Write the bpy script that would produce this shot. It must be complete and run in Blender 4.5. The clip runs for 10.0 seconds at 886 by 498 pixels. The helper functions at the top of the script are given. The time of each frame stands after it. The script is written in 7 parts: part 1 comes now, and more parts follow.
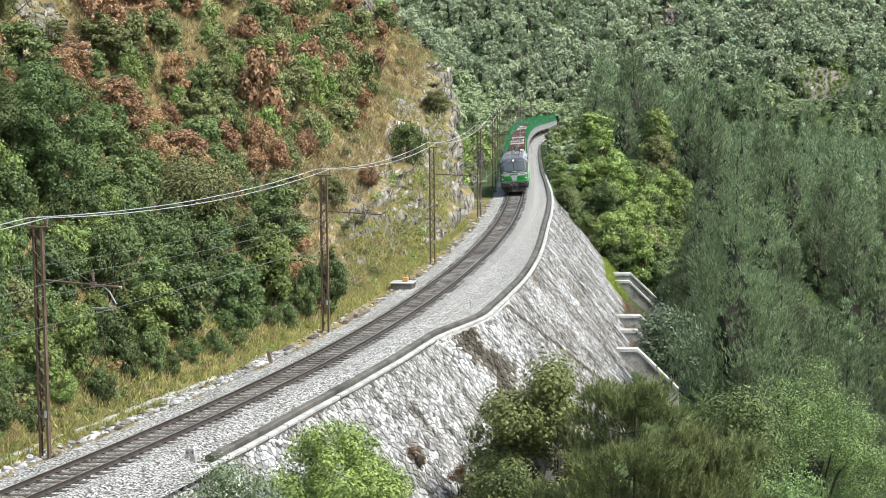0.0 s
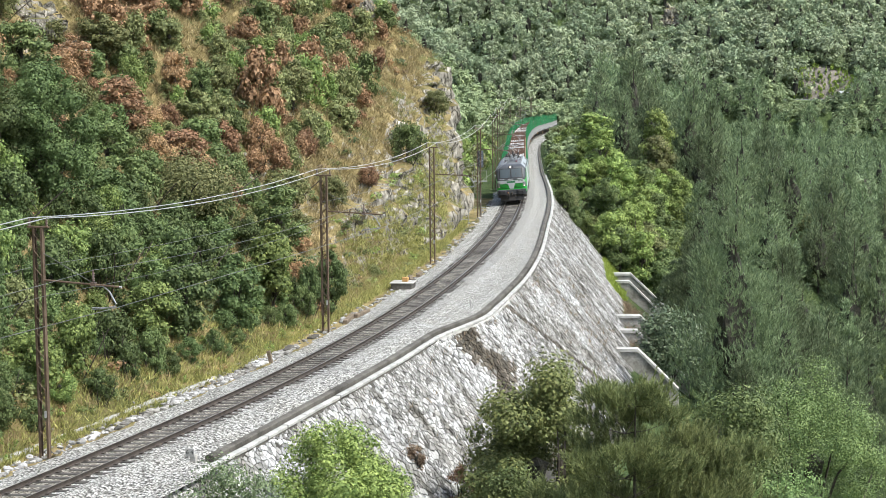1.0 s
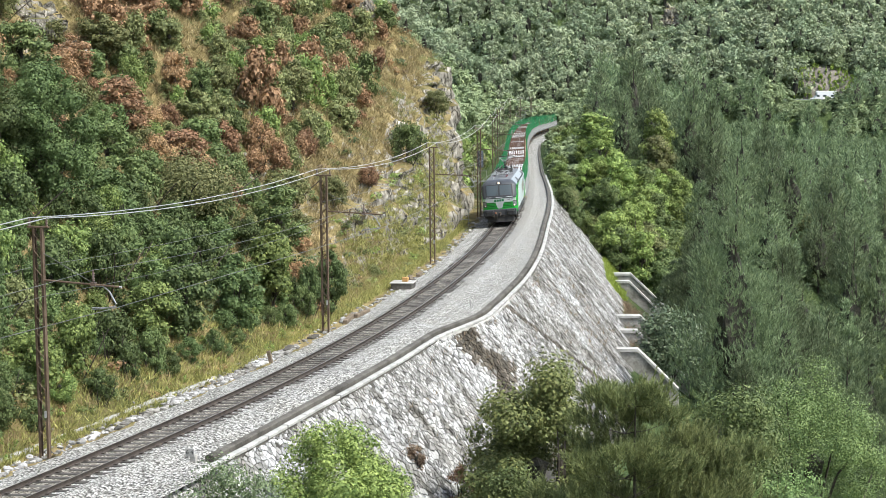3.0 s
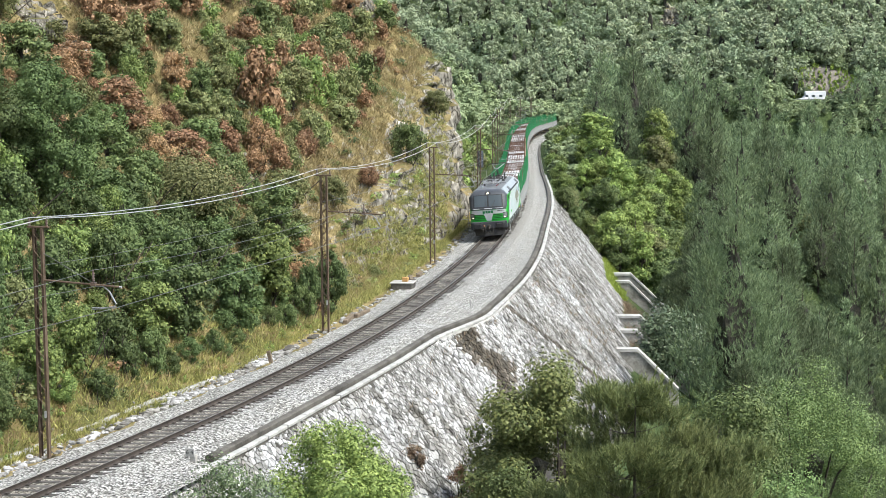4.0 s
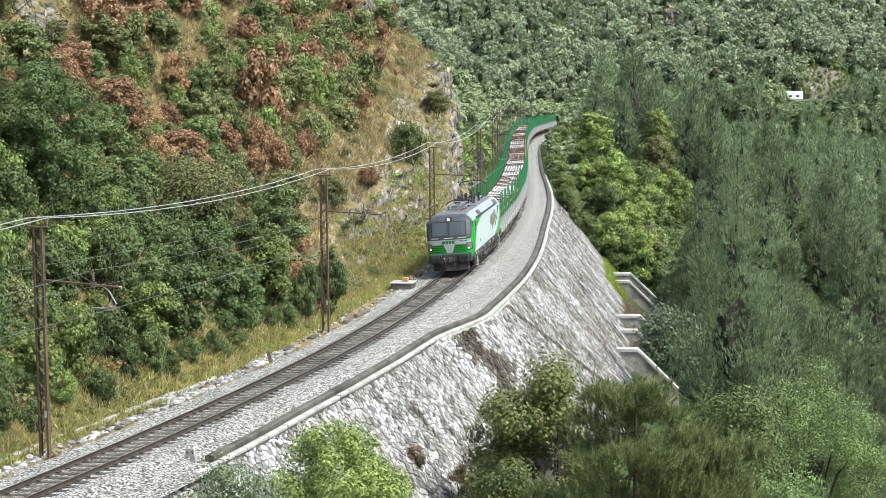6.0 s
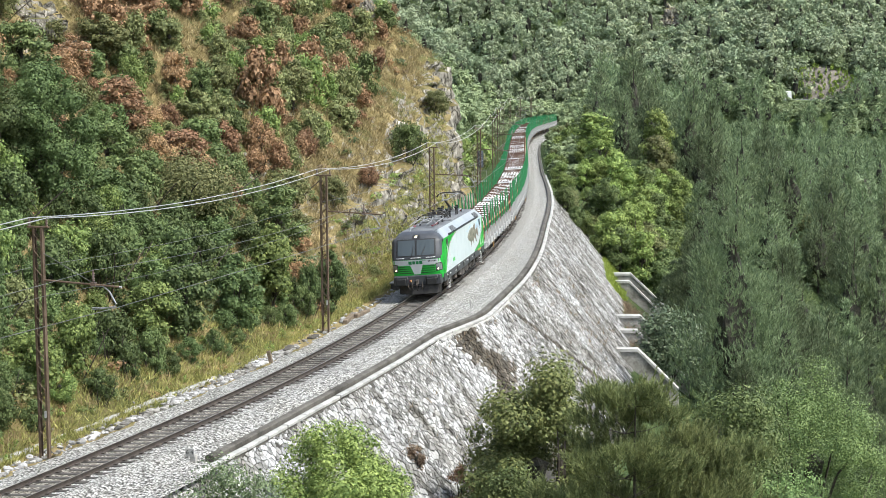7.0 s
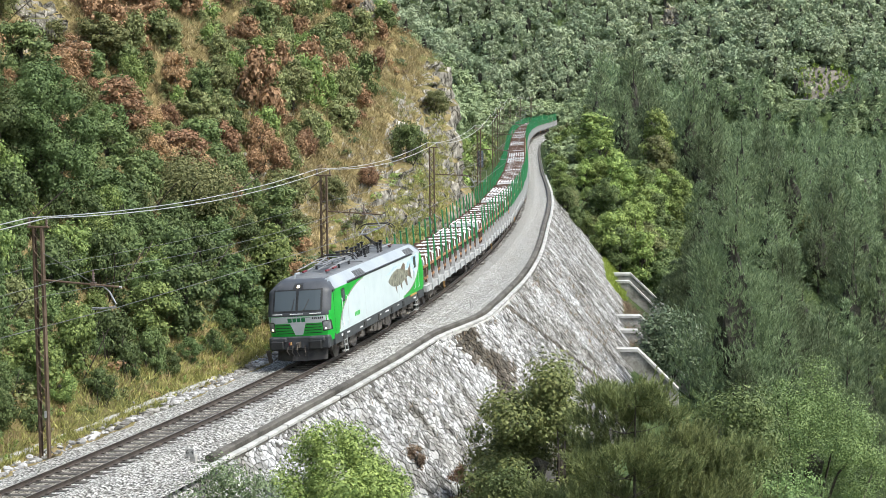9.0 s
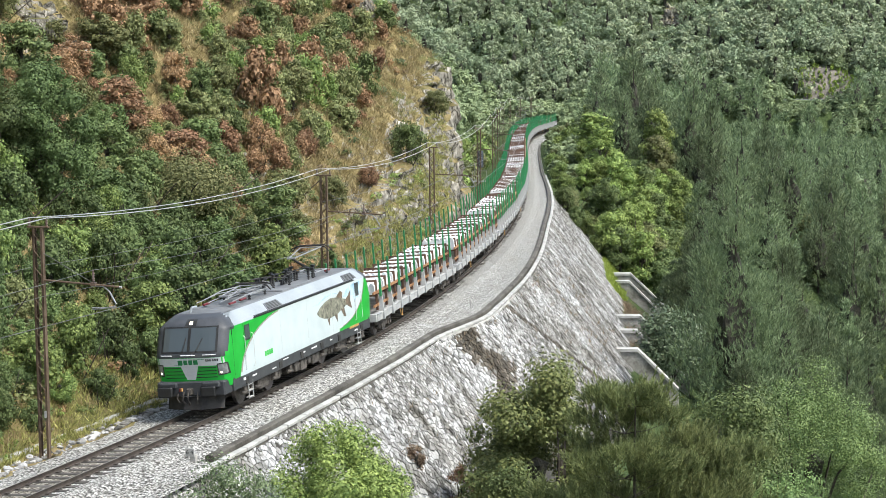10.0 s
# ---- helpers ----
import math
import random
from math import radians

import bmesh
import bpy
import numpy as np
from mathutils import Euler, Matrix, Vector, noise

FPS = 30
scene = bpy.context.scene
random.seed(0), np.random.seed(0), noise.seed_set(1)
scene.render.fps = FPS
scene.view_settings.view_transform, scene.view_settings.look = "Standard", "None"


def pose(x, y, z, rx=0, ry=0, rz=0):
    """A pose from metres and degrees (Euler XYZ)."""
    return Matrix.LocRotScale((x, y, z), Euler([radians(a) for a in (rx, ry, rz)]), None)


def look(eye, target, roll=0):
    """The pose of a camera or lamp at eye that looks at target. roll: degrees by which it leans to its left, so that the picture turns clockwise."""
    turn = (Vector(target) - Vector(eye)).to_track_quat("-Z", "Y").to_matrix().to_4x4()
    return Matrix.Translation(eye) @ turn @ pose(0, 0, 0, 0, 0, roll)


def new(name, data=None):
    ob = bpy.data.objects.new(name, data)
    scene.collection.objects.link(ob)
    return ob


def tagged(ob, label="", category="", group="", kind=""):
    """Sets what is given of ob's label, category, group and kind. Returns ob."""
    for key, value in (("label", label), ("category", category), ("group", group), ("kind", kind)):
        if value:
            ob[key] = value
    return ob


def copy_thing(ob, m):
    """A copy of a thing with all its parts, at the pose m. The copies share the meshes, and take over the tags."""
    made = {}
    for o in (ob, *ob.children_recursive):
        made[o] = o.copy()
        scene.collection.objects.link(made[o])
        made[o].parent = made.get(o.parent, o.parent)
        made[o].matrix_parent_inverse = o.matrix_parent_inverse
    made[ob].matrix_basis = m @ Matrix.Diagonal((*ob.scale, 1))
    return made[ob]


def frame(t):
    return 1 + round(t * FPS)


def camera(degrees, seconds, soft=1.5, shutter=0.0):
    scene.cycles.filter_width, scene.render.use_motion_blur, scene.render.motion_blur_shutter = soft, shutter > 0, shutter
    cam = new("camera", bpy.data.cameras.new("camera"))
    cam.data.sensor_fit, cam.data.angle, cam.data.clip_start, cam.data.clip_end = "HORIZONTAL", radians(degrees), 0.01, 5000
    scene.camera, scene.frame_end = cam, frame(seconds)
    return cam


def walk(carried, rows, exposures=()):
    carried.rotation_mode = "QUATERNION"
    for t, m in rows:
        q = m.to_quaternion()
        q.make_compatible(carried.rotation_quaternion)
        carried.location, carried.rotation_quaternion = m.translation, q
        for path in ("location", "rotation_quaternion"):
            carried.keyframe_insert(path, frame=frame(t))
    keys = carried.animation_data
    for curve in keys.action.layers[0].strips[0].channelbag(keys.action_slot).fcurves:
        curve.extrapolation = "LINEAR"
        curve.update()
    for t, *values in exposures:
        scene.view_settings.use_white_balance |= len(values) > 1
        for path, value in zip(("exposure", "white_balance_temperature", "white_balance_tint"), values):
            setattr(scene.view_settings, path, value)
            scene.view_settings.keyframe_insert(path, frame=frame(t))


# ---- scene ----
# ---- camera ----
cam = camera(28.98, 10.0, soft=0.85)
CAM = pose(0, 0, 12.97, 90 - 5.93, 0, 0) @ pose(0, 0, 0, 0, 0, -0.47)
walk(cam, [(0.0, CAM), (10.0, CAM)], [(0.0, 1.06, 6300, 5), (5.5, 1.06, 6300, 5), (8.0, 1.01, 6300, 5), (10.0, 0.97, 6300, 5)])

# ---- world, sun, exposure ----
world = bpy.data.worlds.new("sky")
scene.world = world
world.use_nodes = True
wn = world.node_tree
sky = wn.nodes.new("ShaderNodeTexSky")
sky.sky_type, sky.sun_disc = "NISHITA", False
SUN_ELEV, SUN_AZ = 56.0, 122.0
sky.sun_elevation, sky.sun_rotation = radians(SUN_ELEV), radians(SUN_AZ)
sky.dust_density, sky.air_density = 4.0, 1.0
wn.links.new(sky.outputs[0], wn.nodes["Background"].inputs[0])
wn.nodes["Background"].inputs[1].default_value = 0.135
sun = new("sun", bpy.data.lights.new("sun", "SUN"))
sun.data.energy, sun.data.angle, sun.data.color = 2.35, radians(9), (1.0, 0.985, 0.95)
az = radians(SUN_AZ)
SUN_DIR = Vector((math.sin(az) * math.cos(radians(SUN_ELEV)), math.cos(az) * math.cos(radians(SUN_ELEV)), math.sin(radians(SUN_ELEV))))
sun.matrix_world = look(SUN_DIR * 100, (0, 0, 0))


# ---- materials ----
def ramp(nt, fac, stops):
    n = nt.nodes.new("ShaderNodeValToRGB")
    while len(n.color_ramp.elements) < len(stops):
        n.color_ramp.elements.new(0.5)
    for e, (p, c) in zip(n.color_ramp.elements, stops):
        e.position, e.color = p, (*c, 1)
    nt.links.new(fac, n.inputs[0])
    return n.outputs[0]


def tex(nt, kind, scale, coord="Object", detail=4.0, rough=0.55, stretch=None):
    tc = nt.nodes.new("ShaderNodeTexCoord")
    n = nt.nodes.new(kind)
    src = tc.outputs[coord]
    if stretch:
        mp = nt.nodes.new("ShaderNodeMapping")
        mp.inputs["Scale"].default_value = stretch
        nt.links.new(src, mp.inputs[0])
        src = mp.outputs[0]
    nt.links.new(src, n.inputs["Vector"])
    n.inputs["Scale"].default_value = scale
    if kind == "ShaderNodeTexNoise":
        n.inputs["Detail"].default_value = detail
        n.inputs["Roughness"].default_value = rough
    return n


def mixc(nt, fac, a, b, mode="MIX"):
    n = nt.nodes.new("ShaderNodeMix")
    n.data_type, n.blend_type = "RGBA", mode
    for sock, v in ((n.inputs[0], fac), (n.inputs[6], a), (n.inputs[7], b)):
        if isinstance(v, (int, float)):
            sock.default_value = v
        elif isinstance(v, tuple):
            sock.default_value = (*v, 1)
        else:
            nt.links.new(v, sock)
    return n.outputs[2]


def calc(nt, op, a, b=0.0, clamp=False):
    n = nt.nodes.new("ShaderNodeMath")
    n.operation, n.use_clamp = op, clamp
    for sock, v in ((n.inputs[0], a), (n.inputs[1], b)):
        if isinstance(v, (int, float)):
            sock.default_value = v
        else:
            nt.links.new(v, sock)
    return n.outputs[0]


def bump(nt, bsdf, height, strength, dist):
    b = nt.nodes.new("ShaderNodeBump")
    b.inputs["Strength"].default_value, b.inputs["Distance"].default_value = strength, dist
    nt.links.new(height, b.inputs["Height"])
    nt.links.new(b.outputs[0], bsdf.inputs["Normal"])


def begin(name, rough=0.8, metal=0.0, spec=0.3):
    m = bpy.data.materials.new(name)
    m.use_nodes = True
    nt = m.node_tree
    b = nt.nodes["Principled BSDF"]
    b.inputs["Roughness"].default_value, b.inputs["Metallic"].default_value = rough, metal
    b.inputs["Specular IOR Level"].default_value = spec
    return m, nt, b


def surface(name, base, second, scale=3.0, fine=40.0, rough=0.8, metal=0.0, relief=0.3, dist=0.01, spec=0.3, vary=0.0):
    """Two colours mixed by broad stains, with fine grain and relief; vary: difference from piece to piece."""
    m, nt, b = begin(name, rough, metal, spec)
    broad = tex(nt, "ShaderNodeTexNoise", scale, detail=5)
    grain = tex(nt, "ShaderNodeTexNoise", fine, detail=3)
    fac = calc(nt, "ADD", calc(nt, "MULTIPLY", broad.outputs["Fac"], 0.7), calc(nt, "MULTIPLY", grain.outputs["Fac"], 0.3))
    col = ramp(nt, fac, [(0.36, base), (0.64, second)])
    if vary:
        info = nt.nodes.new("ShaderNodeObjectInfo")
        hs = nt.nodes.new("ShaderNodeHueSaturation")
        nt.links.new(calc(nt, "ADD", 1 - vary, calc(nt, "MULTIPLY", info.outputs["Random"], 2 * vary)), hs.inputs["Value"])
        nt.links.new(col, hs.inputs["Color"])
        col = hs.outputs[0]
    nt.links.new(col, b.inputs["Base Color"])
    if relief:
        bump(nt, b, grain.outputs["Fac"], relief, dist)
    return m


def foliage(name, dark, light, tint=0.12, through_light=0.25, rough=0.6, patch=0.9, own=0.5, sat=0.96):
    """Leaves: each leaf and each plant has its own shade; part of the light passes through."""
    m, nt, b = begin(name, rough, 0.0, 0.25)
    geo = nt.nodes.new("ShaderNodeNewGeometry")
    info = nt.nodes.new("ShaderNodeObjectInfo")
    spots = tex(nt, "ShaderNodeTexNoise", patch, detail=3)
    fac = calc(nt, "ADD", calc(nt, "MULTIPLY", geo.outputs["Random Per Island"], own), calc(nt, "MULTIPLY", spots.outputs["Fac"], 1.0 - own))
    col = ramp(nt, fac, [(0.2, dark), (0.75, light)])
    hs = nt.nodes.new("ShaderNodeHueSaturation")
    nt.links.new(col, hs.inputs["Color"])
    nt.links.new(calc(nt, "ADD", 0.5 - 0.011, calc(nt, "MULTIPLY", info.outputs["Random"], 0.022)), hs.inputs["Hue"])
    nt.links.new(calc(nt, "ADD", 1 - tint, calc(nt, "MULTIPLY", info.outputs["Random"], 2 * tint)), hs.inputs["Value"])
    hs.inputs["Saturation"].default_value = sat
    col = hs.outputs[0]
    nt.links.new(col, b.inputs["Base Color"])
    tr = nt.nodes.new("ShaderNodeBsdfTranslucent")
    nt.links.new(col, tr.inputs["Color"])
    mx = nt.nodes.new("ShaderNodeMixShader")
    mx.inputs[0].default_value = through_light
    nt.links.new(b.outputs[0], mx.inputs[1])
    nt.links.new(tr.outputs[0], mx.inputs[2])
    nt.links.new(mx.outputs[0], nt.nodes["Material Output"].inputs[0])
    return m


def hillside():
    """Dry grass and scrub soil on the gentle parts, grey limestone where the ground is steep."""
    m, nt, b = begin("hillside", 0.95, 0.0, 0.15)
    geo = nt.nodes.new("ShaderNodeNewGeometry")
    sep = nt.nodes.new("ShaderNodeSeparateXYZ")
    nt.links.new(geo.outputs["True Normal"], sep.inputs[0])
    big = tex(nt, "ShaderNodeTexNoise", 0.12, detail=6)
    mid = tex(nt, "ShaderNodeTexNoise", 0.9, detail=6, rough=0.65)
    fine = tex(nt, "ShaderNodeTexNoise", 9.0, detail=5, rough=0.7)
    grass = ramp(nt, mid.outputs["Fac"], [(0.3, (0.095, 0.08, 0.033)), (0.5, (0.22, 0.175, 0.078)), (0.68, (0.37, 0.29, 0.145))])
    green = ramp(nt, fine.outputs["Fac"], [(0.3, (0.03, 0.045, 0.012)), (0.7, (0.10, 0.12, 0.035))])
    soil = mixc(nt, ramp(nt, big.outputs["Fac"], [(0.5, (0, 0, 0)), (0.62, (0.8, 0.8, 0.8))]), grass, green)
    crack = tex(nt, "ShaderNodeTexNoise", 1.5, detail=10, rough=0.78, stretch=(1.2, 1.2, 0.8))
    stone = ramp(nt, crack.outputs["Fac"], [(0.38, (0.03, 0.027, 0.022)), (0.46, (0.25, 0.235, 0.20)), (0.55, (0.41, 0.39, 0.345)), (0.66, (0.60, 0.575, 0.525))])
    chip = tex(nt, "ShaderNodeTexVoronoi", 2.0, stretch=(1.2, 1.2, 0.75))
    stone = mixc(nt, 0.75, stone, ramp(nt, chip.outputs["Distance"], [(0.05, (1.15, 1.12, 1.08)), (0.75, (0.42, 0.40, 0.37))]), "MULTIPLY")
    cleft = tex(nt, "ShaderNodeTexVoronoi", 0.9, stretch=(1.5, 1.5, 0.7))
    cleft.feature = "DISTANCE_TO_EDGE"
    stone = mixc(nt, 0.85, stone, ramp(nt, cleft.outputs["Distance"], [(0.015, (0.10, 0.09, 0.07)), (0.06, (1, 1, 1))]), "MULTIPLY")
    steep = calc(nt, "ADD", calc(nt, "SUBTRACT", 1.0, sep.outputs[2]), calc(nt, "MULTIPLY", calc(nt, "SUBTRACT", mid.outputs["Fac"], 0.5), 0.7))
    msk = ramp(nt, steep, [(0.46, (0, 0, 0)), (0.56, (1, 1, 1))])
    nt.links.new(mixc(nt, msk, soil, stone), b.inputs["Base Color"])
    bump(nt, b, mixc(nt, msk, fine.outputs["Fac"], crack.outputs["Fac"]), 1.0, 0.14)
    return m


def woodland_floor():
    """Leaf litter, moss and low growth under the trees."""
    m, nt, b = begin("woodland_floor", 0.95, 0.0, 0.1)
    mid = tex(nt, "ShaderNodeTexNoise", 0.5, detail=6, rough=0.65)
    fine = tex(nt, "ShaderNodeTexNoise", 6.0, detail=5, rough=0.7)
    a = ramp(nt, mid.outputs["Fac"], [(0.35, (0.055, 0.085, 0.036)), (0.65, (0.11, 0.155, 0.065))])
    c = ramp(nt, fine.outputs["Fac"], [(0.35, (0.5, 0.5, 0.45)), (0.7, (1.2, 1.15, 1.0))])
    nt.links.new(mixc(nt, 1.0, a, c, "MULTIPLY"), b.inputs["Base Color"])
    bump(nt, b, fine.outputs["Fac"], 1.0, 0.3)
    return m


def gravel(name="ballast_gravel", dust=(1.0, 1.0, 1.0)):
    """Limestone ballast: small broken stones, pale grey with dusty patches."""
    m, nt, b = begin(name, 0.95, 0.0, 0.15)
    v = tex(nt, "ShaderNodeTexVoronoi", 13.0)
    w = tex(nt, "ShaderNodeTexVoronoi", 27.0)
    patch = tex(nt, "ShaderNodeTexNoise", 0.55, detail=5)
    sepc = nt.nodes.new("ShaderNodeSeparateColor")
    nt.links.new(v.outputs["Color"], sepc.inputs[0])
    tone = ramp(nt, sepc.outputs[0], [(0.0, (0.185, 0.18, 0.165)), (0.45, (0.455, 0.448, 0.425)), (1.0, (0.82, 0.812, 0.785))])
    # shade between the loose stones, painted as darkening towards the cell edges
    gap_shade = ramp(nt, v.outputs["Distance"], [(0.36, (1, 1, 1)), (0.74, (0.16, 0.155, 0.15))])
    col = mixc(nt, 1.0, tone, gap_shade, "MULTIPLY")
    col = mixc(nt, 1.0, col, ramp(nt, patch.outputs["Fac"], [(0.3, (0.84, 0.83, 0.79)), (0.7, (1, 1, 1))]), "MULTIPLY")
    col = mixc(nt, 1.0, col, dust, "MULTIPLY")
    nt.links.new(col, b.inputs["Base Color"])
    bump(nt, b, calc(nt, "ADD", calc(nt, "MULTIPLY", v.outputs["Distance"], -1.0), calc(nt, "MULTIPLY", w.outputs["Distance"], -0.4)), 1.0, 0.06)
    return m


def limestone(name="limestone", soil=(1.0, 1.0, 1.0)):
    """Rough pale limestone blocks, each with its own tone, with grey weathering and dark streaks."""
    m, nt, b = begin(name, 0.9, 0.0, 0.2)
    geo = nt.nodes.new("ShaderNodeNewGeometry")
    info = nt.nodes.new("ShaderNodeObjectInfo")
    broad = tex(nt, "ShaderNodeTexNoise", 0.22, detail=5, rough=0.6)
    grain = tex(nt, "ShaderNodeTexNoise", 7.0, detail=6, rough=0.7)
    own = calc(nt, "FRACT", calc(nt, "ADD", geo.outputs["Random Per Island"], info.outputs["Random"]))
    fac = calc(nt, "ADD", calc(nt, "MULTIPLY", own, 0.45), calc(nt, "MULTIPLY", grain.outputs["Fac"], 0.55))
    col = ramp(nt, fac, [(0.2, (0.10, 0.095, 0.088)), (0.40, (0.275, 0.27, 0.26)), (0.74, (0.60, 0.597, 0.59))])
    streak = tex(nt, "ShaderNodeTexNoise", 0.55, detail=6, rough=0.65, stretch=(0.8, 1.2, 0.16))
    stain = mixc(nt, 1.0, ramp(nt, broad.outputs["Fac"], [(0.40, (0.58, 0.56, 0.52)), (0.62, (1, 1, 1))]), ramp(nt, streak.outputs["Fac"], [(0.38, (0.45, 0.435, 0.40)), (0.50, (1, 1, 1))]), "MULTIPLY")
    nt.links.new(mixc(nt, 1.0, mixc(nt, 1.0, col, stain, "MULTIPLY"), soil, "MULTIPLY"), b.inputs["Base Color"])
    bump(nt, b, grain.outputs["Fac"], 0.7, 0.05)
    return m


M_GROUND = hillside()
M_FLOOR = woodland_floor()
M_SCREE = surface("scree", (0.10, 0.09, 0.076), (0.22, 0.195, 0.165), 0.4, 3.0, 0.95, relief=0.6, dist=0.3)
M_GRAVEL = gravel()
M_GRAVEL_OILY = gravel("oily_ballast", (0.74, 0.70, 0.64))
M_RIB = surface("mossy_concrete", (0.13, 0.12, 0.10), (0.40, 0.385, 0.355), 0.9, 7, 0.95, relief=0.5, vary=0.1)
M_CONCRETE = surface("weathered_concrete", (0.26, 0.25, 0.23), (0.48, 0.47, 0.44), 1.1, 14, 0.9, relief=0.4, vary=0.08)
M_KERB = surface("stained_concrete", (0.045, 0.04, 0.033), (0.14, 0.13, 0.112), 0.8, 12, 0.92, relief=0.5)
M_COPING = surface("pale_coping", (0.25, 0.245, 0.225), (0.46, 0.45, 0.425), 1.2, 18, 0.88, relief=0.3, vary=0.1)
M_MORTAR = surface("dark_joint", (0.025, 0.023, 0.02), (0.075, 0.07, 0.06), 1.5, 20, 0.95, relief=0.5)
M_STONE = limestone()
M_STONE_STAINED = limestone("soil_stained_limestone", (0.36, 0.32, 0.27))
M_RAIL = surface("rusty_rail", (0.05, 0.042, 0.036), (0.115, 0.095, 0.08), 4, 40, 0.6, metal=0.4)
M_RAILTOP = surface("worn_rail", (0.3, 0.28, 0.26), (0.42, 0.4, 0.38), 3, 30, 0.35, metal=0.8)
M_SLEEPER = surface("weathered_sleeper", (0.04, 0.036, 0.032), (0.12, 0.11, 0.10), 3, 30, 0.9, relief=0.5, vary=0.25)
M_POLE = surface("rusty_steel", (0.075, 0.05, 0.033), (0.165, 0.12, 0.085), 2.5, 30, 0.75, metal=0.2)
M_GALV = surface("galvanised_steel", (0.22, 0.225, 0.23), (0.36, 0.365, 0.37), 3, 30, 0.55, metal=0.3)
M_INSUL = surface("brown_insulator", (0.09, 0.06, 0.05), (0.14, 0.1, 0.08), 5, 40, 0.3, spec=0.5)
M_WIRE = surface("wire", (0.10, 0.10, 0.10), (0.18, 0.18, 0.17), 3, 20, 0.5, metal=0.4)
M_ALUWIRE = surface("aluminium_cable", (0.36, 0.36, 0.36), (0.5, 0.5, 0.49), 3, 20, 0.45, metal=0.3)


# ---- mesh helpers ----
def mesh_of(name, verts, faces, mats=()):
    me = bpy.data.meshes.new(name)
    me.from_pydata(verts if isinstance(verts, list) else verts.tolist(), [], faces if isinstance(faces, list) else faces.tolist())
    for m in mats:
        me.materials.append(m)
    return me


def fast_mesh(name, verts, faces, mats=()):
    """A mesh of equal-sided faces from arrays."""
    verts, faces = np.asarray(verts, np.float32), np.asarray(faces, np.int32)
    me = bpy.data.meshes.new(name)
    k = faces.shape[1]
    me.vertices.add(len(verts))
    me.vertices.foreach_set("co", verts.ravel())
    me.loops.add(faces.size)
    me.loops.foreach_set("vertex_index", faces.ravel())
    me.polygons.add(len(faces))
    me.polygons.foreach_set("loop_start", np.arange(0, faces.size, k, dtype=np.int32))
    me.update(calc_edges=True)
    for m in mats:
        me.materials.append(m)
    return me


def smooth(me):
    me.polygons.foreach_set("use_smooth", np.ones(len(me.polygons), bool))
    return me


def part(name, bm, material, parent=None, label=""):
    """Links a bmesh as one mesh object under a thing."""
    me = bpy.data.meshes.new(name)
    bm.to_mesh(me)
    bm.free()
    me.materials.append(material)
    ob = new(name, me)
    ob.parent = parent
    if label:
        ob["label"] = label
    return ob


def put(name, me, parent=None, label="", m=None):
    ob = new(name, me)
    ob.parent = parent
    if m is not None:
        ob.matrix_basis = m
    if label:
        ob["label"] = label
    return ob


def empty(name, m=None):
    ob = new(name)
    ob.empty_display_size = 0.3
    if m is not None:
        ob.matrix_basis = m
    return ob


def add_box(bm, lo, hi, bevel=0.0, m=None):
    r = bmesh.ops.create_cube(bm, size=1.0)
    c = [(a + b) / 2 for a, b in zip(lo, hi)]
    s = [b - a for a, b in zip(lo, hi)]
    mat = Matrix.Translation(c) @ Matrix.Diagonal((*s, 1))
    bmesh.ops.transform(bm, matrix=(m @ mat) if m is not None else mat, verts=r["verts"])
    if bevel:
        edges = list({e for v in r["verts"] for e in v.link_edges})
        bmesh.ops.bevel(bm, geom=edges, offset=bevel, segments=1, affect="EDGES")
    return bm


def box(lo, hi, bevel=0.0, m=None):
    return add_box(bmesh.new(), lo, hi, bevel, m)


def add_tube(bm, a, b, r0, r1=None, n=6, caps=True):
    a, b = Vector(a), Vector(b)
    d = b - a
    m = Matrix.Translation((a + b) / 2) @ d.to_track_quat("Z", "Y").to_matrix().to_4x4()
    bmesh.ops.create_cone(bm, cap_ends=caps, segments=n, radius1=r0, radius2=r0 if r1 is None else r1, depth=d.length, matrix=m)
    return bm


def add_path(bm, pts, r, n=6):
    """A round bar through points."""
    rings = []
    for i, p in enumerate(pts):
        p = Vector(p)
        d = Vector(pts[min(i + 1, len(pts) - 1)]) - Vector(pts[max(i - 1, 0)])
        q = d.to_track_quat("Z", "Y").to_matrix()
        rr = r[i] if isinstance(r, (list, tuple)) else r
        rings.append([bm.verts.new(p + q @ Vector((math.cos(k * 2 * math.pi / n) * rr, math.sin(k * 2 * math.pi / n) * rr, 0))) for k in range(n)])
    for a, b in zip(rings, rings[1:]):
        for k in range(n):
            bm.faces.new((a[k], a[(k + 1) % n], b[(k + 1) % n], b[k]))
    bm.faces.new(rings[0][::-1])
    bm.faces.new(rings[-1])
    return bm


# ---- the line of the track ----
KNOTS = [(-60, -53.0), (0, -32.0), (40, -17.83), (60, -10.82), (80, -5.06), (100, -0.94), (120, 2.14), (140, 4.52), (165, 6.68), (190, 8.24),
         (230, 10.19), (280, 12.78), (330, 16.55), (380, 21.67), (430, 27.63), (500, 36.6), (620, 52.0), (800, 75.0)]
KY, KX = np.array(KNOTS).T


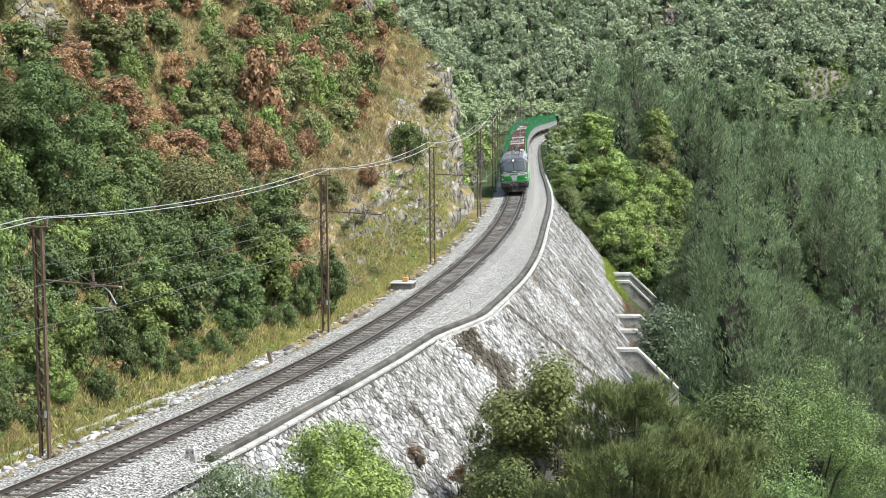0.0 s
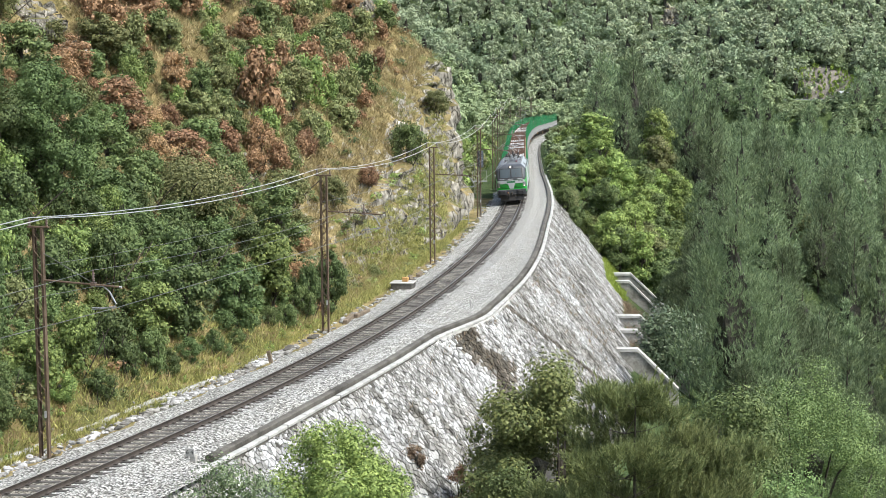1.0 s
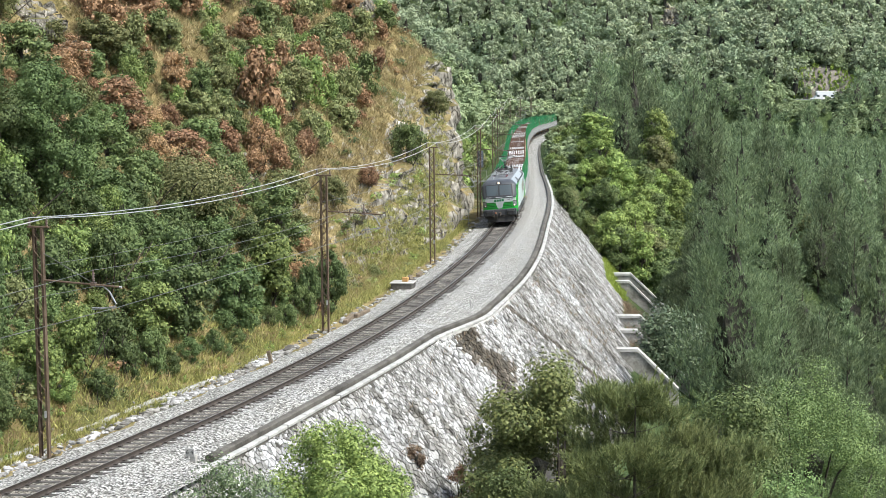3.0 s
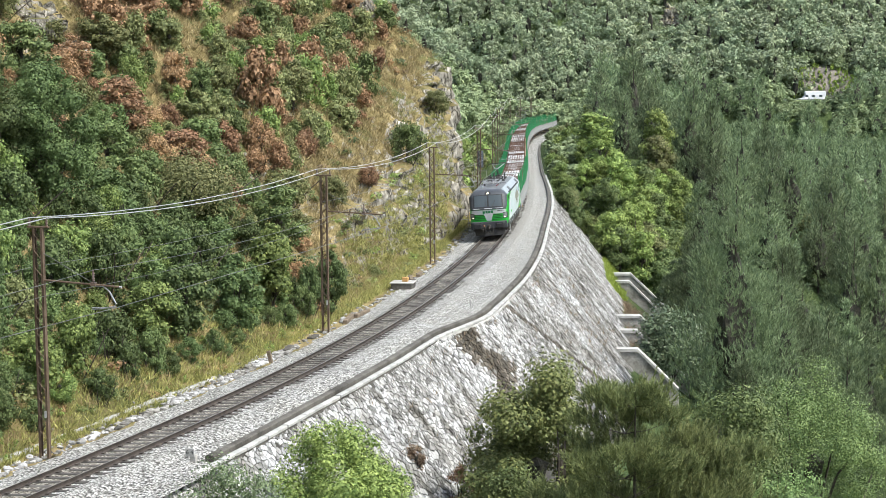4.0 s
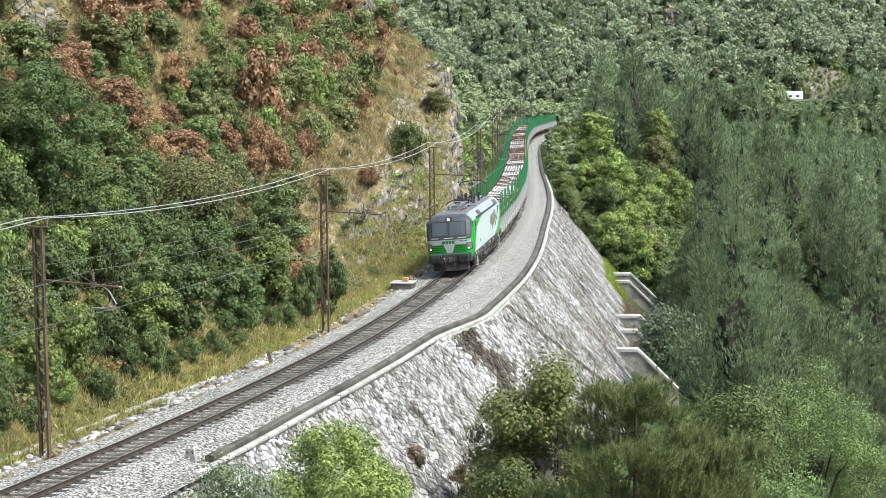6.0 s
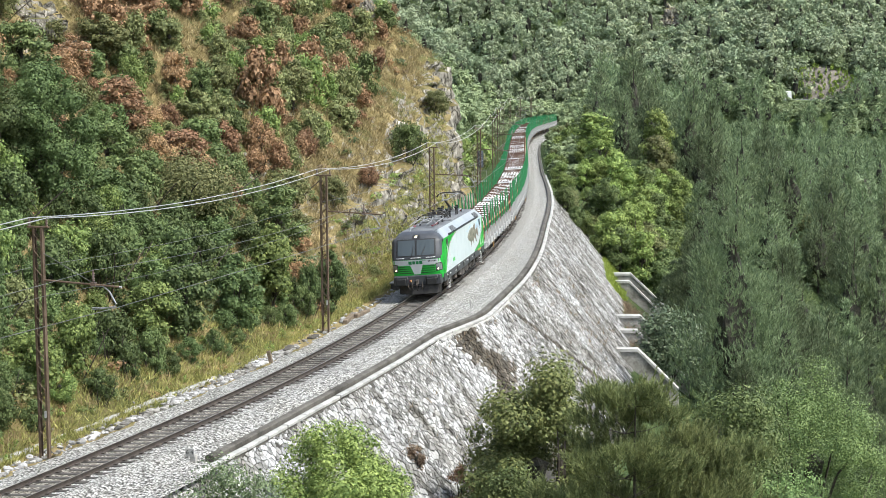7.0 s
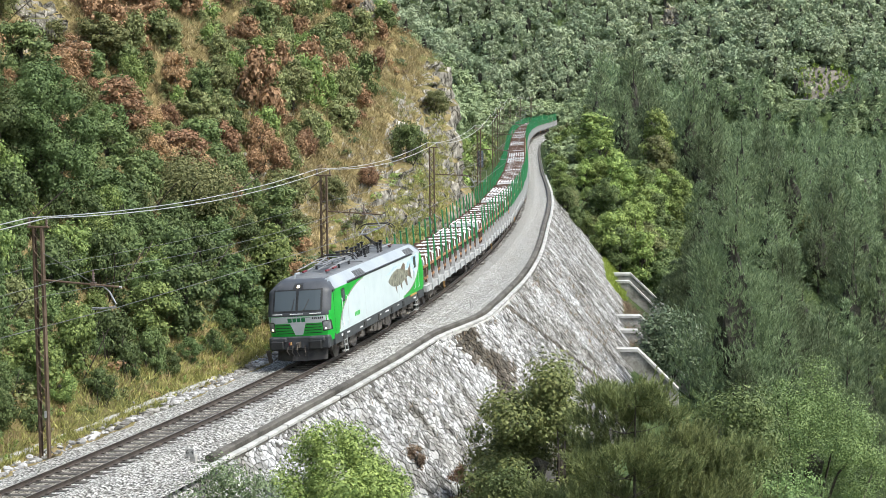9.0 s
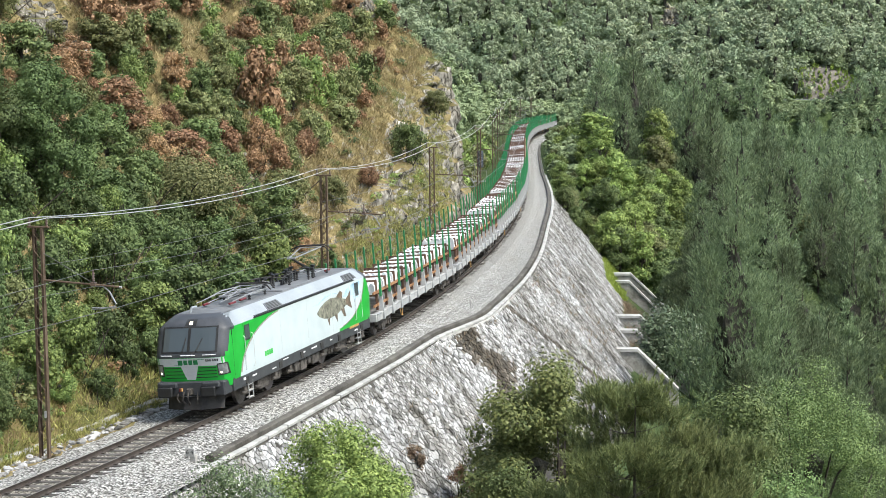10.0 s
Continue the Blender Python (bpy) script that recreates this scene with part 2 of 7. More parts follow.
def spline_bends(k, v):
    n, h = len(k), np.diff(k)
    a, b = np.eye(n), np.zeros(n)
    for i in range(1, n - 1):
        a[i, i - 1], a[i, i], a[i, i + 1] = h[i - 1], 2 * (h[i - 1] + h[i]), h[i]
        b[i] = 6 * ((v[i + 1] - v[i]) / h[i] - (v[i] - v[i - 1]) / h[i - 1])
    return np.linalg.solve(a, b)


KM = spline_bends(KY, KX)


def xc(y):
    """The x of the track's centre at y."""
    y = np.asarray(y, float)
    yc = np.clip(y, KY[0], KY[-1])
    i = np.clip(np.searchsorted(KY, yc) - 1, 0, len(KY) - 2)
    h, t0, t1 = KY[i + 1] - KY[i], KY[i + 1] - yc, yc - KY[i]
    return (KM[i] * t0 ** 3 + KM[i + 1] * t1 ** 3) / 6 / h + (KX[i] / h - KM[i] * h / 6) * t0 + (KX[i + 1] / h - KM[i + 1] * h / 6) * t1


TY = np.linspace(-60, 800, 8601)
TX = xc(TY)
TS = np.concatenate([[0], np.cumsum(np.hypot(np.diff(TX), np.diff(TY)))])
TS -= np.interp(40, TY, TS)
ES = np.linspace(TS[0], TS[-1], 8001)
ETAB = np.stack([np.interp(ES, TS, TX), np.interp(ES, TS, TY), np.interp(ES, TS, np.gradient(TX, TY))], -1)
CANT = radians(3.94)


def grade(y):
    """The line falls gently beyond the far bend."""
    return -1.5 * ease(305, 430, y)


def along(s):
    """Centre of the track, direction away and to the side, at arc length s from y = 40."""
    q = (s - TS[0]) / (TS[-1] - TS[0]) * (len(ES) - 1)
    i = min(max(int(q), 0), len(ES) - 2)
    f = q - i
    x, y, dx = ETAB[i] * (1 - f) + ETAB[i + 1] * f
    b = Vector((dx, 1, 0)).normalized()
    return Vector((x, y, float(np.interp(y, GRADE_Y, GRADE_Z)))), b, Vector((b.y, -b.x, 0))


def arc(y):
    return float(np.interp(y, TY, TS))


def ease(a, b, x):
    t = np.clip((np.asarray(x, float) - a) / (b - a), 0, 1)
    return t * t * (3 - 2 * t)


GRADE_Y = np.linspace(280, 460, 181)
GRADE_Z = grade(GRADE_Y)


def kerb_at(y):
    """Distance of the kerb from the track's centre."""
    y = np.asarray(y, float)
    return 3.3 + 0.3 * (1 - ease(56, 70, y)) + 1.17 * ease(84, 93, y) * (1 - ease(105, 150, y)) + 0.25 * ease(105, 150, y) - 0.5 * ease(170, 225, y) + 0.8 * ease(300, 345, y)


def wob(x, y, f, seed=0.0):
    return (np.sin(x * f + 1.7 * np.sin(y * f * 0.73 + seed)) + np.sin(y * f * 1.31 + 2.1 * np.sin(x * f * 0.57 + seed * 2.0) + seed) + 0.6 * np.sin((x + y) * f * 2.3 + seed)) / 2.6


KTAB = kerb_at(ETAB[:, 1])


def kerb_by_arc(s):
    q = (s - TS[0]) / (TS[-1] - TS[0]) * (len(ES) - 1)
    i = min(max(int(q), 0), len(ES) - 2)
    return float(KTAB[i] + (KTAB[i + 1] - KTAB[i]) * (q - i))


EMB = math.tan(radians(52))


def height(x, y):
    """Height of the natural ground."""
    x, y = np.asarray(x, float), np.asarray(y, float)
    d = x - xc(y)
    # the hill above the line: a rocky spur, then set back
    a = -3.3 - d
    spur = ease(98, 116, y) * (1 - ease(164, 174, y))
    back = ease(166, 178, y)
    verge = 1.4 * ease(88, 100, y) * (1 - ease(122, 140, y))
    u = np.maximum(a - 0.5 - 6.0 * back - verge, 0)
    lip = 3.0 + 1.2 * ease(104, 118, y) + 2.4 * ease(118, 138, y) + 6.9 * ease(142, 161, y)
    pitch = 2.9 + 2.2 * ease(136, 158, y)
    over = np.maximum(u - lip / pitch, 0)
    cliff = np.minimum(u * pitch, lip) + 0.75 * over + 0.3 * np.minimum(over, 7) * (1 - ease(142, 161, y))
    bank = 0.85 * u
    far = 0.62 * u
    hill = bank * (1 - spur) * (1 - back) + cliff * spur + far * back * (1 - spur)
    hill = hill + 0.12 * np.minimum(np.maximum(a - 0.5, 0), 1.9) * (verge / 1.4)
    hill = np.where(hill > 60, 60 + (hill - 60) * 0.4, hill) + np.minimum(hill, 1.5) * 0.5 * wob(x, y, 0.33) + np.minimum(hill, 5) * 0.12 * wob(x, y, 0.9, 2.0)
    # the slope below the line
    k = kerb_at(y) + 0.4
    c = np.maximum(d - k, 0)
    tall = 1 - ease(170, 222, y)
    s1 = -0.25 - np.minimum(c, 6.2) * EMB - np.maximum(c - 6.2, 0) * 0.85
    s2 = 0.3 * np.minimum(c, 5) - 0.55 * np.maximum(c - 12, 0)
    floor = -25 + 14 * ease(180, 420, y) + 16 * ease(415, 440, y) - 0.02 * c
    down = s1 * tall + s2 * (1 - tall)
    down = np.logaddexp(down / 2.0, floor / 2.0) * 2.0
    down = np.where(c > 6, down + 0.5 * wob(x, y, 0.21, 1.0) * np.minimum((c - 6) / 4, 1), down)
    z = np.where(d < 0, hill - 0.35, np.where(c > 0, down, -0.35))
    z = z + grade(y) * (1 - ease(428, 446, y))
    # the far side of the valley, with the ledge of a road
    r = np.maximum(y - 456, 0)
    ridge = np.minimum(r * 1.6, 5 + 2.0 * wob(x, y, 0.05) + 3.0 * np.exp(-((x - 102) / 9) ** 2)) + 0.5 * np.maximum(r - 4, 0) + 3.0 * np.minimum(r / 40, 1) * wob(x, y, 0.03, 4.0)
    ridge = np.where(ridge > 70, 70 + (ridge - 70) * 0.3, ridge)
    z = np.where(r > 0, np.maximum(z, ridge + 5.0 * ease(20, 60, d) ), z)
    return z


# ---- ground ----
def steps(*spans):
    out = [spans[0][0]]
    for a, b, s in spans:
        n = max(1, round((b - a) / s))
        out += [a + (b - a) * (i + 1) / n for i in range(n)]
    return np.array(out)


GY = steps((-400, -60, 40), (-60, 40, 5), (40, 100, 1.0), (100, 178, 0.45), (178, 250, 1.5), (250, 440, 4), (440, 470, 1.0), (470, 700, 6), (700, 3000, 120))
GD = steps((-2500, -300, 200), (-300, -60, 12), (-60, -24, 1.0), (-24, -14, 0.5), (-14, -8.0, 0.25), (-8.0, -3.4, 0.13), (-3.4, -3.0, 0.2), (-3.0, 3.0, 1.0), (3.0, 14, 0.5), (14, 50, 1.5), (50, 140, 5), (140, 300, 16), (300, 2500, 200))


def build_ground():
    yy, dd = np.meshgrid(GY, GD, indexing="ij")
    xx = xc(yy) + dd
    zz = height(xx, yy)
    # broken rock: ledges and clefts on the steep face
    steep = ease(100, 116, yy) * (1 - ease(176, 182, yy)) * ease(-3.6, -4.4, dd) * (1 - ease(-6.5, -9.5, dd))
    n1 = np.array([noise.fractal(Vector((x * 0.5, y * 0.5, z * 0.28)), 0.7, 2.1, 5) for x, y, z in zip(xx.ravel(), yy.ravel(), zz.ravel())]).reshape(xx.shape)
    n2 = np.array([noise.cell(Vector((x * 0.9, y * 0.8, z * 0.5))) for x, y, z in zip(xx.ravel(), yy.ravel(), zz.ravel())]).reshape(xx.shape)
    n3 = np.array([noise.cell(Vector((x * 0.45, y * 0.5, z * 0.6 + 7))) for x, y, z in zip(xx.ravel(), yy.ravel(), zz.ravel())]).reshape(xx.shape)
    xx = xx + steep * (0.9 * n1 + 0.35 * (n2 - 0.5) + 0.6 * (n3 - 0.5))
    yy = yy + steep * 0.35 * (n2 - 0.5)
    rough = np.where(dd < -4, np.minimum((-4 - dd) / 4, 1), 0) * np.where(yy < 460, 1, 0)
    zz = zz + rough * 0.3 * n1
    ny, nd = xx.shape
    idx = np.arange(ny * nd).reshape(ny, nd)
    faces = np.stack([idx[:-1, :-1], idx[:-1, 1:], idx[1:, 1:], idx[1:, :-1]], -1).reshape(-1, 4)
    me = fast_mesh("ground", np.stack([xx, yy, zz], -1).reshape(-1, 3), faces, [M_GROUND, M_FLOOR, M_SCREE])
    wood = ((dd[:-1, :-1] > 5) | (yy[:-1, :-1] > 178)).astype(np.int32)
    cut = ((yy[:-1, :-1] > 452) & (yy[:-1, :-1] < 463) & (xx[:-1, :-1] > 93 + 1.2 * (yy[:-1, :-1] - 454) * 0.4) & (xx[:-1, :-1] < 111 + 2 * np.sin(yy[:-1, :-1])))
    wood = np.where(cut, 2, wood)
    me.polygons.foreach_set("material_index", wood.ravel().astype(np.int32))
    tagged(new("ground", me), "dry grassy hillside with grey limestone cliff above the railway", "ground", kind="structure")


build_ground()


def sweep(name, ys, profile, mats, closed=True, kerbed=False, cant=False):
    """A bar swept along the track. profile: (offset, height) pairs, with offsets from the kerb where kerbed."""
    verts, faces = [], []
    n = len(profile)
    for y in ys:
        c, b, r = along(arc(y))
        k = float(kerb_at(y)) if kerbed else 0.0
        for o, z in profile:
            p = c + r * (o + k)
            verts.append((p.x, p.y, c.z + z + (math.sin(CANT) * o if cant else 0.0)))
    m = n if closed else n - 1
    for i in range(len(ys) - 1):
        for j in range(m):
            a, bq = i * n + j, i * n + (j + 1) % n
            faces.append((a, bq, bq + n, a + n))
    if closed:
        faces.append(tuple(range(n))[::-1])
        faces.append(tuple(range((len(ys) - 1) * n, len(ys) * n)))
    return mesh_of(name, verts, faces, mats)


TRACK_Y = steps((-60, 40, 4), (40, 200, 1.0), (200, 430, 2.0), (430, 620, 6))


def build_ballast():
    rng = np.random.RandomState(3)
    offs = np.array([-3.4, -2.9, -2.5, -1.9, -1.5, -1.1, -0.7, 0.0, 0.7, 1.1, 1.5, 2.0, 2.5, 3.0, 3.4, 10.0])
    verts = []
    for y in TRACK_Y:
        c, b, r = along(arc(y))
        k = float(kerb_at(y)) + (-0.1 if y > 58.2 else 0.75)
        for o in offs:
            oo = min(o, k)
            z = (-0.185 if abs(oo) < 1.2 else -0.16) + math.sin(CANT) * max(-2.0, min(oo, 2.4)) if abs(oo) < 2.6 else -0.26
            if oo < -1.7:
                z = -0.27 - 0.12 * (-1.7 - oo)
            if oo > 2.3:
                z = -0.13 - 0.03 * (oo - 2.3)
            p = c + r * oo
            verts.append((p.x, p.y, c.z + z + rng.uniform(-0.025, 0.025)))
    n = len(offs)
    faces = [(i * n + j, i * n + j + 1, (i + 1) * n + j + 1, (i + 1) * n + j) for i in range(len(TRACK_Y) - 1) for j in range(n - 1)]
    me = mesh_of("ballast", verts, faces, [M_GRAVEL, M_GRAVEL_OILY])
    mid = np.abs((offs[:-1] + offs[1:]) / 2) < 0.72
    me.polygons.foreach_set("material_index", np.tile(mid.astype(np.int32), len(me.polygons) // len(mid)))
    tagged(new("ballast", me), "pale grey limestone ballast bed under the track", "ballast", kind="structure")


build_ballast()

RAIL_PROFILE = [(-0.07, -0.17), (0.07, -0.17), (0.07, -0.155), (0.012, -0.13), (0.012, -0.045), (0.035, -0.03), (0.035, -0.004), (0.026, 0.0), (-0.026, 0.0), (-0.035, -0.004), (-0.035, -0.03), (-0.012, -0.045), (-0.012, -0.13), (-0.07, -0.155)]


def build_rails():
    for o in (-0.75, 0.75):
        me = sweep("rail", TRACK_Y, [(o + a, b) for a, b in RAIL_PROFILE], [M_RAIL, M_RAILTOP], cant=True)
        top = np.zeros(len(me.polygons), np.int32)
        n = len(RAIL_PROFILE)
        for i in range(len(TRACK_Y) - 1):
            top[i * n + 7] = 1
        me.polygons.foreach_set("material_index", top)
        tagged(new("rail", me), "rusty steel rail with worn running surface", "rail", group="rails of the track")


build_rails()


def build_kerb():
    ys = steps((58.3, 200, 1.0), (200, 300, 2.0))
    me = sweep("kerb", ys, [(-0.16, -0.9), (-0.16, 0.02), (-0.10, 0.06), (0.10, 0.06), (0.16, 0.02), (0.16, -0.9)], [M_KERB], kerbed=True)
    tagged(new("kerb", me), "dark stained concrete upstand along the ballast edge", "kerb", kind="structure")


build_kerb()


def build_slope():
    """The steep pitched face under the kerb."""
    ys = steps((44, 215, 1.5))
    cs = [0.0, 1.5, 3.0, 4.5, 6.3, 9.0]
    verts = []
    for y in ys:
        c, b, r = along(arc(y))
        k = float(kerb_at(y)) + 0.42
        for q in cs:
            p = c + r * (k + q)
            t = 1 - float(ease(170, 222, y))
            verts.append((p.x, p.y, (-0.3 - q * EMB) * t - (1 - t) * (0.3 + 0.1 * q) + 0.02))
    n = len(cs)
    faces = [(i * n + j, i * n + j + 1, (i + 1) * n + j + 1, (i + 1) * n + j) for i in range(len(ys) - 1) for j in range(n - 1)]
    return tagged(new("retaining_slope", mesh_of("retaining_slope", verts, faces, [M_MORTAR])), "steep pitched slope of pale rough limestone blocks", "retaining wall", kind="structure")


SLOPE = build_slope()


# ---- the train ----
M_WHITE = surface("wagon_grey", (0.28, 0.285, 0.285), (0.42, 0.42, 0.41), 1.5, 20, 0.6)
M_GREEN = surface("stake_green", (0.025, 0.15, 0.055), (0.05, 0.26, 0.10), 2, 20, 0.5)
M_BROWN = surface("brown_frame", (0.085, 0.05, 0.037), (0.17, 0.10, 0.072), 2, 20, 0.8)
M_BLACK = surface("black_gear", (0.02, 0.02, 0.02), (0.06, 0.055, 0.05), 3, 30, 0.6, metal=0.2)
M_SILL = surface("dark_sill_paint", (0.035, 0.037, 0.04), (0.06, 0.062, 0.066), 2, 30, 0.5, relief=0.0)
M_DARK = surface("dark_grey_paint", (0.045, 0.048, 0.053), (0.07, 0.073, 0.08), 2, 30, 0.45, relief=0.0)
M_SHEET = surface("white_sheet", (0.54, 0.55, 0.55), (0.74, 0.75, 0.75), 1.3, 15, 0.55)

M_SILVER = surface("light_grey_paint", (0.42, 0.44, 0.45), (0.54, 0.56, 0.57), 1.2, 25, 0.4, relief=0.0, spec=0.5)
M_ROOF = surface("pale_roof_paint", (0.26, 0.285, 0.30), (0.335, 0.36, 0.375), 0.8, 15, 0.42, relief=0.03, spec=0.4)
M_ROOFDARK = surface("dusty_roof", (0.11, 0.115, 0.12), (0.19, 0.195, 0.2), 1.0, 15, 0.6, relief=0.1)
M_GREENPAINT = surface("bright_green_paint", (0.018, 0.36, 0.03), (0.028, 0.46, 0.045), 1.0, 25, 0.35, relief=0.0, spec=0.5)
M_DARKGREEN = surface("logo_green", (0.015, 0.14, 0.05), (0.02, 0.18, 0.06), 2, 30, 0.4, relief=0.0)
M_PLASTIC = surface("black_rubber", (0.012, 0.012, 0.012), (0.03, 0.03, 0.03), 3, 40, 0.5, relief=0.05)
M_GEAR = surface("dusty_running_gear", (0.024, 0.021, 0.018), (0.13, 0.115, 0.10), 2.5, 30, 0.8, metal=0.1)
M_TYRE = surface("wheel_steel", (0.07, 0.06, 0.055), (0.2, 0.18, 0.17), 3, 30, 0.5, metal=0.5)
M_MAROON = surface("maroon_insulator", (0.12, 0.015, 0.02), (0.18, 0.03, 0.035), 3, 30, 0.4, relief=0.0)
M_TEXT = surface("white_lettering", (0.7, 0.7, 0.7), (0.8, 0.8, 0.8), 3, 30, 0.5, relief=0.0)
M_FISH = surface("printed_fish", (0.045, 0.044, 0.034), (0.34, 0.33, 0.26), 4.0, 9.0, 0.4, relief=0.0)
M_FIN = surface("printed_fin", (0.06, 0.05, 0.042), (0.24, 0.17, 0.12), 5.0, 22.0, 0.4, relief=0.0)
M_WAVE = surface("printed_water", (0.25, 0.42, 0.55), (0.62, 0.72, 0.78), 2.0, 9.0, 0.4, relief=0.0)
M_ARC = surface("brown_line", (0.2, 0.16, 0.14), (0.3, 0.26, 0.23), 3, 20, 0.4, relief=0.0)
M_GLASS, _nt, _b = begin("cab_glass", 0.16, 0.1, 0.35)
_b.inputs["Base Color"].default_value = (0.068, 0.082, 0.088, 1)
M_LAMP, _nt, _b = begin("lit_headlight", 0.2, 0.0, 0.5)
_b.inputs["Base Color"].default_value = (0.8, 0.75, 0.65, 1)
_b.inputs["Emission Color"].default_value = (1.0, 0.82, 0.5, 1)
_b.inputs["Emission Strength"].default_value = 2.2
M_REFLECTOR = surface("lamp_housing", (0.16, 0.165, 0.17), (0.3, 0.31, 0.32), 6, 40, 0.25, metal=0.3, relief=0.0, spec=0.6)

M_WAGDECK = surface("wagon_deck", (0.16, 0.15, 0.14), (0.32, 0.31, 0.3), 1.5, 20, 0.8)
M_TIMBER = surface("orange_beam", (0.22, 0.11, 0.05), (0.36, 0.2, 0.1), 3, 25, 0.8)
M_OCHRE = surface("ochre_paint", (0.35, 0.2, 0.07), (0.45, 0.27, 0.1), 4, 40, 0.7)
M_TIN = surface("pale_grey_paint", (0.26, 0.26, 0.25), (0.4, 0.4, 0.385), 3, 30, 0.6)

LOCO_LEN = 18.98


def loco_outline(z):
    """Half width and front set-back of the body at height z."""
    w = float(np.interp(z, [1.1, 1.42, 3.3, 3.36, 3.72, 3.8], [1.44, 1.49, 1.49, 1.45, 1.12, 1.0]))
    f = float(np.interp(z, [1.1, 1.42, 2.28, 2.45, 3.42, 3.62, 3.74, 3.8], [0.62, 0.60, 0.44, 0.46, 0.88, 1.10, 1.42, 1.8]))
    return w, f


NOSE_U, NOSE_Y = [0, 0.3, 0.55, 0.72, 0.86, 0.94, 0.98, 1.0], [0, 0.006, 0.03, 0.07, 0.14, 0.26, 0.42, 0.75]


def nose_y(x, z):
    w, f = loco_outline(z)
    return f + float(np.interp(abs(x) / w, NOSE_U, NOSE_Y))


def nose_patch(quad, off=0.006, deep=0.03, nx=10, nz=4):
    """A plate that follows the nose; quad: four (x, z) corners, lower left first, anticlockwise."""
    bm = bmesh.new()
    (ax, az), (bx, bz), (cx, cz), (dx, dz) = quad
    rows = []
    for layer in (off, -deep):
        grid = []
        for j in range(nz + 1):
            v = j / nz
            grid.append([])
            for i in range(nx + 1):
                u = i / nx
                x = (ax * (1 - u) + bx * u) * (1 - v) + (dx * (1 - u) + cx * u) * v
                z = (az * (1 - u) + bz * u) * (1 - v) + (dz * (1 - u) + cz * u) * v
                grid[-1].append(bm.verts.new((x, nose_y(x, z) - layer, z)))
        rows.append(grid)
    for j in range(nz):
        for i in range(nx):
            g = rows[0]
            bm.faces.new((g[j][i], g[j][i + 1], g[j + 1][i + 1], g[j + 1][i]))
    top, bot = rows
    rim = [(0, i) for i in range(nx + 1)] + [(j, nx) for j in range(1, nz + 1)] + [(nz, i) for i in range(nx - 1, -1, -1)] + [(j, 0) for j in range(nz - 1, 0, -1)]
    for k in range(len(rim)):
        (j0, i0), (j1, i1) = rim[k], rim[(k + 1) % len(rim)]
        bm.faces.new((bot[j0][i0], bot[j1][i1], top[j1][i1], top[j0][i0]))
    return bm


def side_plate(pts, sign=1, off=0.004, deep=0.02):
    """A thin plate on the flank; pts: (y, z) outline."""
    bm = bmesh.new()
    x0, x1 = sign * (1.49 + off), sign * (1.49 - deep)
    a = [bm.verts.new((x0, y, z)) for y, z in pts]
    b = [bm.verts.new((x1, y, z)) for y, z in pts]
    bm.faces.new(a)
    for i in range(len(pts)):
        j = (i + 1) % len(pts)
        bm.faces.new((a[j], a[i], b[i], b[j]))
    bmesh.ops.recalc_face_normals(bm, faces=bm.faces)
    return bm


def livery():
    """White flanks between two green ends, bounded by elliptic arcs."""
    m, nt, b = begin("livery", 0.35, 0.0, 0.5)
    tc = nt.nodes.new("ShaderNodeTexCoord")
    sp = nt.nodes.new("ShaderNodeSeparateXYZ")
    nt.links.new(tc.outputs["Object"], sp.inputs[0])
    y, z = sp.outputs[1], sp.outputs[2]

    def inside(yc, ay, zc, az, flip):
        e = calc(nt, "DIVIDE", calc(nt, "SUBTRACT", y, yc), ay)
        e = calc(nt, "MINIMUM", e, 0.0) if flip else calc(nt, "MAXIMUM", e, 0.0)
        h = calc(nt, "DIVIDE", calc(nt, "SUBTRACT", z, zc), az)
        q = calc(nt, "ADD", calc(nt, "MULTIPLY", e, e), calc(nt, "MULTIPLY", h, h))
        return calc(nt, "MAXIMUM", calc(nt, "LESS_THAN", q, 1.0), calc(nt, "LESS_THAN", calc(nt, "ABSOLUTE", e), 0.0001))

    white = calc(nt, "MULTIPLY", inside(7.0, 5.15, 1.2, 2.1, True), inside(13.5, 3.85, 3.3, 1.87, False))
    grime = tex(nt, "ShaderNodeTexNoise", 1.2, detail=5)
    low = calc(nt, "MULTIPLY", grime.outputs["Fac"], 1.0)
    wcol = ramp(nt, low, [(0.3, (0.46, 0.525, 0.54)), (0.6, (0.52, 0.58, 0.59))])
    gcol = ramp(nt, low, [(0.3, (0.016, 0.29, 0.03)), (0.6, (0.024, 0.37, 0.042))])
    nt.links.new(mixc(nt, white, gcol, wcol), b.inputs["Base Color"])
    return m


M_LIVERY = livery()


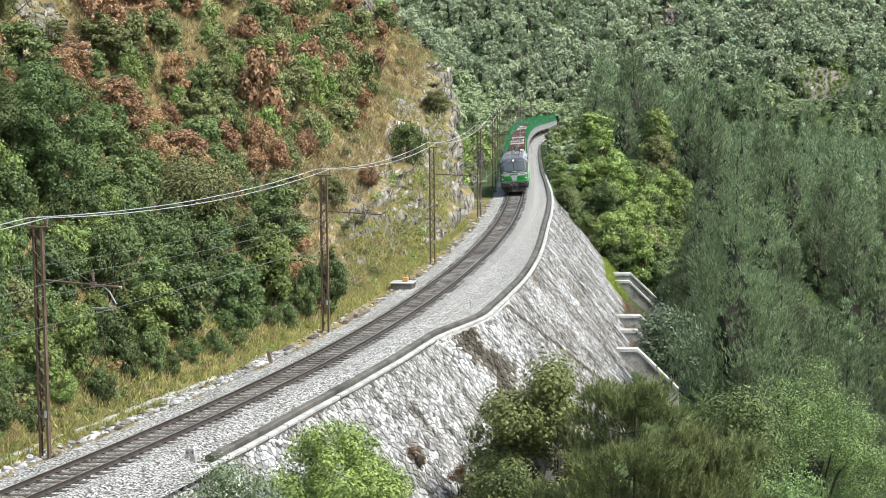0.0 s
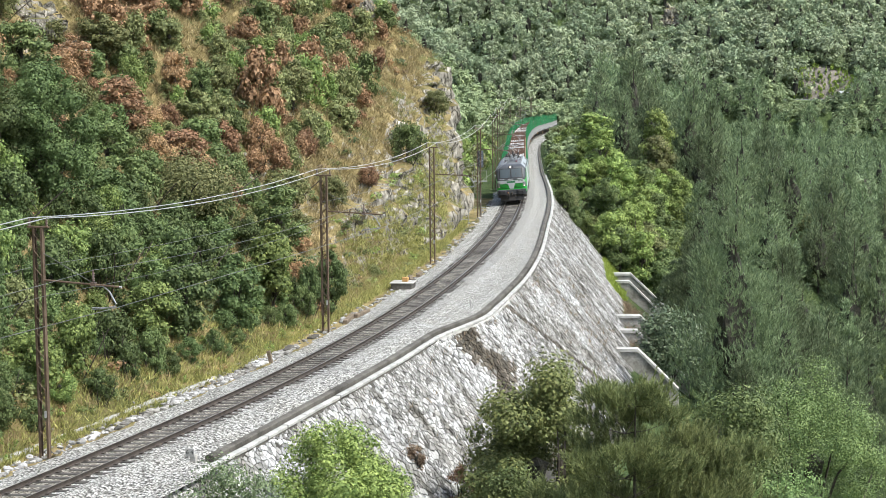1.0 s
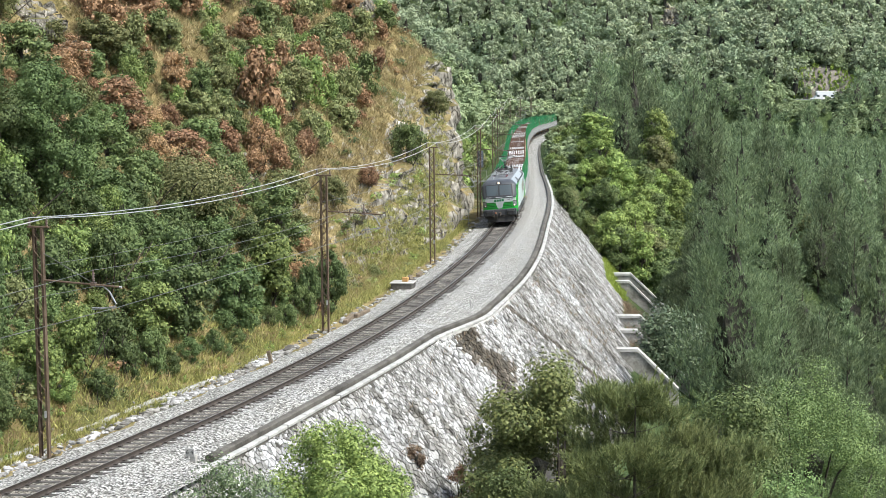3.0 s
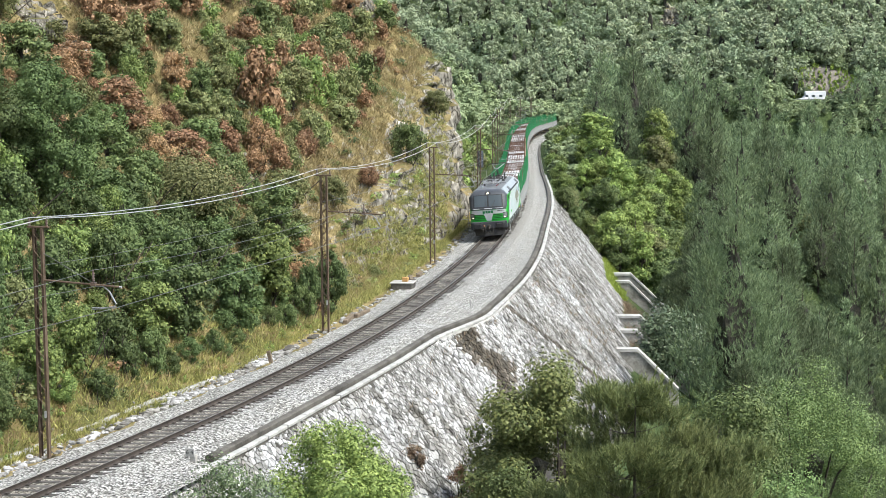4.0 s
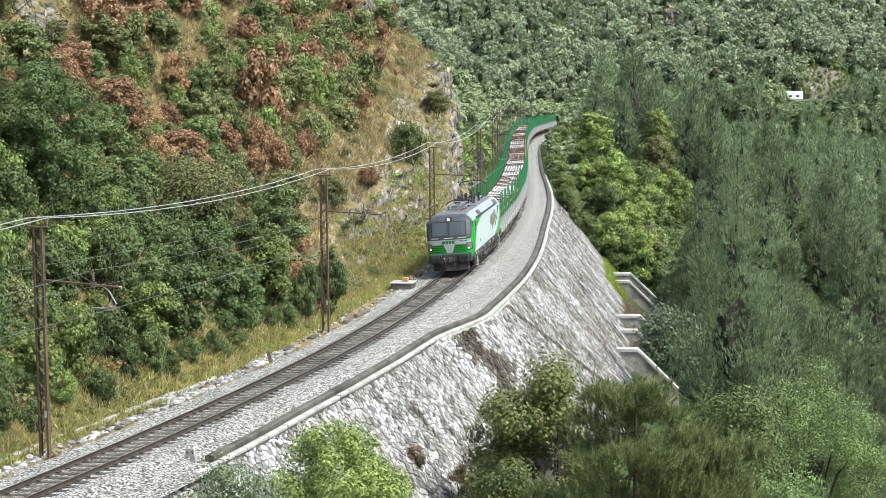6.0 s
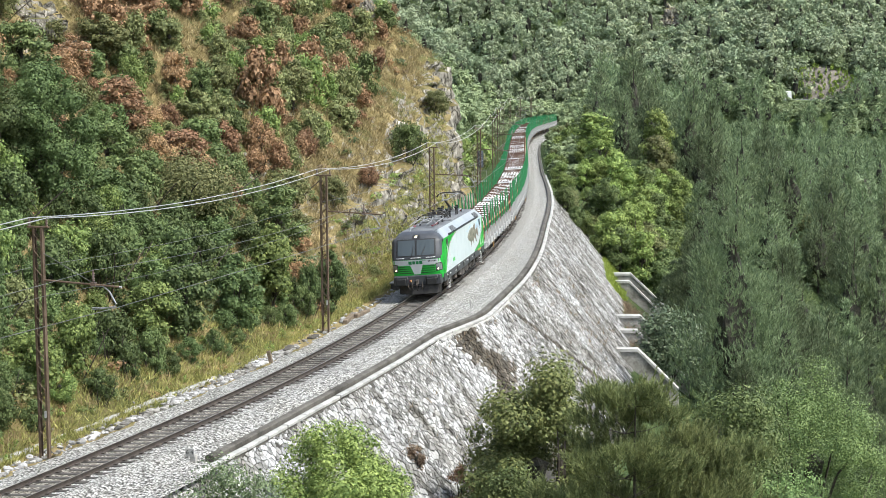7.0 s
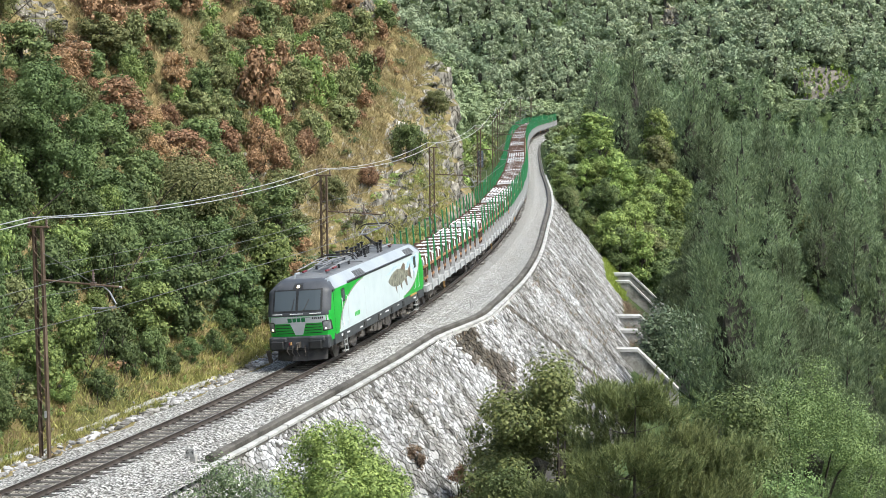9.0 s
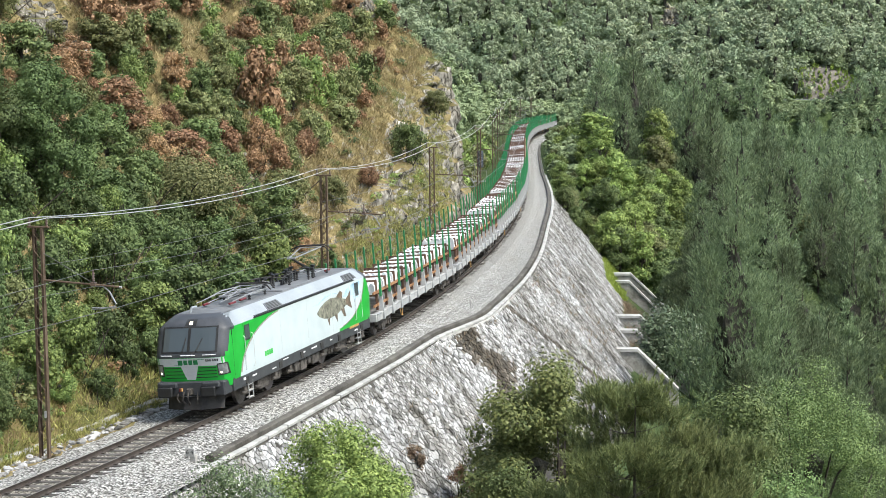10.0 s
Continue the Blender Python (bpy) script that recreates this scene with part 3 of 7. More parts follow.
def bogie_parts(parent, y0, base, side_x, wheel_r, name="bogie", mat=None):
    """A bogie frame with two wheelsets, springs and axle boxes."""
    mat = mat or M_GEAR
    bm = bmesh.new()
    for s in (-1, 1):
        add_box(bm, (s * side_x - 0.09, y0 - base / 2 - 0.55, 0.55), (s * side_x + 0.09, y0 + base / 2 + 0.55, 0.82), 0.03)
        add_box(bm, (s * side_x - 0.11, y0 - 0.5, 0.36), (s * side_x + 0.11, y0 + 0.5, 0.62), 0.03)
    add_box(bm, (-side_x, y0 - 0.3, 0.5), (side_x, y0 + 0.3, 0.8), 0.03)
    bg = part(name, bm, mat, parent)
    for q in (-1, 1):
        yw = y0 + q * base / 2
        bm = bmesh.new()
        for s in (-1, 1):
            add_tube(bm, (s * 0.68, yw, wheel_r), (s * 0.81, yw, wheel_r), wheel_r, n=22)
            add_tube(bm, (s * 0.81, yw, wheel_r), (s * 0.84, yw, wheel_r), wheel_r * 0.8, wheel_r * 0.5, n=22)
        add_tube(bm, (-0.68, yw, wheel_r), (0.68, yw, wheel_r), 0.09, n=8)
        part("wheelset", bm, M_TYRE, bg)
        for s in (-1, 1):
            bm = bmesh.new()
            add_box(bm, (s * side_x - 0.13, yw - 0.2, wheel_r - 0.16), (s * side_x + 0.13, yw + 0.2, wheel_r + 0.16), 0.04)
            add_tube(bm, (s * (side_x + 0.1), yw, wheel_r), (s * (side_x + 0.2), yw, wheel_r), 0.13, n=10)
            part("axle_box", bm, mat, bg)
            bm = bmesh.new()
            for k in (-0.32, 0.32):
                add_tube(bm, (s * side_x, yw + k, 0.45), (s * side_x, yw + k, 0.8), 0.08, n=8)
            part("spring", bm, M_PLASTIC, bg)
    return bg


def pantograph(parent, base_y, knee, head, name):
    """Single-arm current collector: base frame, lower arm, upper arm and head."""
    ky, kz = knee
    hy, hz = head
    bm = bmesh.new()
    for x in (-0.55, 0.55):
        add_path(bm, [(x, base_y - 1.0, 4.0), (x, base_y + 0.7, 4.0)], 0.035, 6)
    for q in (-1.0, -0.2, 0.7):
        add_path(bm, [(-0.55, base_y + q, 4.0), (0.55, base_y + q, 4.0)], 0.035, 6)
    pg = part(name, bm, M_GALV, parent, "single-arm pantograph of steel tube")
    for x in (-0.55, 0.55):
        for q in (-1.0, 0.7):
            bm = bmesh.new()
            for i in range(3):
                add_tube(bm, (x, base_y + q, 3.74 + i * 0.09), (x, base_y + q, 3.82 + i * 0.09), 0.07, 0.04, n=8)
            part("insulator", bm, M_PLASTIC, pg)
    bm = bmesh.new()
    add_path(bm, [(0, base_y, 4.05), (0, ky, kz)], [0.07, 0.05], 7)
    add_path(bm, [(0.12, base_y + 0.3, 4.0), (0.1, ky + 0.1, kz - 0.12)], 0.02, 5)
    part("lower_arm", bm, M_BLACK, pg)
    bm = bmesh.new()
    for s in (-1, 1):
        add_path(bm, [(s * 0.12, ky, kz), (s * 0.5, hy, hz)], [0.035, 0.025], 6)
    add_path(bm, [(-0.2, ky, kz), (0.2, ky, kz)], 0.05, 6)
    add_path(bm, [(-0.5, hy, hz), (0.5, hy, hz)], 0.025, 6)
    part("upper_arm", bm, M_GALV, pg)
    for q in (-0.22, 0.22):
        bm = bmesh.new()
        add_path(bm, [(-0.95, hy + q, hz - 0.18), (-0.8, hy + q, hz + 0.0), (-0.55, hy + q, hz + 0.09), (0.55, hy + q, hz + 0.09), (0.8, hy + q, hz + 0.0), (0.95, hy + q, hz - 0.18)], 0.028, 6)
        part("collector_strip", bm, M_BLACK, pg)
    return pg


def build_loco():
    loco = tagged(empty("locomotive"), "green and white electric locomotive with its rear pantograph raised", "locomotive")
    zs = [1.12, 1.42, 1.7, 2.0, 2.28, 2.45, 2.7, 2.95, 3.2, 3.3, 3.36, 3.42, 3.55, 3.64, 3.72, 3.77, 3.8]
    verts, faces = [], []
    for z in zs:
        w, f = loco_outline(z)
        pts = [(w * u, f + q) for u, q in zip(NOSE_U, NOSE_Y)] + [(w, 1.8), (w, 2.6), (w, 3.4), (w, 6.0), (w, 9.49)]
        half = pts + [(x, LOCO_LEN - yy) for x, yy in pts[-2::-1]]
        loop = half + [(-x, yy) for x, yy in half[-2:0:-1]]
        n = len(loop)
        verts += [(x, yy, z) for x, yy in loop]
    for i in range(len(zs) - 1):
        for j in range(n):
            faces.append((i * n + j, i * n + (j + 1) % n, (i + 1) * n + (j + 1) % n, (i + 1) * n + j))
    faces.append(tuple(range(n))[::-1])
    faces.append(tuple(range((len(zs) - 1) * n, len(zs) * n)))
    me = mesh_of("body", verts, faces, [M_LIVERY, M_ROOF, M_DARK, M_ROOFDARK])
    for p in me.polygons:
        c = p.center
        e = min(c.y, LOCO_LEN - c.y)
        if c.z > 3.31:
            p.material_index = 1
        if c.z > 3.78:
            p.material_index = 3
        if c.z > 2.28 and e < 0.75 + 0.75 * max(0.0, c.z - 2.35) and c.z < 3.79:
            p.material_index = 2
    smooth(me)
    me.set_sharp_from_angle(angle=radians(26))
    put("body", me, loco)
    # lower sill and buffer beam
    part("sill", box((-1.47, 1.15, 0.86), (1.47, 17.85, 1.40), 0.02), M_SILL, loco)
    for x in (-1.485, 1.485):
        rng = random.Random(3)
        y = 2.1
        while y < 17.0:
            ln = rng.uniform(0.08, 0.7)
            if rng.random() < 0.65:
                z = rng.choice([1.02, 1.1, 1.18])
                part("stencil", box((x - 0.006, y, z), (x + 0.006, y + ln, z + rng.choice([0.04, 0.06, 0.1]))), M_TEXT, loco, "small white stencilled marking")
            y += ln + rng.uniform(0.3, 1.1)
    part("buffer_beam", box((-1.38, 0.46, 0.82), (1.38, 1.2, 1.38), 0.05), M_SILL, loco)
    for x in (-0.875, 0.875):
        bf = part("buffer", box((x - 0.31, 0.0, 0.86), (x + 0.31, 0.10, 1.27), 0.06), M_PLASTIC, loco, "broad black buffer")
        bm = bmesh.new()
        add_tube(bm, (x, 0.08, 1.06), (x, 0.5, 1.06), 0.13, 0.16, n=12)
        add_box(bm, (x - 0.34, 0.3, 1.16), (x + 0.34, 0.55, 1.36), 0.04)
        part("buffer_case", bm, M_SILL, bf)
    bm = bmesh.new()
    add_box(bm, (-0.09, 0.2, 0.9), (0.09, 0.5, 1.15), 0.03)
    add_path(bm, [(0, 0.2, 1.05), (0.0, 0.1, 0.85), (0.05, 0.15, 0.6), (0.0, 0.22, 0.55)], 0.04, 6)
    add_path(bm, [(-0.28, 0.42, 1.0), (-0.3, 0.3, 0.7), (-0.24, 0.4, 0.55)], 0.03, 6)
    add_path(bm, [(0.28, 0.42, 1.0), (0.3, 0.3, 0.7), (0.24, 0.4, 0.55)], 0.03, 6)
    add_path(bm, [(-0.5, 0.42, 1.0), (-0.52, 0.3, 0.75), (-0.46, 0.4, 0.6)], 0.025, 6)
    part("coupling", bm, M_GEAR, loco)
    for x, m in ((-0.42, M_MAROON), (-0.36, M_OCHRE)):
        part("brake_tap", box((x - 0.03, 0.36, 1.02), (x + 0.03, 0.47, 1.14), 0.01), m, loco, "coloured brake tap")
    # obstacle deflector
    bm = bmesh.new()
    prof = [(-1.15, 0.75), (-0.35, 0.42), (0.35, 0.42), (1.15, 0.75)]
    for (x0, y0), (x1, y1) in zip(prof, prof[1:]):
        a = [bm.verts.new(v) for v in ((x0, y0 + 0.05, 0.3), (x1, y1 + 0.05, 0.3), (x1, y1 + 0.18, 0.78), (x0, y0 + 0.18, 0.78))]
        b = [bm.verts.new((v.co.x, v.co.y + 0.05, v.co.z)) for v in a]
        bm.faces.new(a)
        bm.faces.new(b[::-1])
        for i in range(4):
            bm.faces.new((a[(i + 1) % 4], a[i], b[i], b[(i + 1) % 4]))
    part("obstacle_deflector", bm, M_BLACK, loco)
    # nose
    part("nose_band", nose_patch([(-1.38, 1.96), (1.38, 1.96), (1.36, 2.27), (-1.36, 2.27)], 0.008, nx=24), M_SILVER, loco, "light grey band across the nose")
    part("nose_wedge", nose_patch([(-0.17, 1.43), (0.17, 1.43), (0.36, 1.97), (-0.36, 1.97)], 0.012), M_SILVER, loco, "light grey wedge between the grilles")
    for s in (-1, 1):
        for k in range(4):
            z = 1.5 + k * 0.125
            xi = 0.2 + 0.2 * (z - 1.43) / 0.54
            q = [(s * xi, z), (s * 1.05, z), (s * 1.05, z + 0.03), (s * (xi + 0.01), z + 0.03)]
            q = q if s > 0 else [q[1], q[0], q[3], q[2]]
            part("grille_slot", nose_patch(q, 0.012, nx=10, nz=1), M_PLASTIC, loco, "dark cooling slot")
        q = [(s * 1.10, 1.56), (s * 1.46, 1.60), (s * 1.44, 2.05), (s * 1.10, 2.03)]
        part("headlight", nose_patch(q if s > 0 else [q[1], q[0], q[3], q[2]], 0.012, nx=12), M_PLASTIC, loco)
        hl = loco.children[-1]
        q = [(s * 1.13, 1.60), (s * 1.43, 1.64), (s * 1.41, 2.01), (s * 1.13, 1.99)]
        part("reflector", nose_patch(q if s > 0 else [q[1], q[0], q[3], q[2]], 0.018, nx=10), M_REFLECTOR, hl)
        q = [(s * 1.19, 1.65), (s * 1.26, 1.65), (s * 1.26, 1.72), (s * 1.19, 1.72)]
        part("lamp", nose_patch(q if s > 0 else [q[1], q[0], q[3], q[2]], 0.026, nx=5), M_LAMP, hl, "lit warm headlight")
    part("top_lamp_panel", nose_patch([(-0.24, 3.43), (0.24, 3.43), (0.2, 3.66), (-0.2, 3.66)], 0.01), M_PLASTIC, loco)
    part("top_lamp", nose_patch([(-0.06, 3.49), (0.06, 3.49), (0.06, 3.59), (-0.06, 3.59)], 0.02, nx=4), M_LAMP, loco, "lit warm headlight")
    part("windscreen_frame", nose_patch([(-1.15, 2.46), (1.15, 2.46), (1.13, 3.42), (-1.13, 3.42)], 0.008, nx=20, nz=8), M_PLASTIC, loco, "black rubber windscreen surround")
    for s in (-1, 1):
        q = [(s * 0.06, 2.53), (s * 1.06, 2.53), (s * 1.05, 3.37), (s * 0.06, 3.37)]
        ws = part("windscreen", nose_patch(q if s > 0 else [q[1], q[0], q[3], q[2]], 0.016, nx=12, nz=8), M_GLASS, loco, "reflective cab windscreen")
        bm = bmesh.new()
        pts = [(s * 0.2, 2.42), (s * 0.36, 2.6), (s * 0.55, 3.0)] if s > 0 else [(-0.36, 2.42), (-0.2, 2.7), (-0.12, 3.05)]
        pts = [(s * 0.3, 2.42), (s * 0.2, 2.65), (s * 0.12, 3.02)] if s < 0 else pts
        add_path(bm, [(x, nose_y(x, z) - 0.05, z) for x, z in pts], 0.014, 5)
        part("wiper", bm, M_BLACK, loco)
    for x0, x1 in ((-1.12, -0.66), (-0.3, 0.3), (0.6, 1.12)):
        bm = bmesh.new()
        add_path(bm, [(x, nose_y(x, 2.39) - 0.06, 2.39) for x in np.linspace(x0, x1, 5)], 0.018, 6)
        part("hand_rail", bm, M_TEXT, loco, "pale grab rail")
    # operator mark on the nose and flanks, and the running number, as plain bars
    for x0, x1, z0, z1 in ((-0.45, -0.26, 2.02, 2.2), (-0.22, -0.06, 2.02, 2.2), (-0.02, 0.14, 2.02, 2.2), (0.18, 0.36, 2.02, 2.2), (-0.62, -0.3, 2.0, 2.015), (0.2, 0.62, 2.21, 2.225)):
        part("nose_mark", nose_patch([(x0, z0), (x1, z0), (x1, z1), (x0, z1)], 0.014, nx=3, nz=1), M_DARKGREEN, loco, "dark green bar of the operator mark")
    for x0 in (0.68, 0.76, 0.84, 0.95, 1.03, 1.11):
        part("number_bar", nose_patch([(x0, 2.13), (x0 + 0.05, 2.13), (x0 + 0.05, 2.22), (x0, 2.22)], 0.014, nx=1, nz=1), M_PLASTIC, loco)
    for s in (-1, 1):
        for y0 in (4.45, 4.68, 4.9, 5.12):
            part("side_mark", side_plate([(y0, 1.66), (y0 + 0.17, 1.66), (y0 + 0.17, 1.86), (y0, 1.86)], s), M_GREENPAINT, loco)
        for ya, yb in ((2.52, 3.06), (15.92, 16.46)):
            wn_ = part("door_window", side_plate([(ya, 2.57), (yb, 2.57), (yb, 3.18), (ya, 3.18)], s, 0.006), M_PLASTIC, loco)
            part("pane", side_plate([(ya + 0.06, 2.63), (yb - 0.06, 2.63), (yb - 0.06, 3.12), (ya + 0.06, 3.12)], s, 0.01), M_GLASS, wn_)
            for yy in (ya - 0.16, yb + 0.16):
                bm = bmesh.new()
                add_path(bm, [(s * 1.5, yy, 1.5), (s * 1.56, yy, 1.56), (s * 1.56, yy, 2.75), (s * 1.5, yy, 2.8)], 0.016, 5)
                part("hand_rail", bm, M_TEXT, loco)
            part("door_seam", side_plate([(ya - 0.1, 1.45), (ya - 0.08, 1.45), (ya - 0.08, 3.25), (ya - 0.1, 3.25)], s, 0.003), M_PLASTIC, loco)
            bm = bmesh.new()
            for yy in (ya + 0.05, yb - 0.05):
                add_path(bm, [(s * 1.46, yy, 1.0), (s * 1.46, yy, 0.3)], 0.02, 5)
            for z in (0.34, 0.6, 0.84):
                add_box(bm, (s * 1.3 if s < 0 else 1.3, ya + 0.05, z), (s * 1.48 if s < 0 else 1.48, yb - 0.05, z + 0.03)) if s > 0 else add_box(bm, (-1.48, ya + 0.05, z), (-1.3, yb - 0.05, z + 0.03))
            part("step_ladder", bm, M_TIN, loco, "pale grey cab steps")
        part("cab_seam", side_plate([(1.29, 1.45), (1.305, 1.45), (1.305, 3.3), (1.29, 3.3)], s, 0.003), M_PLASTIC, loco)
        # brown lines along the arcs
        for cy, ay, cz, az, t0, t1, sg in ((7.0, 5.15, 1.2, 2.1, 0.12, 1.42, -1), (13.5, 3.85, 3.3, 1.87, 0.12, 1.45, 1)):
            out, inn = [], []
            for i in range(17):
                t = t0 + (t1 - t0) * i / 16
                for lst, k in ((out, 1.0), (inn, 0.975)):
                    lst.append((cy + sg * ay * k * math.cos(t), cz - sg * az * k * math.sin(t)))
            bm = bmesh.new()
            va = [bm.verts.new((s * 1.494, y, z)) for y, z in out]
            vb = [bm.verts.new((s * 1.494, y, z)) for y, z in inn]
            for i in range(16):
                bm.faces.new((va[i], va[i + 1], vb[i + 1], vb[i]))
            part("trim_line", bm, M_ARC, loco, "thin brown trim line")
        for ya in (6.35, 9.5, 12.65):
            part("panel_seam", side_plate([(ya, 1.42), (ya + 0.014, 1.42), (ya + 0.014, 3.3), (ya, 3.3)], s, 0.002), M_SILVER, loco)
            part("roof_seam", box((s * 1.3 - 0.2, ya, 3.3), (s * 1.3 + 0.2, ya + 0.02, 3.312)), M_DARK, loco)
        for ya in (2.3, 5.9, 8.4, 10.9, 13.2, 16.4):
            part("sill_box", box((s * 1.47 - 0.03, ya, 0.92), (s * 1.47 + 0.03, ya + 0.32, 1.2), 0.015), M_BLACK, loco, "small dark equipment hatch in the sill")
        part("gutter", box((s * 1.47 - 0.03, 3.6, 3.30), (s * 1.47 + 0.03, 15.9, 3.35)), M_PLASTIC, loco)
        bm = bmesh.new()
        for i in range(52):
            y = 3.7 + i * 0.234
            add_box(bm, (s * 1.46 - 0.035, y, 3.35), (s * 1.46 + 0.035, y + 0.15, 3.40))
        part("gutter_strip", bm, M_DARK, loco, "dark slotted strip along the roof edge")["kind"] = "stuff"
        for ya in (5.25, 14.75):
            bm = bmesh.new()
            va = [bm.verts.new(v) for v in ((s * 1.44, ya, 3.40), (s * 1.44, ya + 1.7, 3.40), (s * 1.2, ya + 1.55, 3.66), (s * 1.2, ya + 0.15, 3.66))]
            vb = [bm.verts.new((v.co.x - s * 0.03, v.co.y, v.co.z - 0.06)) for v in va]
            bm.faces.new(va)
            for i in range(4):
                bm.faces.new((va[(i + 1) % 4], va[i], vb[i], vb[(i + 1) % 4]))
            bmesh.ops.recalc_face_normals(bm, faces=bm.faces)
            vent = part("roof_vent", bm, M_ROOFDARK, loco, "dark louvred roof vent")
            for k in range(5):
                z = 3.43 + 0.045 * k
                q = 1.44 - (z - 3.40) * 0.923
                part("louvre", box((s * q - 0.012, ya + 0.14 + 0.02 * k, z), (s * q + 0.012, ya + 1.56 - 0.02 * k, z + 0.018)), M_PLASTIC, vent)
        # the printed fish and water on the flank
        fish = [(10.7, 2.48), (11.1, 2.66), (11.7, 2.82), (12.5, 2.92), (13.4, 2.86), (14.2, 2.7), (14.7, 2.62), (14.7, 2.36), (14.2, 2.28), (13.4, 2.12), (12.4, 2.06), (11.6, 2.14), (11.0, 2.3)]
        fb = part("printed_fish", side_plate(fish, s, 0.006), M_FISH, loco, "mottled grey-brown printed fish")
        for fin in ([(14.65, 2.62), (15.35, 2.98), (15.2, 2.5), (15.4, 2.1), (14.65, 2.36)], [(13.3, 2.88), (13.9, 3.1), (14.2, 2.98), (14.1, 2.72)], [(12.0, 2.08), (12.3, 2.08), (12.25, 1.72)], [(13.0, 2.1), (13.35, 2.12), (13.3, 1.78)], [(13.9, 2.22), (14.3, 2.3), (14.5, 1.85), (14.2, 1.9)]):
            part("fin", side_plate(fin, s, 0.008), M_FIN, fb)
        for wv in ([(10.2, 2.86), (11.0, 2.9), (11.9, 3.1), (12.8, 3.14), (13.6, 3.0), (12.8, 3.06), (11.9, 3.0), (11.0, 2.82)], [(14.2, 2.75), (14.8, 3.05), (15.6, 3.2), (16.7, 3.22), (16.6, 2.7), (16.0, 2.3), (15.6, 2.7), (15.0, 2.7)]):
            part("printed_water", side_plate(wv, s, 0.0045), M_WAVE, loco, "pale blue printed splash")
    # roof
    part("roof_hatch", box((-0.98, 8.2, 3.78), (0.98, 11.9, 3.86), 0.03), M_ROOFDARK, loco)
    for y0, y1 in ((3.2, 8.0), (12.2, 16.6)):
        part("roof_well", box((-0.9, y0, 3.77), (0.9, y1, 3.81), 0.01), M_ROOFDARK, loco)
    pantograph(loco, 6.6, (4.3, 4.14), (7.2, 4.22), "folded_pantograph")
    bm = bmesh.new()
    for x in (-0.75, -0.25, 0.25, 0.75):
        add_path(bm, [(x, 3.3, 4.02), (x, 5.4, 4.12), (x * 0.8, 7.6, 4.06)], 0.022, 5)
    for x in (-0.5, 0.5):
        add_path(bm, [(x, 3.5, 4.12), (x * 0.7, 5.0, 4.3), (x, 7.4, 4.2)], 0.022, 5)
        add_path(bm, [(x, 7.3, 3.8), (x * 1.3, 7.6, 4.3), (x * 1.2, 7.0, 4.4)], 0.02, 5)
    part("guard_bar", bm, M_GALV, loco)
    pantograph(loco, 14.3, (12.1, 4.82), (14.6, 5.05), "raised_pantograph")
    rng = random.Random(6)
    for i in range(24):
        x, y = rng.choice([-0.6, -0.25, 0.2, 0.6]), rng.uniform(8.6, 13.4)
        bm = bmesh.new()
        top = rng.uniform(4.05, 4.4)
        add_tube(bm, (x, y, 3.8), (x, y, top), 0.03, n=6)
        z = 3.86
        while z < top - 0.05:
            add_tube(bm, (x, y, z), (x, y, z + 0.05), 0.075, 0.05, n=9)
            z += 0.075
        add_box(bm, (x - 0.08, y - 0.1, top - 0.04), (x + 0.08, y + 0.1, top + 0.04), 0.01)
        part("roof_insulator", bm, M_PLASTIC, loco)
    for x0, y0, x1, y1, z in ((-0.6, 8.6, 0.6, 9.4, 4.3), (0.6, 9.2, 0.2, 12.4, 4.25), (-0.25, 9.0, -0.6, 13.2, 4.2), (0.2, 11.0, 0.6, 13.6, 4.3)):
        bm = bmesh.new()
        add_path(bm, [(x0, y0, z), ((x0 + x1) / 2, (y0 + y1) / 2, z + 0.05), (x1, y1, z - 0.05)], 0.025, 6)
        part("busbar", bm, M_BLACK, loco)
    for x, y in ((-0.55, 3.5), (0.55, 3.5), (0.55, 4.6), (0.5, 14.9)):
        part("maroon_insulator", box((x - 0.05, y, 3.88), (x + 0.05, y + 0.6, 3.96), 0.02), M_MAROON, loco, "maroon insulator bar")
    bm = bmesh.new()
    add_path(bm, [(-0.55, 2.2, 3.78), (-0.5, 2.25, 3.98), (-0.4, 2.5, 3.98)], 0.05, 8)
    part("horn", bm, M_ROOF, loco)
    # running gear
    bogie_parts(loco, 4.74, 3.0, 1.12, 0.60)
    bogie_parts(loco, 14.24, 3.0, 1.12, 0.60)
    tr = part("transformer_case", box((-1.05, 7.9, 0.34), (1.05, 11.1, 0.86), 0.05), M_GEAR, loco)
    for s in (-1, 1):
        for y0, y1, z0 in ((8.0, 8.5, 0.42), (8.65, 9.35, 0.36), (9.55, 9.9, 0.5), (10.1, 10.95, 0.4)):
            bm = box((s * 1.24 - 0.12, y0, z0), (s * 1.24 + 0.12, y1, 0.84), 0.03)
            add_tube(bm, (s * 1.3, y0 - 0.1, 0.72), (s * 1.3, y1 + 0.1, 0.66), 0.035, n=8)
            part("hung_box", bm, M_GEAR, tr)
    for y in (8.1, 8.8, 9.5, 10.3):
        part("case_rib", box((-1.1, y, 0.4), (1.1, y + 0.12, 0.84), 0.02), M_GEAR, tr)
    rng = random.Random(8)
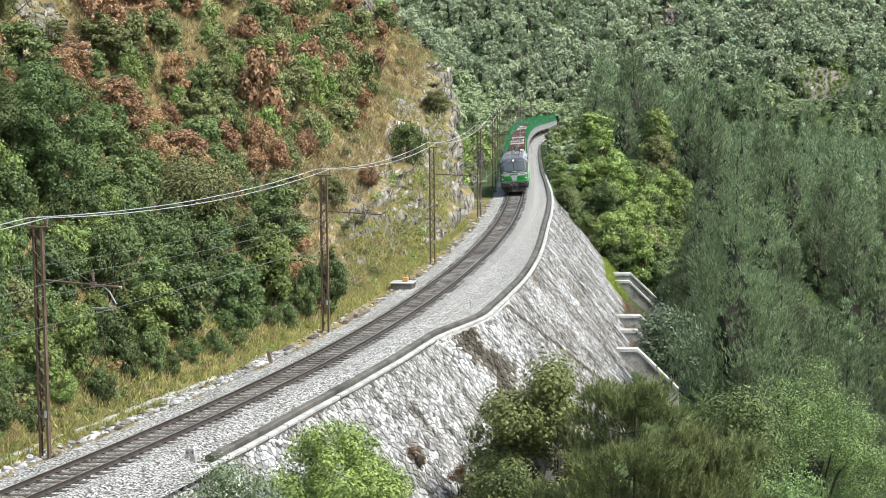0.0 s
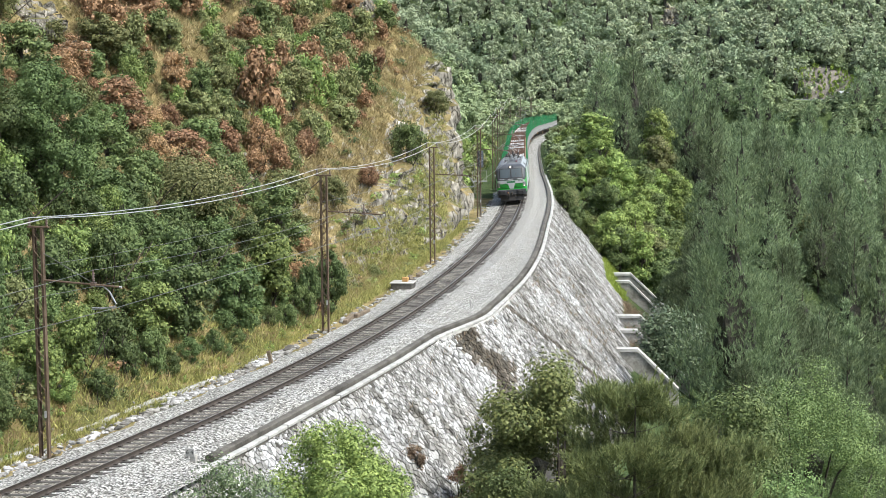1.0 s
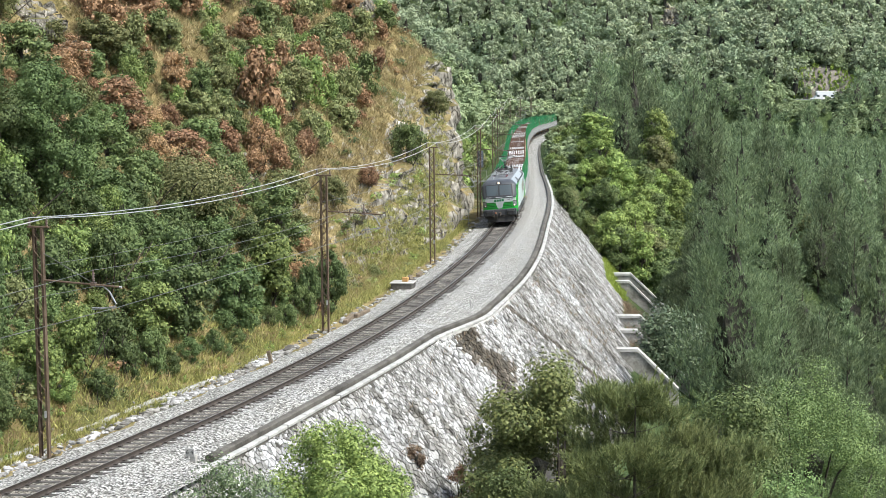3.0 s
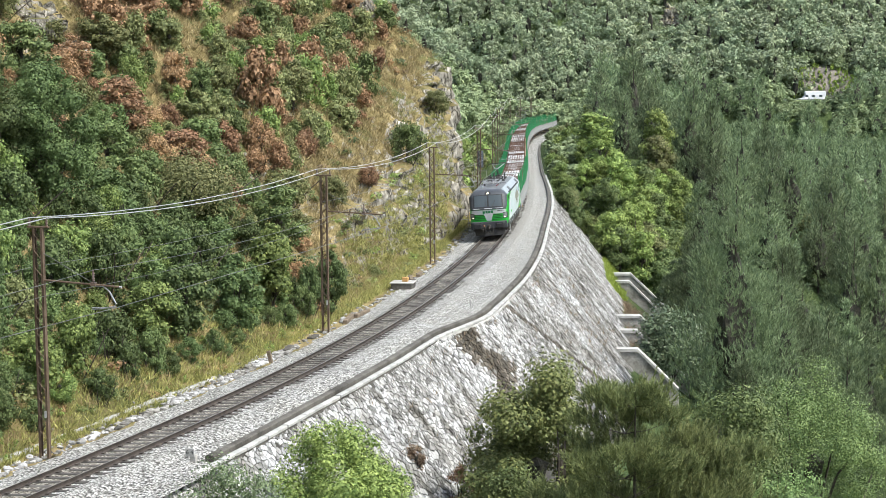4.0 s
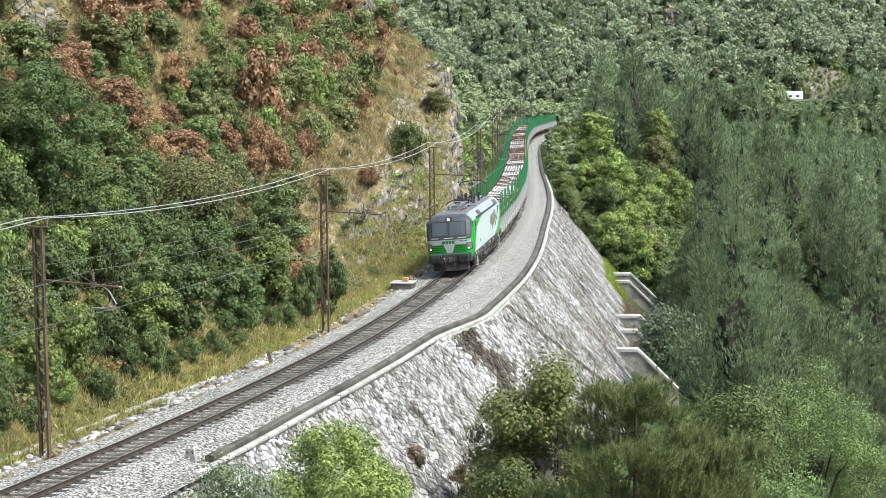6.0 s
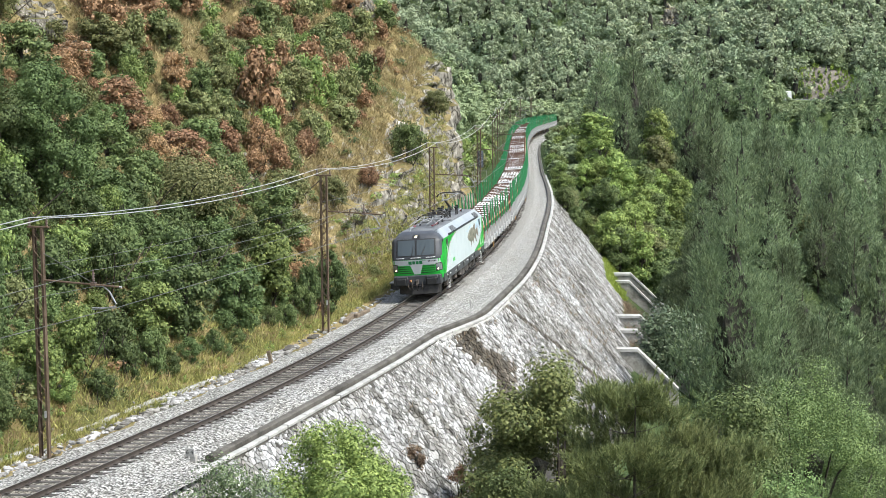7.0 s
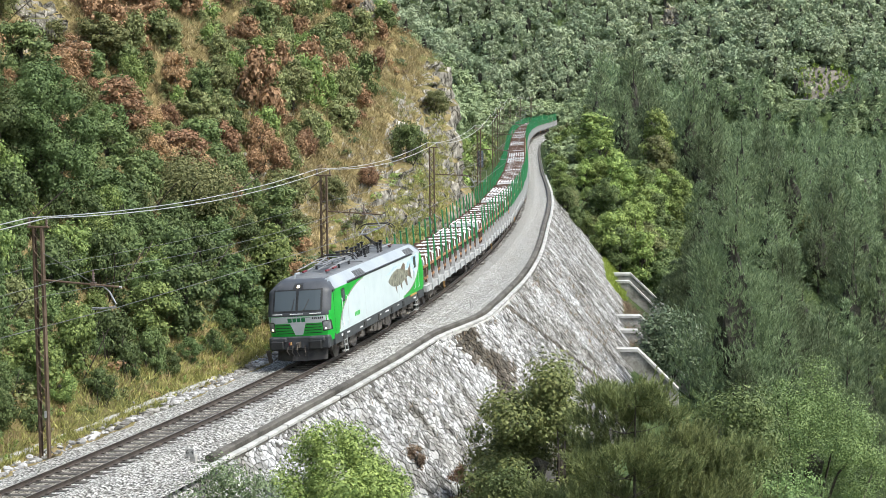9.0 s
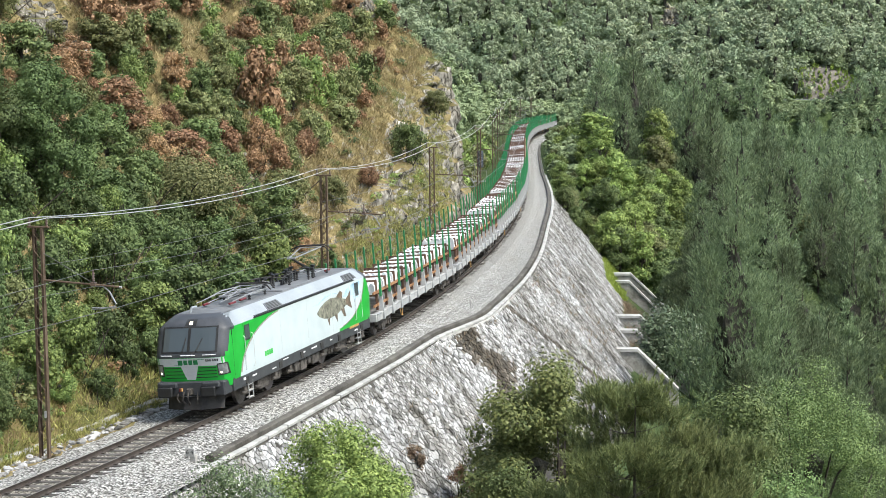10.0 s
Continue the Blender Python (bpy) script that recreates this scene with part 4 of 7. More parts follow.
    for y in (2.35, 3.7, 5.6, 7.3, 11.5, 13.3, 15.1, 16.8):
        for s in (-1, 1):
            bm = bmesh.new()
            q = s * 1.3
            add_box(bm, (q - 0.1, y, 0.5), (q + 0.1, y + rng.uniform(0.2, 0.5), 0.88), 0.03)
            add_tube(bm, (q + s * 0.06, y - 0.3, 0.62), (q + s * 0.06, y + 0.3, 0.55), 0.06, n=8)
            part("damper", bm, M_GEAR, loco)
    for s in (-1, 1):
        part("fuel_tag", box((s * 1.48 - 0.012, 14.9, 1.2), (s * 1.48 + 0.012, 16.2, 1.3)), M_OCHRE, loco, "ochre stripe on the sill")
    return loco


LOCO = build_loco()
WAGON_LEN = 21.5


def tapered(a, b, z0, z1, deep=1.0):
    v = [(sx * q, sy * q * deep, z) for q, z in ((a, z0), (b, z1)) for sx, sy in ((-1, -1), (1, -1), (1, 1), (-1, 1))]
    f = [(0, 1, 5, 4), (1, 2, 6, 5), (2, 3, 7, 6), (3, 0, 4, 7), (4, 5, 6, 7), (3, 2, 1, 0)]
    return v, f


def bundle(bm, y0, y1, rng, rise=0.0):
    """White rounded billets bound side by side, seen as one ridged pack."""
    prof = [(-0.98, 2.02)]
    for i in range(7):
        x, top = -0.84 + i * 0.28, 2.58 + rise + rng.uniform(-0.02, 0.03)
        prof += [(x - 0.138, top - 0.14), (x - 0.07, top - 0.01), (x, top + 0.02), (x + 0.07, top - 0.01)]
    prof += [(0.98, 2.44 + rise), (0.98, 2.02)]
    n = len(prof)
    va = [bm.verts.new((p, y0 + rng.uniform(0, 0.06), z)) for p, z in prof]
    vb = [bm.verts.new((p, y1 - rng.uniform(0, 0.06), z)) for p, z in prof]
    bm.faces.new(va)
    bm.faces.new(vb[::-1])
    for k in range(n):
        bm.faces.new((va[(k + 1) % n], va[k], vb[k], vb[(k + 1) % n]))
    bmesh.ops.recalc_face_normals(bm, faces=bm.faces)


def build_wagon(seed, gaps):
    rng = random.Random(seed)
    L = WAGON_LEN
    wg = tagged(empty("timber_wagon"), "pale grey flat wagon with green stakes, brown frames and white load", "wagon", group="wagons of the train")
    bm = bmesh.new()
    for s in (-1, 1):
        add_box(bm, (s * 1.33 - 0.05, 0.65, 0.86), (s * 1.33 + 0.05, L - 0.65, 1.2), 0.015)
        add_box(bm, (s * 1.30 - 0.11, 0.65, 1.17), (s * 1.30 + 0.11, L - 0.65, 1.23), 0.01)
    part("side_beam", bm, M_WHITE, wg, "pale grey steel side beam")
    part("deck", box((-1.22, 0.62, 0.98), (1.22, L - 0.62, 1.14), 0.01), M_WAGDECK, wg)
    for y in (0.62, L - 0.62):
        part("end_beam", box((-1.32, y - 0.1, 0.84), (1.32, y + 0.1, 1.22), 0.02), M_WHITE, wg)
        sg = -1 if y < 5 else 1
        for x in (-0.875, 0.875):
            bm = bmesh.new()
            add_tube(bm, (x, y + sg * 0.1, 1.06), (x, y + sg * 0.55, 1.06), 0.1, n=10)
            add_tube(bm, (x, y + sg * 0.55, 1.06), (x, y + sg * 0.61, 1.06), 0.22, n=14)
            part("buffer", bm, M_BLACK, wg)
    for y in (3.0, L - 3.0):
        bogie_parts(wg, y, 1.8, 1.0, 0.46)
    stake = mesh_of("stake", *tapered(0.055, 0.04, 1.95, 3.72), [M_GREEN])
    socket = mesh_of("socket", *tapered(0.12, 0.065, 1.2, 2.0, 0.8), [M_WHITE])
    foot = mesh_of("socket_foot", *tapered(0.09, 0.09, 0.84, 1.2, 1.3), [M_WHITE])
    for i in range(10):
        y = 1.75 + i * 2.0
        for x in (-1.33, 1.33):
            st = put("stake", stake, wg, m=pose(x, y + rng.uniform(-0.05, 0.05), 0, rng.uniform(-0.8, 0.8), rng.uniform(-0.8, 0.8), 0))
            put("socket", socket, wg, m=pose(x, y, 0))
            put("socket_foot", foot, wg, m=pose(x + math.copysign(0.04, x), y, 0))
        for q, top in ((0.42, 2.72), (1.35, 2.56)):
            bm = bmesh.new()
            yy = y + q
            add_box(bm, (-1.06, yy - 0.04, top - 0.09), (1.06, yy + 0.04, top))
            add_box(bm, (-1.06, yy - 0.04, 1.9), (1.06, yy + 0.04, 2.0))
            for x in (-1.0, 1.0):
                add_box(bm, (x - 0.06, yy - 0.05, 1.23), (x + 0.06, yy + 0.05, top - 0.09))
            part("cross_frame", bm, M_BROWN, wg, "brown steel cross frame")
    for x in (-1.0, 1.0):
        for z in (1.45, 2.08):
            part("long_beam", box((x + math.copysign(0.07, x) - 0.035, 1.2, z), (x + math.copysign(0.07, x) + 0.035, L - 1.2, z + 0.12)), M_TIMBER, wg, "orange-brown longitudinal beam")
    for i in range(9):
        if i in gaps:
            continue
        bm = bmesh.new()
        y = 1.75 + i * 2.0
        bundle(bm, y + 0.08, y + 1.92, rng, rng.choice((0.0, 0.06, 0.12)))
        part("white_load", bm, M_SHEET, wg, "white rounded billets laid side by side")
    bm = bmesh.new()
    for s in (-1, 1):
        add_path(bm, [(s * 1.38, 5.4, 0.85), (s * 1.4, 5.5, 0.5), (s * 1.4, 5.8, 0.45), (s * 1.38, 5.95, 0.85)], 0.02, 5)
    part("step_iron", bm, M_OCHRE, wg)
    return wg


WAGONS = [build_wagon(1, (3,)), build_wagon(2, (5,)), build_wagon(3, (7,))]
while len(WAGONS) < 17:
    WAGONS.append(copy_thing(WAGONS[(0, 1, 2, 1, 0, 2)[len(WAGONS) % 6]], Matrix()))


# ---- masts, wires and trackside things ----
MAST_Y = [28.0, 58.0, 86.7, 117.9, 155.0, 193.0, 230.0, 270.0, 310.0, 350.0, 390.0]
MAST_OFF = -2.6
M_SIGNAL = surface("signal_grey", (0.075, 0.085, 0.10), (0.13, 0.145, 0.165), 3, 30, 0.6)
M_LENS, _nt2, _b2 = begin("signal_lens", 0.2, 0.0, 0.6)
_b2.inputs["Base Color"].default_value = (0.7, 0.72, 0.73, 1)
M_WOOD = surface("weathered_timber", (0.09, 0.07, 0.05), (0.22, 0.17, 0.12), 4, 40, 0.9, relief=0.5)


def track_frame(y, off, z=0.0):
    """Pose with x across the track, y along it."""
    c, b, r = along(arc(y))
    p = c + r * off
    return Matrix(((r.x, b.x, 0, p.x), (r.y, b.y, 0, p.y), (0, 0, 1, z + c.z), (0, 0, 0, 1)))


def build_mast():
    """Lattice mast with a cable yoke, a bracket arm and a steady arm for the contact wire."""
    mast = tagged(empty("catenary_mast"), "rusty lattice catenary mast with bracket arm beside the track", "mast", group="masts along the line")
    h = 7.85
    for x in (-0.15, 0.15):
        bm = bmesh.new()
        add_box(bm, (x - 0.035, -0.08, -0.5), (x + 0.035, -0.055, h))
        add_box(bm, (x - 0.035, 0.055, -0.5), (x + 0.035, 0.08, h))
        add_box(bm, (x - 0.045 if x < 0 else x + 0.025, -0.08, -0.5), (x - 0.025 if x < 0 else x + 0.045, 0.08, h))
        part("leg", bm, M_POLE, mast)
    n = 26
    for sy in (-0.085, 0.085):
        bm = bmesh.new()
        add_path(bm, [(0.13 if i % 2 else -0.13, sy, 0.2 + i * (h - 0.4) / n) for i in range(n + 1)], 0.018, 4)
        part("lacing", bm, M_POLE, mast)
    part("footing", box((-0.42, -0.4, -0.9), (0.42, 0.4, -0.2), 0.03), M_CONCRETE, mast)
    part("yoke", box((-0.42, -0.05, h), (0.42, 0.05, h + 0.07), 0.01), M_POLE, mast)
    for x in (-0.34, 0.34):
        bm = bmesh.new()
        for i in range(4):
            add_tube(bm, (x, 0, h + 0.08 + i * 0.06), (x, 0, h + 0.13 + i * 0.06), 0.05, 0.03, n=8)
        add_tube(bm, (x, 0, h + 0.05), (x, 0, h + 0.36), 0.018, n=6)
        part("insulator", bm, M_INSUL, mast)
    bm = bmesh.new()
    add_path(bm, [(0.15, 0, 6.05), (1.6, 0, 5.98), (3.12, 0, 5.9)], 0.035, 8)
    part("bracket_arm", bm, M_POLE, mast)
    bm = bmesh.new()
    add_tube(bm, (3.1, 0, 5.9), (3.18, 0, 5.895), 0.04, n=8)
    part("end_cap", bm, M_TIN, mast)
    bm = bmesh.new()
    add_path(bm, [(0.15, 0, 7.0), (2.05, 0, 6.02)], 0.012, 5)
    part("stay_wire", bm, M_WIRE, mast)
    bm = bmesh.new()
    for i in range(5):
        add_tube(bm, (2.1, 0, 6.08 + i * 0.06), (2.1, 0, 6.12 + i * 0.06), 0.055, 0.035, n=8)
    add_tube(bm, (2.1, 0, 5.9), (2.1, 0, 6.45), 0.03, n=6)
    add_box(bm, (2.0, -0.06, 5.9), (2.2, 0.06, 6.04), 0.01)
    part("insulator", bm, M_INSUL, mast)
    bm = bmesh.new()
    add_path(bm, [(2.18, 0, 5.93), (2.5, 0, 5.9), (2.72, 0, 5.72), (2.95, 0, 5.32), (2.9, 0, 5.22)], 0.03, 7)
    part("drop_bracket", bm, M_GALV, mast)
    bm = bmesh.new()
    add_path(bm, [(2.9, 0, 5.24), (2.5, 0.02, 5.16), (2.0, 0.03, 5.14)], 0.02, 6)
    add_path(bm, [(2.9, 0, 5.2), (2.0, 0.03, 5.08)], 0.014, 6)
    part("steady_arm", bm, M_GALV, mast)
    put("mast_tag", mesh_of("mast_tag", *plate(0.09, 0.24), [M_TIN]), mast, m=pose(0.125, -0.10, 1.35))
    return mast


def plate(w, h):
    v = [(sx * w / 2, sy * 0.006, sz * h / 2) for sy in (-1, 1) for sz in (-1, 1) for sx in (-1, 1)]
    return v, [(0, 1, 3, 2), (4, 6, 7, 5), (0, 4, 5, 1), (2, 3, 7, 6), (0, 2, 6, 4), (1, 5, 7, 3)]


MASTS = [build_mast()]
MASTS[0].matrix_basis = track_frame(MAST_Y[0], MAST_OFF, -0.15)
for y in MAST_Y[1:]:
    MASTS.append(copy_thing(MASTS[0], track_frame(y, MAST_OFF, -0.15)))


def build_wire(name, label, off, z, r, mat, sag, cat="cable", ys=MAST_Y):
    pts = []
    for a, b in zip(ys, ys[1:]):
        pa, pb = track_frame(a, off).translation, track_frame(b, off).translation
        for i in range(10):
            t = i / 10
            p = pa.lerp(pb, t)
            pts.append((p.x, p.y, p.z + z - 4 * sag * t * (1 - t)))
    p = track_frame(ys[-1], off).translation
    pts.append((p.x, p.y, p.z + z))
    bm = add_path(bmesh.new(), pts, r, 5)
    tagged(part(name, bm, mat), label, cat, group="wires of the line")


build_wire("feeder_cable", "pale aluminium feeder cable slung between the masts", MAST_OFF - 0.34, 8.05, 0.018, M_ALUWIRE, 0.45)
build_wire("feeder_cable", "pale aluminium feeder cable slung between the masts", MAST_OFF + 0.34, 8.05, 0.018, M_ALUWIRE, 0.5)
build_wire("messenger_wire", "thin dark carrier wire over the track", MAST_OFF + 2.1, 6.3, 0.011, M_WIRE, 0.35, "wire")
build_wire("contact_wire", "taut copper contact wire over the track", MAST_OFF + 2.9, 5.02, 0.013, M_WIRE, 0.02, "wire")
build_wire("return_wire", "thin dark wire along the masts", MAST_OFF - 0.25, 6.35, 0.009, M_WIRE, 0.3, "wire")
build_wire("return_wire", "thin dark wire along the masts", MAST_OFF + 0.2, 5.35, 0.009, M_WIRE, 0.3, "wire")


def build_signal(y, off):
    s = tagged(empty("railway_signal", track_frame(y, off, -0.1)), "dark grey signal with a panel of round lamps on a post", "signal")
    bm = bmesh.new()
    add_tube(bm, (0, 0, -0.4), (0, 0, 4.5), 0.09, 0.08, n=10)
    part("post", bm, M_SIGNAL, s)
    part("panel", box((-0.28, -0.06, 4.2), (0.28, 0.06, 5.75), 0.05), M_SIGNAL, s)
    for i in range(4):
        bm = bmesh.new()
        add_tube(bm, (0, -0.06, 4.45 + i * 0.35), (0, -0.1, 4.45 + i * 0.35), 0.11, n=12)
        part("lens", bm, M_LENS, s)
        bm = bmesh.new()
        add_tube(bm, (0, -0.08, 4.57 + i * 0.35), (0, -0.28, 4.54 + i * 0.35), 0.13, n=10, caps=False)
        part("hood", bm, M_BLACK, s)
    bm = bmesh.new()
    for x in (-0.18, 0.18):
        add_tube(bm, (x - 0.35, 0.15, -0.2), (x - 0.35, 0.15, 4.6), 0.02, n=5)
    for i in range(14):
        add_tube(bm, (-0.53, 0.15, 0.2 + i * 0.32), (-0.17, 0.15, 0.2 + i * 0.32), 0.014, n=4)
    part("ladder", bm, M_TIN, s)
    bm = bmesh.new()
    for z in (3.0, 3.9):
        add_tube(bm, (-0.7, -0.3, z), (0.6, -0.3, z), 0.02, n=5)
    for x in (-0.7, 0.0, 0.6):
        add_tube(bm, (x, -0.3, 2.9), (x, -0.3, 3.9), 0.018, n=5)
    part("railing", bm, M_TIN, s)
    part("platform", box((-0.7, -0.35, 2.9), (0.6, 0.2, 2.95), 0.0), M_GALV, s)


build_signal(157.5, -2.62)


def build_fence(y, off):
    f = tagged(empty("trackside_fence", track_frame(y, off, -0.3)), "low galvanised pipe railing beside the track", "fence")
    for x in (-1.8, -0.6, 0.4):
        bm = bmesh.new()
        add_tube(bm, (x, 0, -0.2), (x, 0, 1.5), 0.025, n=6)
        part("post", bm, M_TIN, f)
    for z in (0.6, 1.0, 1.45):
        bm = bmesh.new()
        add_tube(bm, (-1.9, 0, z), (0.5, 0, z), 0.02, n=6)
        part("rail", bm, M_TIN, f)


build_fence(146.0, -3.3)


def build_manhole(y, off):
    b = tagged(empty("cable_pit", track_frame(y, off, -0.3)), "low concrete cable pit with an ochre box on its lid", "cable pit")
    part("pit", box((-0.55, -0.7, -0.4), (0.75, 0.7, 0.32), 0.02), M_KERB, b)
    part("lid", box((-0.62, -0.75, 0.32), (0.82, 0.75, 0.40), 0.015), M_CONCRETE, b)
    part("ochre_box", box((0.05, -0.15, 0.40), (0.4, 0.25, 0.66), 0.02), M_OCHRE, b, "small ochre painted box")


build_manhole(104.4, -2.4)


def build_marker(y, off):
    """Distance marker: a white plate with its number on a stubby concrete post."""
    b = tagged(empty("distance_marker", track_frame(y, off, -0.2)), "white distance plate with black numbers on a concrete post", "marker")
    part("post", box((-0.02, -0.08, -0.4), (0.2, 0.08, 0.3), 0.02), M_CONCRETE, b)
    part("plate", box((-0.17, -0.115, 0.22), (0.17, -0.085, 0.5), 0.008), M_COPING, b)
    num = bpy.data.curves.new("number", "FONT")
    num.body, num.size, num.extrude = "6 4", 0.21, 0.003
    num.align_x, num.align_y = "CENTER", "CENTER"
    num.materials.append(M_PLASTIC)
    put("number", num, b, "black painted number", pose(0.0, -0.12, 0.36, 90, 0, 0))


build_marker(58.2, 2.95)


def build_stump(y, off, lean):
    bm = add_box(bmesh.new(), (-0.09, -0.07, -0.3), (0.09, 0.07, 0.5), 0.02)
    ob = tagged(part("marker_post", bm, M_WOOD), "short dark leaning timber marker post", "post")
    ob.matrix_basis = track_frame(y, off, -0.3) @ pose(0, 0, 0, 0, lean, 0)


build_stump(77.6, -2.4, -14)


def build_edging():
    """Broken concrete strip along the ditch."""
    rng = random.Random(5)
    y = 53.0
    while y < 72:
        ln = rng.uniform(1.2, 2.2)
        bm = box((-0.13, 0, -0.35), (0.13, ln - 0.06, 0.06), 0.025)
        ob = tagged(part("ditch_edging", bm, M_COPING), "pale broken concrete edging strip along the ditch", "edging", group="edging along the ditch")
        ob.matrix_basis = track_frame(y, -3.7 + 0.12 * math.sin(y * 0.5) + 0.6 * max(0.0, (y - 66) / 6), -0.28) @ pose(0, 0, 0, rng.uniform(-1, 1), rng.uniform(-4, 4), rng.uniform(-3, 3))
        y += ln * 0.97
    for y, ln, rz in ((89.5, 2.6, 6), (91.8, 2.3, -4), (107.6, 2.2, 12), (110.0, 1.8, 4)):
        bm = box((-0.12, 0, -0.2), (0.12, ln, 0.12), 0.03)
        ob = tagged(part("old_sleeper", bm, M_WOOD), "dark discarded timber sleeper lying by the ballast", "sleeper", group="discarded sleepers")
        ob.matrix_basis = track_frame(y, -2.35, -0.25) @ pose(0, 0, 0, 0, 0, rz)
    for y, ln, rz in ((80.6, 1.1, 5), (84.4, 0.8, -8)):
        bm = box((-0.18, 0, -0.3), (0.18, ln, 0.06), 0.04)
        ob = tagged(part("concrete_block", bm, M_KERB), "weathered concrete block lying in the ditch", "block", group="blocks in the ditch")
        ob.matrix_basis = track_frame(y, -2.75, -0.3) @ pose(0, 0, 0, 3, -4, rz)


build_edging()


def blocky(rng, s):
    """A rough broken stone."""
    bm = bmesh.new()
    bmesh.ops.create_icosphere(bm, subdivisions=1, radius=1.0)
    for v in bm.verts:
        v.co = Vector((v.co.x * s * rng.uniform(0.7, 1.3), v.co.y * s * rng.uniform(0.7, 1.3), v.co.z * s * rng.uniform(0.4, 0.8)))
    return bm


def build_rubble():
    rng = random.Random(17)
    vs, fs = [], []
    for i in range(1300):
        y = rng.choice([rng.uniform(52, 80), rng.uniform(64, 82), rng.uniform(80, 175)])
        off = -2.45 - abs(rng.gauss(0, 0.42))
        if y > 100:
            off = -2.3 - abs(rng.gauss(0, 0.3))
        m = track_frame(y, off)
        z = float(height(m.translation.x, m.translation.y))
        z = max(z, -0.36 - 0.05 * abs(off + 2.5))
        bm = blocky(rng, rng.choice([0.05, 0.07, 0.1, 0.15]) * rng.uniform(0.7, 1.3))
        m = Matrix.Translation((m.translation.x, m.translation.y, z + 0.03)) @ pose(0, 0, 0, 0, 0, rng.uniform(0, 360))
        n = len(vs)
        bm.verts.ensure_lookup_table()
        vs += [tuple(m @ v.co) for v in bm.verts]
        fs += [tuple(n + v.index for v in f.verts) for f in bm.faces]
        bm.free()
    tagged(new("rubble", mesh_of("rubble", vs, fs, [M_STONE])), "white broken limestone rubble along the ditch", "rubble", kind="stuff")


build_rubble()


def build_rib(y, d0, z0, flat, run, thick):
    """Concrete counterfort that runs down from the foot of the pitched slope."""
    rib = tagged(empty("concrete_rib", track_frame(y, d0, z0)), "weathered concrete counterfort rib below the stone slope", "retaining rib", group="ribs below the stone slope")
    prof = [(-2.4, 0.0), (flat, 0.0), (flat + run, -run * 0.96), (flat + run, -run * 0.96 - 4.0), (-2.4, -6.0)]
    bm = bmesh.new()
    a = [bm.verts.new((x, -thick / 2, z)) for x, z in prof]
    b = [bm.verts.new((x, thick / 2, z)) for x, z in prof]
    bm.faces.new(a)
    bm.faces.new(b[::-1])
    for i in range(5):
        j = (i + 1) % 5
        bm.faces.new((a[j], a[i], b[i], b[j]))
    bmesh.ops.recalc_face_normals(bm, faces=bm.faces)
    bmesh.ops.bevel(bm, geom=list(bm.edges), offset=0.04, segments=1, affect="EDGES")
    part("wall", bm, M_RIB, rib)
    bm = bmesh.new()
    top = [(-2.45, 0.0), (flat + 0.05, 0.0), (flat + run, -run * 0.96)]
    lo, hi = [], []
    for q in (-thick / 2 - 0.1, thick / 2 + 0.1):
        lo.append([bm.verts.new((x, q, z + 0.005)) for x, z in top])
        hi.append([bm.verts.new((x, q, z + 0.22)) for x, z in top])
    for i in range(2):
        bm.faces.new((hi[0][i], hi[0][i + 1], hi[1][i + 1], hi[1][i]))
        bm.faces.new((lo[0][i], lo[0][i + 1], hi[0][i + 1], hi[0][i]))
        bm.faces.new((lo[1][i + 1], lo[1][i], hi[1][i], hi[1][i + 1]))
        bm.faces.new((lo[1][i], lo[1][i + 1], lo[0][i + 1], lo[0][i]))
    bm.faces.new((lo[0][0], hi[0][0], hi[1][0], lo[1][0]))
    bm.faces.new((lo[0][2], lo[1][2], hi[1][2], hi[0][2]))
    part("capping", bm, M_CONCRETE, rib, "pale worn concrete capping")


for y, d0, z0, flat, run in ((172, 10.1, -7.6, 1.6, 4.4), (167, 9.9, -7.75, 1.4, 2.8), (143, 10.1, -7.65, 1.5, 3.0), (136, 10.3, -7.8, 1.0, 4.2), (124, 10.3, -7.3, 1.1, 3.0)):
    build_rib(y, d0, z0, flat, run, 0.8)


def build_road():
    """The valley road on its ledge, with a guard rail."""
    xs = steps((40, 190, 5))
    y0, y1, z = 446.0, 453.0, 4.1
    bm = bmesh.new()
    add_box(bm, (40, y0, z - 1.5), (260, y1, z))
    tagged(part("road", bm, surface("asphalt", (0.045, 0.045, 0.047), (0.08, 0.08, 0.08), 1, 20, 0.9)), "grey asphalt valley road on a ledge", "road", kind="structure")
    g = tagged(empty("guard_rail", Matrix.Translation((0, y0 + 0.3, z))), "galvanised guard rail along the valley road", "guard rail")
    part("beam", box((60, -0.04, 0.5), (200, 0.04, 0.85), 0.0), M_GALV, g)
    me = mesh_of("post", *plate(0.12, 0.9), [M_GALV])
    for i in range(36):
        put("post", me, g, m=pose(61 + i * 4, 0.05, 0.4))


build_road()
M_CARPAINT = surface("white_car_paint", (0.75, 0.75, 0.75), (0.82, 0.82, 0.82), 2, 30, 0.3, relief=0.0, spec=0.5)


